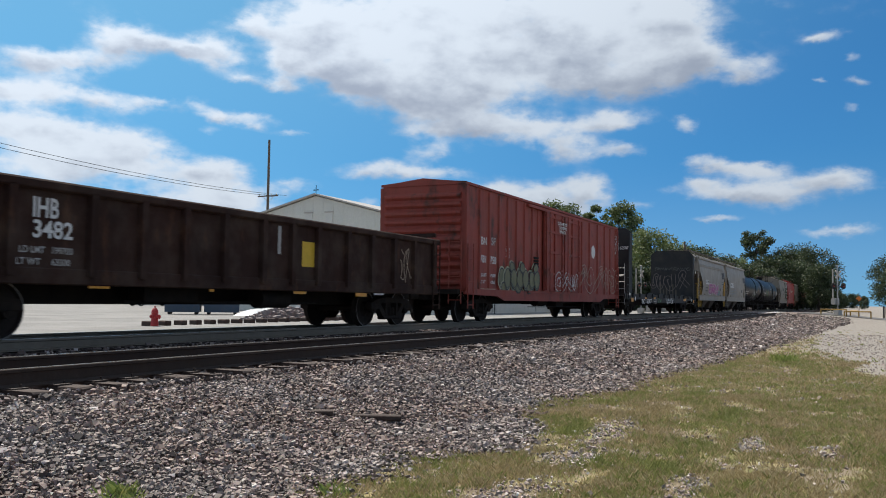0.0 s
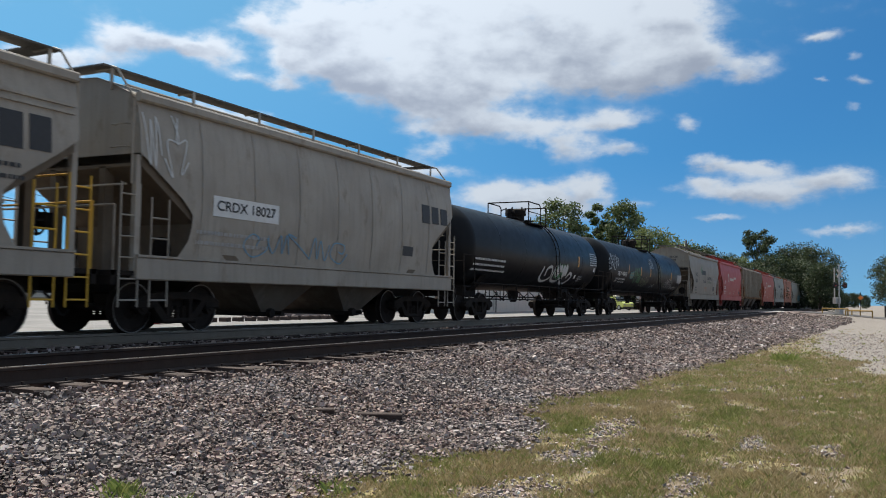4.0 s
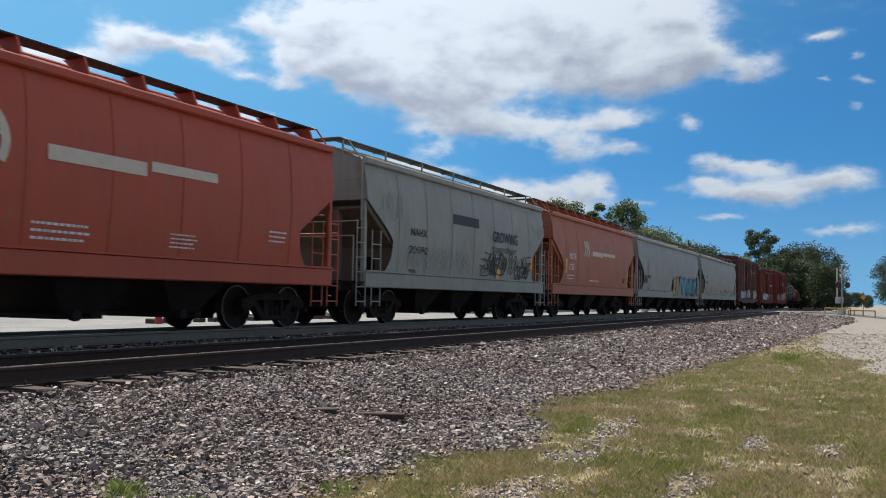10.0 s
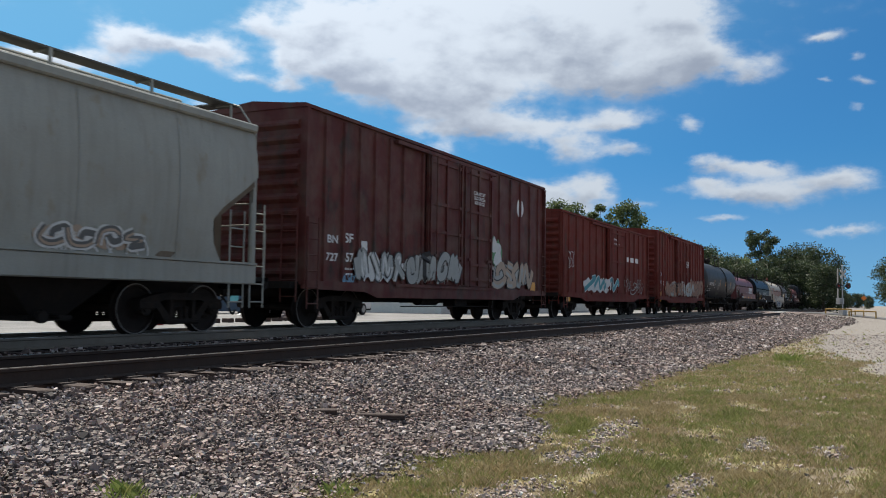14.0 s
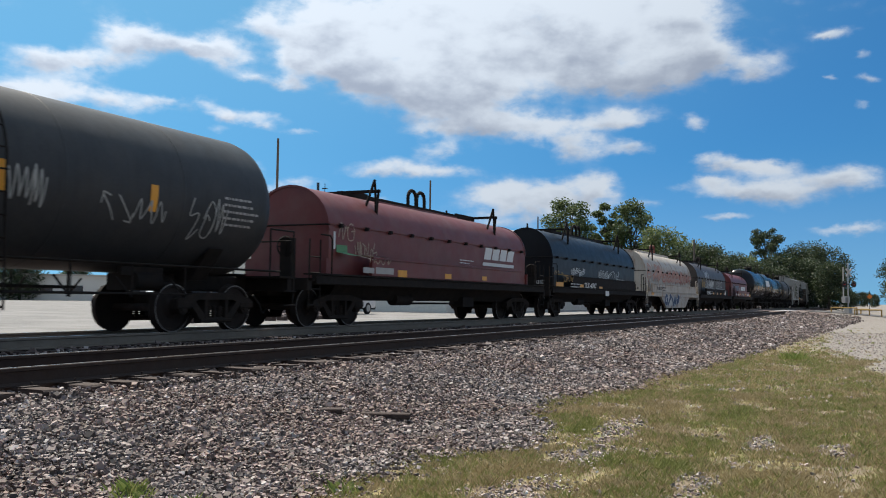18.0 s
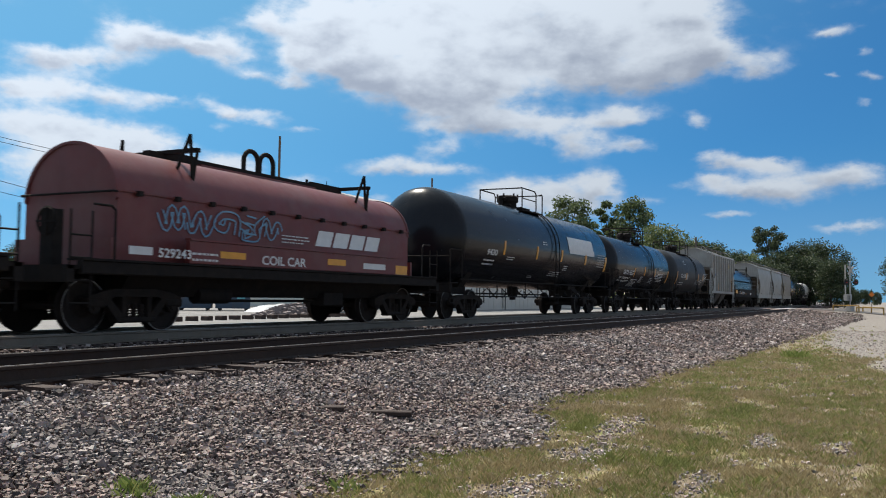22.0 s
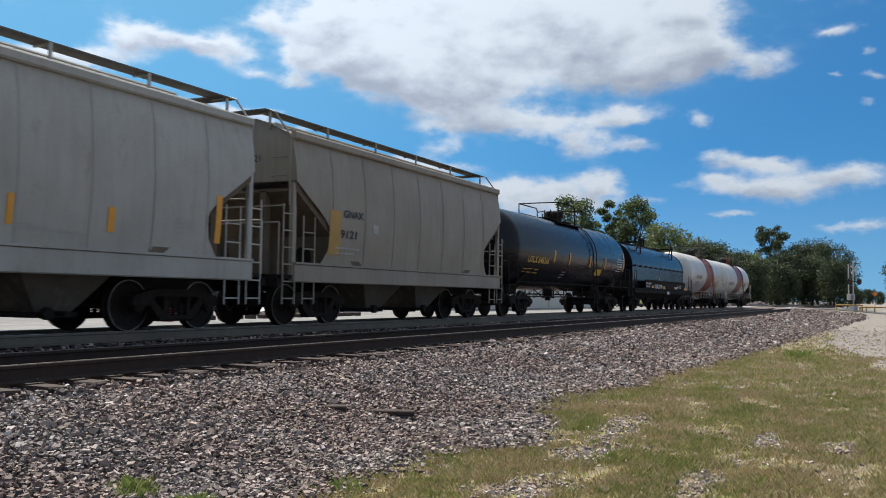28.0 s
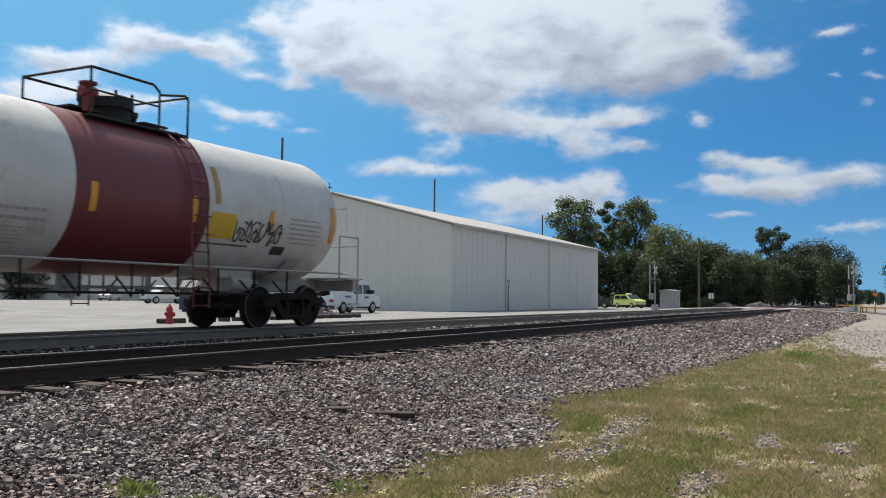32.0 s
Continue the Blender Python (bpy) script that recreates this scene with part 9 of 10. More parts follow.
def hydrant(x, y):
    f = thing("fire_hydrant", pose(x, y, LOT_Z), "red cast-iron fire hydrant at the edge of the yard", "hydrant")
    part("barrel", Shape().lathe([(0, 0.15), (0.04, 0.15), (0.05, 0.10), (0.45, 0.10), (0.46, 0.13), (0.5, 0.13), (0.51, 0.10)], 16, "z"), RED_PAINT, f)
    part("bonnet", Shape().lathe([(0.51, 0.12), (0.56, 0.12), (0.64, 0.08), (0.68, 0.03), (0.73, 0.03), (0.73, 0)], 16, "z"), RED_PAINT, f)
    for k in (-1, 1):
        part("nozzle_cap", Shape().cyl((k * 0.08, 0, 0.36), (k * 0.2, 0, 0.36), 0.065, 12).cyl((k * 0.2, 0, 0.36), (k * 0.24, 0, 0.36), 0.03, 6), RED_PAINT, f)
    part("nozzle_cap", Shape().cyl((0, -0.08, 0.34), (0, -0.22, 0.34), 0.085, 12).cyl((0, -0.22, 0.34), (0, -0.26, 0.34), 0.03, 6), RED_PAINT, f)


hydrant(24.2, 23.6)


def old_ties():
    for i in range(17):
        x = 24.2 + i * 0.86
        thing("loose_tie", pose(x, 23.9 + 0.02 * i, LOT_Z + 0.02, 0, 0, random.Random(i).uniform(78, 98)), "short end of an old railroad tie laid on the yard's edge", "railroad tie", "row of loose ties", shape=Shape().box(-0.2, 0.2, -0.14, 0.14, -0.04, 0.16, 0.03), material=TIE)


old_ties()


def rubble(name, x, y, rx, ry, h, seed, label, n=650):
    rnd = random.Random(seed)
    s = Shape()
    for _ in range(n):
        a, q = rnd.uniform(0, 6.28), math.sqrt(rnd.random())
        px, py = x + rx * q * math.cos(a), y + ry * q * math.sin(a)
        z = LOT_Z + h * (1 - q ** 1.4) * rnd.uniform(0.75, 1.0)
        r = rnd.uniform(0.06, 0.17)
        vs = [(px + r * rnd.uniform(0.6, 1.2) * dx, py + r * rnd.uniform(0.6, 1.2) * dy, z + r * rnd.uniform(0.4, 0.9) * dz) for dx in (-1, 1) for dy in (-1, 1) for dz in (-1, 1)]
        s.add(vs, [(0, 1, 3, 2), (4, 6, 7, 5), (0, 4, 5, 1), (2, 3, 7, 6), (0, 2, 6, 4), (1, 5, 7, 3)])
    tagged(new(name, s.mesh(name, RUBBLE, 0)), label, "rubble", kind="stuff")


rubble("rubble_pile", 36.0, 26.3, 3.0, 1.2, 0.62, 3, "heap of broken brick and concrete in the yard")


def plastic_sheet(x, y):
    """A wind-lifted sheet over a low stack: a soft hump whose edge lies on the ground."""
    s = Shape()
    nu, nv = 22, 12
    for i in range(nu + 1):
        for j in range(nv + 1):
            u, v = i / nu * 2 - 1, j / nv * 2 - 1
            hump = max(0.0, 1 - abs(u) ** 5) * max(0.0, 1 - abs(v) ** 4)
            s.v.append((u * 2.0 + 0.1 * v, v * 0.9, 0.02 + hump * (0.42 + 0.12 * u + 0.05 * noise.noise(Vector((u * 3, v * 3, 2))))))
    s.f = [(i * (nv + 1) + j, (i + 1) * (nv + 1) + j, (i + 1) * (nv + 1) + j + 1, i * (nv + 1) + j + 1) for i in range(nu) for j in range(nv)]
    thing("plastic_sheet", pose(x, y, LOT_Z), "white plastic sheet drawn over a low stack on the yard", "plastic sheet", shape=s, material=WHITE_CAR)


plastic_sheet(42.4, 32.7)
rubble("rubble_pile", 118, 14.5, 4.0, 2.0, 0.9, 6, "grey heap of broken concrete beyond the crossing")
rubble("rubble_pile", 124, 19.5, 3.0, 2.0, 0.8, 8, "grey heap of broken concrete beyond the crossing")


def far_building():
    b = thing("grey_building", pose(0, 0, 0), "dark grey metal building with a low gable and white doors", "building")
    px, py = bearing(41.5, 118)
    b.matrix_basis = pose(px, py, LOT_Z, 0, 0, -46)
    part("gable_wall", Shape().prism([(-8.8, 0), (8.8, 0), (8.8, 5.4), (0, 7.9), (-8.8, 5.4)], "y", 0, 0.3), DARK_WALL, b)
    part("side_wall", Shape().box(-8.8, -8.5, 0.3, 26, 0, 5.4), DARK_WALL, b)
    part("side_wall", Shape().box(8.5, 8.8, 0.3, 26, 0, 5.4), DARK_WALL, b)
    for k in (-1, 1):
        part("roof_slope", Shape().prism([(k * 9.1, 5.35), (0, 7.95), (0, 8.1), (k * 9.1, 5.5)], "y", -0.3, 26.3), DARK_WALL, b)
    for x in (-6.4, -1.6, 3.4):
        part("roller_door", Shape().box(x - 1.7, x + 1.7, -0.06, -0.004, 0.05, 3.6), SIDING, b)
    part("wall_lamp", Shape().box(-0.2, 0.2, -0.25, -0.004, 5.9, 6.2), GALV, b)
    c = thing("low_building", pose(0, 0, 0), "long pale grey low commercial building across the far yard", "building")
    px, py = bearing(50.5, 150)
    c.matrix_basis = pose(px, py, LOT_Z, 0, 0, -42)
    part("wall", Shape().box(-22, 16, 0, 14, 0, 3.9), SIDING_B, c)
    part("roof", Shape().box(-22.4, 16.4, -0.4, 14.4, 3.9, 4.15), ROOF, c)
    for i in range(8):
        x = -20 + i * 4.4
        w = part("window", Shape().box(x, x + 1.8, -0.05, -0.004, 1.1, 2.4), GLASS, c)
        part("window_frame", Shape().box(x - 0.08, x + 1.88, -0.08, -0.052, 2.4, 2.5).box(x - 0.08, x + 1.88, -0.08, -0.052, 1.0, 1.1), SIDING, w)


far_building()

# ---- the road crossing ----
ASPHALT = surface("worn_asphalt", (0.11, 0.105, 0.10), (0.075, 0.072, 0.07), rough=0.9, scale=1.5, bump=0.4)


def crossing_signal(x, y, rz, label):
    s = thing("crossing_signal", pose(x, y, ground_z(x, y), 0, 0, rz), label, "crossing signal", "crossing signals")
    part("mast", Shape().cyl((0, 0, 0), (0, 0, 4.6), 0.06, 10), GALV, s)
    part("base", Shape().box(-0.25, 0.25, -0.25, 0.25, 0, 0.5, 0.03), GALV, s)
    for a in (45, -45):
        c, q = math.cos(radians(a)), math.sin(radians(a))
        part("crossbuck_blade", Shape().prism([(-0.5 * c - 0.09 * q, 3.85 - 0.5 * q + 0.09 * c), (0.5 * c - 0.09 * q, 3.85 + 0.5 * q + 0.09 * c), (0.5 * c + 0.09 * q, 3.85 + 0.5 * q - 0.09 * c), (-0.5 * c + 0.09 * q, 3.85 - 0.5 * q - 0.09 * c)], "y", -0.1 - 0.01 * (a > 0), -0.07 - 0.01 * (a > 0)), TANK_RAIL, s)
    part("lamp_arm", Shape().box(-0.8, 0.8, -0.06, 0.02, 2.72, 2.8), BLACK_DULL, s)
    for k in (-0.62, 0.62):
        lamp = part("flasher", Shape().cyl((k, -0.08, 2.76), (k, -0.16, 2.76), 0.3, 18).cyl((k, -0.3, 2.86), (k, -0.08, 2.9), 0.12, 10), BLACK_DULL, s)
        part("lens", Shape().cyl((k, -0.165, 2.76), (k, -0.175, 2.76), 0.11, 14), LAMP_RED, lamp)
    part("gate_motor", Shape().box(-0.3, 0.3, 0.08, 0.5, 1.0, 1.6, 0.04), GALV, s)
    part("bell", Shape().lathe([(0, 0.1), (0.06, 0.14), (0.1, 0.06)], 12, "z", (0, 0, 4.6)), GALV, s)
    part("gate_arm", Shape().box(-0.05, 0.05, 0.5, 0.58, 1.2, 4.4), TANK_RAIL, s)
    return s


crossing_signal(85.6, 20.1, -15, "tall grey crossing signal with crossbuck and raised gate")
crossing_signal(90.5, 2.6, -40, "railroad crossing signal with white crossbuck beside the near verge")


def relay_cabinet(x, y):
    c = thing("relay_cabinet", pose(x, y, ground_z(x, y), 0, 0, -15), "silver metal signal cabinet on a concrete pad", "cabinet")
    part("cabinet_body", Shape().box(-0.9, 0.9, -0.7, 0.7, 0.15, 1.85, 0.03), GALV, c)
    part("pad", Shape().box(-1.1, 1.1, -0.9, 0.9, -0.2, 0.15), CONC, c)
    part("cabinet_roof", Shape().prism([(-0.8, 1.85), (0.8, 1.85), (0.8, 1.9), (0, 2.0), (-0.8, 1.9)], "x", -1.0, 1.0), GALV, c)
    d = part("door", Shape().box(-0.42, 0.42, -0.73, -0.7, 0.25, 1.75), GALV, c)
    part("handle", Shape().box(0.28, 0.34, -0.77, -0.73, 0.95, 1.15), BLACK_DULL, d)


relay_cabinet(92.8, 20.2)


def sign_post(x, y, z0, h, label, panel, mat_, w=0.3, hh=0.45):
    s = thing("sign_post", pose(x, y, z0), label, "sign")
    part("post", Shape().box(-0.04, 0.04, -0.03, 0.03, -0.3, h), BLACK_DULL, s)
    part("sign_panel", panel, mat_, s)
    return s


sp = sign_post(67.0, 27.9, LOT_Z, 2.6, "thin dark post with a small white letter D plate", Shape().box(-0.16, 0.16, -0.05, -0.03, 2.2, 2.68), WHITE_CAR)
sp.rotation_euler = (0, 0, radians(-65))
letters(sp, "D", -0.12, 2.3, 0.26, LETTER_K, lambda x, z: (x, -0.056, z))
sign_post(108, 18.6, 0.45, 1.9, "small dark sign with a white face beyond the crossing", Shape().box(-0.03, -0.02, -0.3, 0.3, 1.2, 1.9), WHITE_CAR).rotation_euler = (0, 0, 0)
sign_post(104, 0.9, 0.3, 2.6, "orange road work sign on a post", Shape().prism([(-0.28, 2.0), (0, 1.72), (0.28, 2.0), (0, 2.28)], "x", -0.06, -0.04), ORANGE)


def barrier(x, y, rz, label):
    b = thing("guard_rail", pose(x, y, ground_z(x, y), 0, 0, rz), label, "guard rail", "rails round the signal")
    for k in (-1.1, 1.1):
        part("post", Shape().cyl((k, 0, -0.2), (k, 0, 0.55), 0.06, 8), GUARD_YELLOW, b)
    part("rail", Shape().tube([(-1.1, 0, 0.52), (1.1, 0, 0.52)], 0.06, 8), GUARD_YELLOW, b)


barrier(88.3, 2.9, 80, "yellow steel pipe guard rail beside the crossing signal")
barrier(88.0, 0.9, 95, "yellow steel pipe guard rail beside the crossing signal")
barrier(92.0, 1.2, 20, "yellow steel pipe guard rail behind the crossing signal")
for i in range(7):
    px, py = 99 + i * 1.6, -1.4 - 0.25 * i
    t = thing("fence_post", pose(px, py, ground_z(px, py)), "tan wooden fence post beyond the road", "post", "fence posts", shape=Shape().box(-0.08, 0.08, -0.08, 0.08, -0.2, 1.25), material=TIE)


def crossing_deck():
    for y0, y1, z in ((NEAR_Y - 0.66, NEAR_Y + 0.66, NEAR_Z), (TRAIN_Y - 0.66, TRAIN_Y + 0.66, TRAIN_Z)):
        for i in range(6):
            p = tagged(new("crossing_panel", Shape().box(88 + i * 2, 89.98 + i * 2, y0, y1, z - 0.2, z - 0.005).mesh("crossing_panel", CONC)), "concrete grade crossing panel between the rails", "crossing panel", "crossing panels", "structure")
    s = Shape()
    xs = [87.5 + i * 0.8 for i in range(17)]
    ys = [-30 + i * 1.0 for i in range(37)]
    s.v = [(x, y, ground_z(x, y) + 0.03) for x in xs for y in ys]
    k = len(ys)
    s.f = [(i * k + j, (i + 1) * k + j, (i + 1) * k + j + 1, i * k + j + 1) for i in range(len(xs) - 1) for j in range(k - 1)]
    structure("road", s, ASPHALT, "worn grey asphalt road leading over the tracks", "road")


crossing_deck()

# ---- ties and ballast ----


def ballast_material():
    m = bpy.data.materials.new("crushed_ballast_stone")
    m.use_nodes = True
    n, l = m.node_tree.nodes, m.node_tree.links
    p = n["Principled BSDF"]
    geo = n.new("ShaderNodeNewGeometry")
    ramp = n.new("ShaderNodeValToRGB")
    el = ramp.color_ramp.elements
    el[0].color, el[1].color = (0.03, 0.023, 0.021, 1), (0.40, 0.35, 0.33, 1)
    for pos, c in ((0.2, (0.08, 0.059, 0.052)), (0.45, (0.14, 0.098, 0.083)), (0.7, (0.205, 0.148, 0.126)), (0.9, (0.29, 0.22, 0.19))):
        e = el.new(pos)
        e.color = (*c, 1)
    l.new(geo.outputs["Random Per Island"], ramp.inputs[0])
    t = n.new("ShaderNodeTexNoise")
    t.inputs["Scale"].default_value, t.inputs["Detail"].default_value = 55, 4
    l.new(geo.outputs["Position"], t.inputs["Vector"])
    mx = n.new("ShaderNodeMix")
    mx.data_type, mx.blend_type = "RGBA", "MULTIPLY"
    mx.inputs[0].default_value = 0.6
    l.new(ramp.outputs[0], mx.inputs[6]), l.new(t.outputs["Color"], mx.inputs[7])
    big = n.new("ShaderNodeTexNoise")
    big.inputs["Scale"].default_value, big.inputs["Detail"].default_value = 0.7, 4
    l.new(geo.outputs["Position"], big.inputs["Vector"])
    br = n.new("ShaderNodeMapRange")
    br.inputs[1].default_value, br.inputs[2].default_value = 0.4, 0.65
    l.new(big.outputs["Fac"], br.inputs[0])
    mx2 = n.new("ShaderNodeMix")
    mx2.data_type = "RGBA"
    l.new(br.outputs[0], mx2.inputs[0])
    l.new(mx.outputs[2], mx2.inputs[6])
    hs = n.new("ShaderNodeHueSaturation")
    hs.inputs["Saturation"].default_value, hs.inputs["Value"].default_value = 0.6, 1.08
    l.new(mx.outputs[2], hs.inputs["Color"]), l.new(hs.outputs[0], mx2.inputs[7])
    br2 = n.new("ShaderNodeMix")
    br2.data_type, br2.blend_type = "RGBA", "ADD"
    br2.inputs[0].default_value = 0.55
    l.new(mx2.outputs[2], br2.inputs[6]), l.new(mx2.outputs[2], br2.inputs[7])
    l.new(br2.outputs[2], p.inputs["Base Color"])
    p.inputs["Roughness"].default_value = 0.75
    return m


STONE = ballast_material()


def chip():
    """A block of eight corners, cut into triangles."""
    v = np.array([(x, y, z) for z in (-1, 1) for y in (-1, 1) for x in (-1, 1)], float) * 0.62
    f = [(0, 2, 3), (0, 3, 1), (4, 5, 7), (4, 7, 6), (0, 1, 5), (0, 5, 4), (2, 6, 7), (2, 7, 3), (0, 4, 6), (0, 6, 2), (1, 3, 7), (1, 7, 5)]
    return v, np.array(f)


def stones(name, label, zones, seed, material=STONE):
    """Loose stones as one mesh. zones: x0, x1, y0, y1, count, size, lift, keep(x, y) or None."""
    rs = np.random.RandomState(seed)
    v0, f0 = chip()
    shapes = []
    for _ in range(26):
        q = v0 * (0.55 + 0.7 * rs.rand(8, 3)) * (0.8 + 0.4 * rs.rand(8, 1))
        q[:, 0] += q[:, 2] * rs.uniform(-0.5, 0.5)
        q = q * (1.12, 0.95, 0.8)
        shapes.append(q)
    shapes = np.array(shapes)
    vs, n = [], 0
    for x0, x1, y0, y1, count, size, lift, keep in zones:
        xs = x0 + (x1 - x0) * rs.rand(count)
        ys = y0 + (y1 - y0) * rs.rand(count)
        if keep:
            ok = np.array([keep(a, b) > rs.rand() for a, b in zip(xs, ys)])
            xs, ys = xs[ok], ys[ok]
        k = len(xs)
        zs = np.array([ground_z(a, b) for a, b in zip(xs, ys)])
        r = size * np.exp(rs.randn(k) * 0.32) * 0.45
        q = shapes[rs.randint(0, len(shapes), k)]
        a, b = rs.rand(k) * 6.283, rs.randn(k) * 0.6
        ca, sa, cb, sb = np.cos(a), np.sin(a), np.cos(b), np.sin(b)
        X, Y, Z = q[:, :, 0], q[:, :, 1], q[:, :, 2]
        Y, Z = Y * cb[:, None] - Z * sb[:, None], Y * sb[:, None] + Z * cb[:, None]
        X, Y = X * ca[:, None] - Y * sa[:, None], X * sa[:, None] + Y * ca[:, None]
        up = lift * rs.rand(k)
        P = np.stack([X * r[:, None] + xs[:, None], Y * r[:, None] + ys[:, None], Z * r[:, None] + (zs + up + r * 0.25)[:, None]], 2)
        vs.append(P.reshape(-1, 3))
        n += k
    co = np.concatenate(vs)
    faces = (np.arange(n)[:, None, None] * 8 + f0[None]).reshape(-1)
    me = bpy.data.meshes.new(name)
    me.vertices.add(len(co))
    me.vertices.foreach_set("co", co.astype(np.float32).reshape(-1))
    me.loops.add(len(faces))
    me.loops.foreach_set("vertex_index", faces.astype(np.int32))
    me.polygons.add(n * 12)
    me.polygons.foreach_set("loop_start", np.arange(0, n * 36, 3, dtype=np.int32))
    me.update(calc_edges=True)
    me.shade_flat()
    me.materials.append(material)
    return tagged(new(name, me), label, "gravel", kind="stuff")


def edge_at(x):
    """Where the ballast ends and the grass begins, with a stony bay that reaches into the verge."""
    e = 3.95 + 0.25 * smooth_step(9.5, 10.8, x) + 0.3 * smooth_step(10.5, 12.5, x) - 0.5 * smooth_step(12.5, 14.5, x)
    e -= 0.6 * smooth_step(7.4, 8.4, x) * (1 - smooth_step(9.6, 10.6, x))
    e -= 0.05 * max(0.0, min(x, 28.0) - 14.5) + 0.03 * max(0.0, x - 28.0)
    return e + 0.22 * noise.noise(Vector((x * 0.9, 1.7, 0))) + 0.12 * noise.noise(Vector((x * 3.1, 4.7, 0)))


def shoulder(x, y):
    """Ballast thins out where the verge begins."""
    e = edge_at(x) + 0.15 * noise.noise(Vector((x * 2.5, y * 2.5, 9)))
    return smooth_step(e - 0.45, e + 0.35, y)


stones("ballast", "grey and brownish crushed stone ballast on the shoulder and between the rails", [
    (-8, 3.4, 3.2, 7.3, 9000, 0.07, 0.04, shoulder),
    (3.4, 9, 3.0, 7.3, 44000, 0.042, 0.035, shoulder),
    (9, 16, 3.4, 7.3, 33000, 0.047, 0.04, shoulder),
    (16, 28, 2.8, 7.4, 28000, 0.06, 0.04, shoulder),
    (28, 55, 2.2, 7.4, 17000, 0.085, 0.05, shoulder),
    (55, 86, 1.2, 7.4, 9000, 0.13, 0.06, shoulder),
    (3.4, 16, 7.1, 7.72, 6500, 0.05, 0.09, None),
    (16, 40, 7.1, 7.72, 5000, 0.07, 0.09, None),
    (3, 40, 9.3, 11.9, 9000, 0.07, 0.05, None),
    (40, 82, 9.3, 11.9, 3000, 0.11, 0.05, None),
], 7)


# stony and bare spots in the grass: x, y, half length, half width
BARE = ((8.3, 2.55, 0.55, 0.36), (9.6, 2.7, 0.9, 0.28), (10.7, 2.75, 0.45, 0.22), (6.55, 2.5, 0.5, 0.4), (7.3, 1.35, 0.5, 0.16), (9.9, 1.15, 0.6, 0.16), (9.7, 0.4, 0.6, 0.15), (9.2, 3.75, 0.9, 0.4))


def bare(x, y):
    d = min(math.hypot((x - a) / p, (y - b) / q) for a, b, p, q in BARE)
    return 1 - smooth_step(0.5, 1.5, d + 0.7 * noise.noise(Vector((x * 1.6, y * 1.6, 5))) + 0.5 * noise.noise(Vector((x * 5, y * 5, 5))))


def thin(x, y):
    """Chips lie where the grass is thin."""
    return 1.0 if noise.noise(Vector((x * 1.1, y * 1.5, 17))) + 0.6 * noise.noise(Vector((x * 3.3, y * 3.9, 12))) < -0.1 else 0.15


PALE_STONE = ballast_material()
PALE_STONE.name = "pale_gravel_chips"
for e in PALE_STONE.node_tree.nodes:
    if e.type == "VALTORGB":
        for q in e.color_ramp.elements:
            q.color = [min(0.5, c * 1.3 + 0.05) for c in q.color[:3]] + [1]
stones("gravel_chips", "pale gravel chips showing through the thin grass", [
    (5.6, 12.5, 0.1, 4.3, 17000, 0.03, 0.012, bare),
    (4.5, 24, 0.2, 4.6, 7000, 0.03, 0.01, thin),
    (14, 50, -1.2, 3.4, 6000, 0.035, 0.006, None),
], 11, PALE_STONE)


def build_ties():
    near = [Shape().prism([(-1.30, -0.10), (-1.30, 0.10), (1.30, 0.10), (1.30, -0.10)], "z", -0.17, 0.0).mesh("tie", TIE, 0)]
    for k in range(3):
        rk = random.Random(k)
        s = Shape().box(-0.115, 0.115, -1.3, 1.3, -0.17, 0.0, 0.012)
        s.v = [(x + rk.uniform(-0.008, 0.008), y + rk.uniform(-0.02, 0.02), z + rk.uniform(-0.008, 0.004)) for x, y, z in s.v]
        near.append(s.mesh("tie", TIE, 0))
    bed = tagged(new("track_ties", Shape().box(-119, -118.8, NEAR_Y - 1.3, NEAR_Y + 1.3, 0.4, 0.56).mesh("track_ties", TIE, 0)), "wooden ties under the empty track", "railroad ties", kind="structure")
    rk = random.Random(2)
    plate = Shape().box(-0.1, 0.1, -0.19, 0.19, 0.0, 0.018).cyl((0.06, -0.12, 0.018), (0.06, -0.12, 0.05), 0.014, 6).cyl((-0.06, 0.12, 0.018), (-0.06, 0.12, 0.05), 0.014, 6).mesh("tie_plate", RAIL_SIDE, 0)
    for i in range(90):
        x = 1.0 + i * 0.497 + rk.uniform(-0.04, 0.04)
        t = part("tie", near[1 + i % 3], None, bed)
        t.matrix_basis = pose(x, NEAR_Y + rk.uniform(-0.05, 0.05), NEAR_Z - 0.19 + rk.uniform(-0.012, 0.01), 0, rk.uniform(-0.4, 0.4), rk.uniform(-1.5, 1.5))
        if x < 30:
            part("tie_plate", plate, None, bed).matrix_basis = pose(x, NEAR_Y - 0.755, NEAR_Z - 0.194)
    s = Shape()
    for i in range(190):
        x = 46 + i * 0.497 * 1.6
        s.box(x - 0.11, x + 0.11, NEAR_Y - 1.3, NEAR_Y + 1.3, NEAR_Z - 0.36, NEAR_Z - 0.19)
    for i in range(260):
        x = -4 + i * 0.5
        s.box(x - 0.11, x + 0.11, TRAIN_Y - 1.3, TRAIN_Y + 1.3, TRAIN_Z - 0.36, TRAIN_Z - 0.19)
    tagged(part("far_ties", s, TIE, bed, smooth=0), kind="stuff")


build_ties()

# ---- grass ----


def green_at(x, y):
    return noise.noise(Vector((x * 0.55, y * 0.9, 8))) * 0.9 + 0.5 * noise.noise(Vector((x * 1.9, y * 2.2, 2)))


def drive_edge(x):
    return min(0.19 * (x - 22.5), 1.75 + 0.04 * (x - 32))


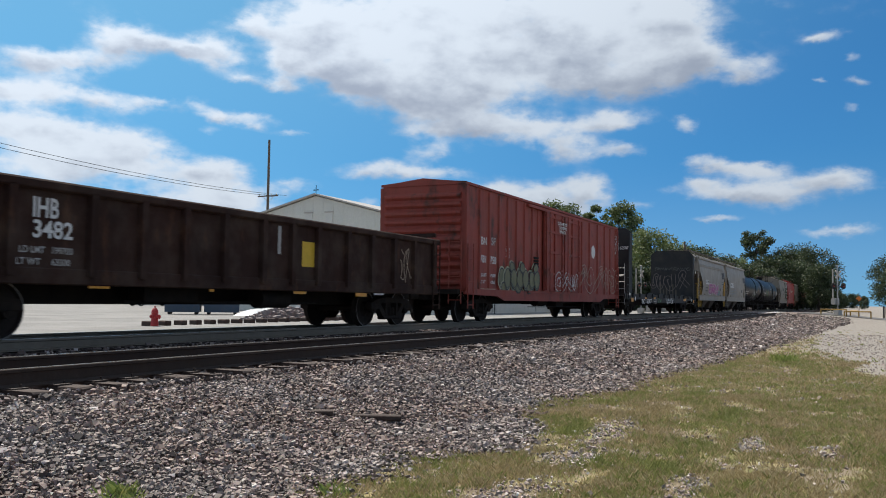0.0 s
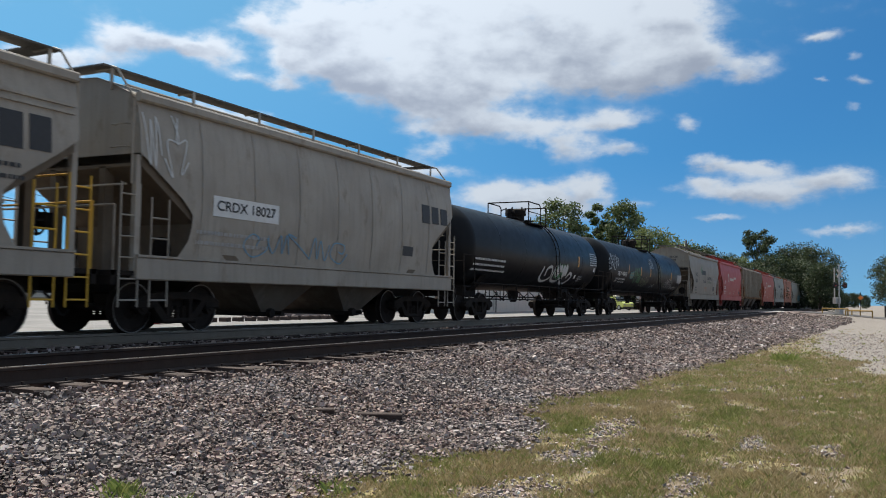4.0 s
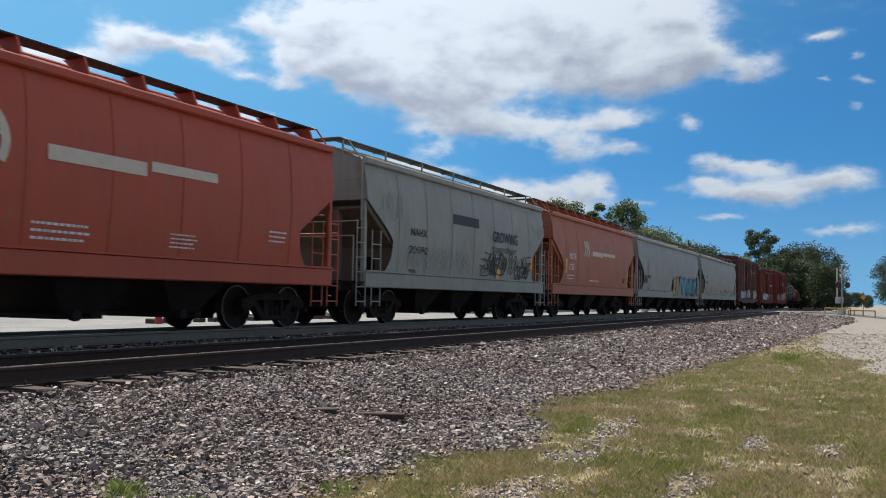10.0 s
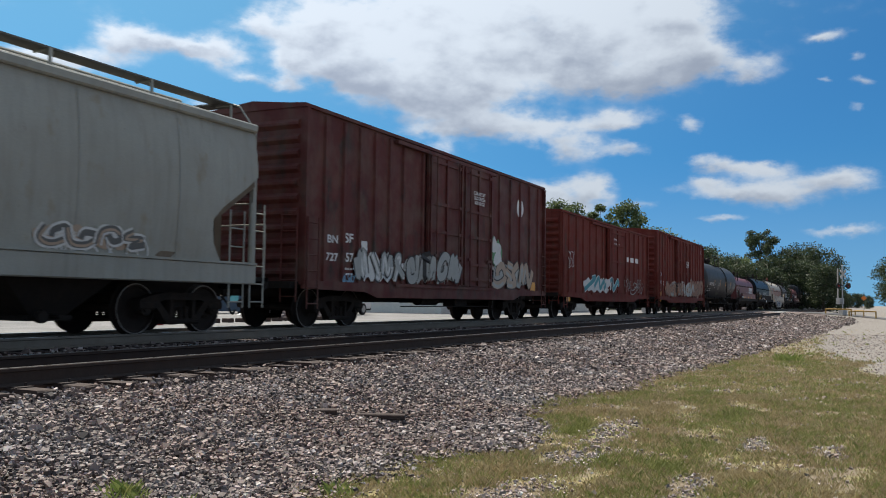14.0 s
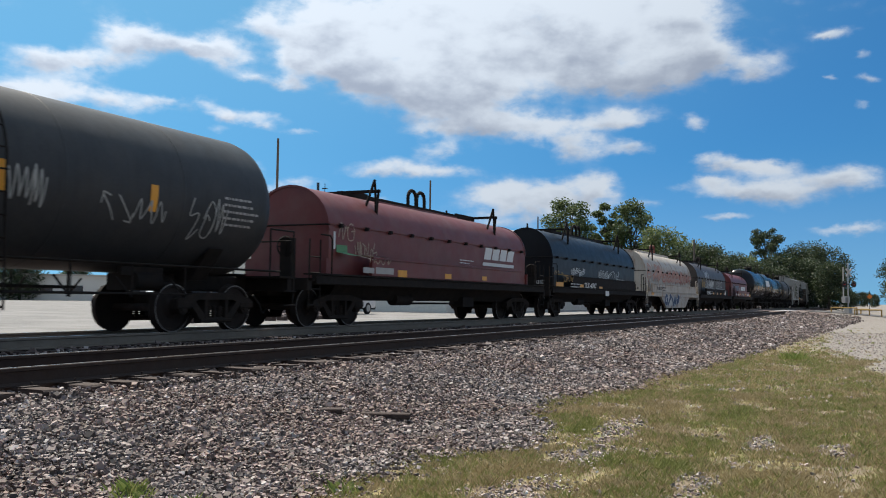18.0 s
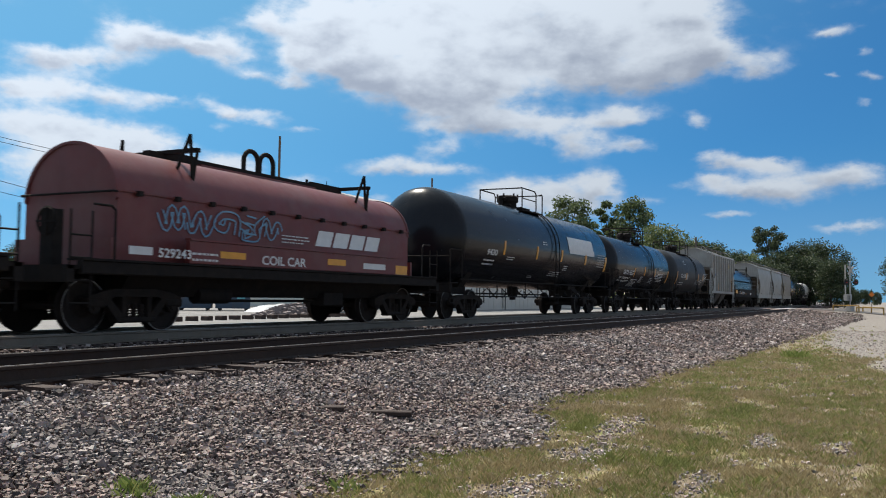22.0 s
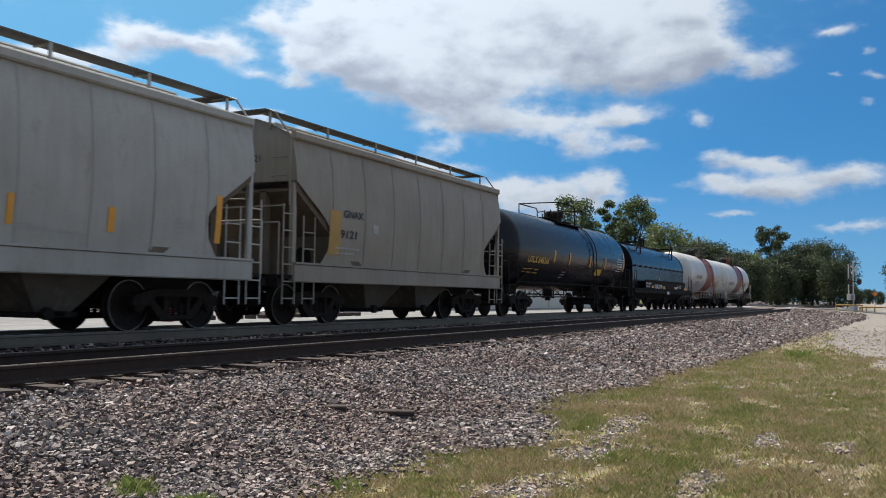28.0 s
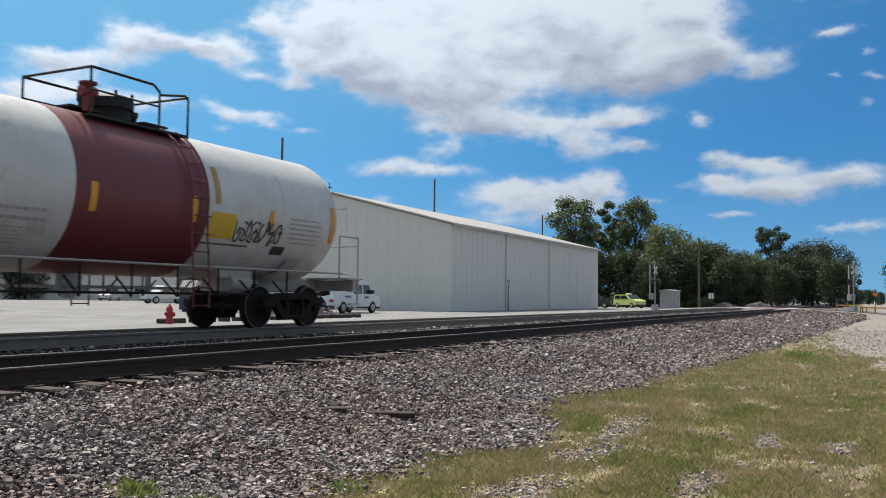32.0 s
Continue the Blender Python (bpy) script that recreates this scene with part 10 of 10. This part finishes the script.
def on_drive(x, y):
    """Pale gravel drive: mostly bare, with islands of grass."""
    e = drive_edge(x) + 0.8 * noise.noise(Vector((x * 0.25, y * 0.6, 1))) + 0.4 * noise.noise(Vector((x * 1.1, y * 2.0, 4)))
    far = 0.7 * smooth_step(29, 36, x)
    return max(far, 1 - smooth_step(e - 0.25, e + 0.35, y)) * smooth_step(15, 21, x)


def build_grass():
    rs = random.Random(21)
    mats = (leaf_material("green_grass", (0.14, 0.165, 0.045), (0.22, 0.24, 0.075), (0.32, 0.315, 0.125)), leaf_material("dry_grass", (0.23, 0.175, 0.09), (0.35, 0.28, 0.15), (0.48, 0.40, 0.24)))
    sets = (Shape(), Shape())
    for x0, x1, y0, y1, count, hgt, wid in ((-4, 4.6, -4.0, 3.6, 2600, 0.07, 0.012), (4.6, 14, -4.0, -0.6, 1500, 0.07, 0.012), (4.6, 9, -0.6, 4.3, 17000, 0.052, 0.0032), (9, 15, -0.8, 4.9, 20000, 0.055, 0.005), (15, 26, -1.2, 4.6, 15000, 0.06, 0.009), (26, 60, -2.5, 4.2, 6000, 0.07, 0.018)):
        for _ in range(count):
            x, y = rs.uniform(x0, x1), rs.uniform(y0, y1)
            g = green_at(x, y)
            patch = noise.noise(Vector((x * 1.1, y * 1.5, 17))) + 0.6 * noise.noise(Vector((x * 3.3, y * 3.9, 12)))
            if rs.random() < bare(x, y) * 0.95 or rs.random() < shoulder(x, y) ** 0.6 * 0.993 or rs.random() < on_drive(x, y) * 0.97:
                continue
            if patch < -0.22 and rs.random() < 0.75:
                continue
            s = sets[0] if rs.random() < 0.36 + 0.9 * g + 0.35 * patch else sets[1]
            big = hgt * rs.uniform(0.5, 1.25) * (1.0 + 0.5 * max(0.0, patch))
            z = ground_z(x, y) - 0.005
            for _ in range(rs.randint(5, 9)):
                px, py = x + rs.gauss(0, 0.026 + wid), y + rs.gauss(0, 0.026 + wid)
                a, b2 = rs.uniform(0, 6.283), rs.uniform(0, 6.283)
                h = big * rs.uniform(0.55, 1.15)
                w = wid * rs.uniform(0.6, 1.2)
                lean = rs.uniform(0.15, 1.0) * h
                cx, cy, lx, ly = math.cos(a) * w, math.sin(a) * w, math.cos(b2) * lean, math.sin(b2) * lean
                s.add([(px - cx, py - cy, z), (px + cx, py + cy, z), (px + cx * 0.7 + lx * 0.35, py + cy * 0.7 + ly * 0.35, z + h * 0.6), (px + lx, py + ly, z + h)], [(0, 1, 2, 3)])
    for s, m, nm, lab in zip(sets, mats, ("green_grass", "dry_grass"), ("patchy short green grass on the verge", "dry straw-coloured grass on the verge")):
        tagged(new(nm, s.mesh(nm, m, 0)), lab, "grass", kind="stuff")


build_grass()


def weed(x, y, n, r, h, seed):
    rs = random.Random(seed)
    s = Shape()
    for _ in range(n):
        a, q = rs.uniform(0, 6.283), r * math.sqrt(rs.random())
        px, py = x + q * math.cos(a), y + q * math.sin(a)
        z = ground_z(px, py)
        hh = h * rs.uniform(0.5, 1.2) * (1 - 0.5 * q / r)
        b = rs.uniform(0, 6.283)
        lx, ly = math.cos(b) * hh * 0.7, math.sin(b) * hh * 0.7
        w = 0.006
        s.add([(px - w, py, z), (px + w, py, z), (px + w + lx * 0.4, py + ly * 0.4, z + hh * 0.65), (px + lx, py + ly, z + hh)], [(0, 1, 2, 3)])
    tagged(new("weed_clump", s.mesh("weed_clump", LEAF_W, 0)), "small tuft of green weeds growing in the ballast", "weeds", "weeds in the ballast", kind="stuff")


LEAF_W = leaf_material("weed_green", (0.13, 0.19, 0.04), (0.22, 0.27, 0.07), (0.34, 0.34, 0.12))
weed(4.66, 4.82, 170, 0.16, 0.15, 1)
weed(4.67, 4.25, 190, 0.17, 0.14, 2)
weed(24.5, 2.0, 200, 0.4, 0.3, 3)
weed(5.7, 3.7, 90, 0.15, 0.12, 4)


def scrap(x, y, rz, l, w, label):
    z = ground_z(x, y) + 0.045
    thing("wood_scrap", pose(x, y, z, 6, 0, rz), label, "wood scrap", shape=Shape().box(-l / 2, l / 2, -w / 2, w / 2, -0.03, 0.03, 0.01), material=TIE)


scrap(8.75, 5.2, -68, 0.75, 0.09, "splintered strip of old tie lying on the ballast")
scrap(8.3, 5.55, -60, 0.25, 0.1, "broken piece of old tie lying on the ballast")
scrap(45.5, 5.9, -15, 1.5, 0.3, "old tie plate and timber lying on the ballast")


def motions():
    for car, x in CARS:
        walk(car, [(t, pose(x - SPEED * t, TRAIN_Y, TRAIN_Z)) for t in (0, 16, 32)])
    # every wheel set rolls at the train's speed; those at the same place in their trucks share one set of keys
    turn_rate = math.degrees(SPEED / 0.457)
    steps = math.ceil(32 * turn_rate / 80)
    for x in (-0.889, 0.889):
        alike = [w for w in WHEELS if w.location.x * x > 0]
        walk(alike[0], [(32 * i / steps, pose(x, 0, 0.457, 0, -turn_rate * 32 * i / steps, 0)) for i in range(steps + 1)])
        keys = alike[0].animation_data
        for w in alike[1:]:
            w.rotation_mode = "QUATERNION"
            data = w.animation_data_create()
            data.action, data.action_slot = keys.action, keys.action_slot


motions()
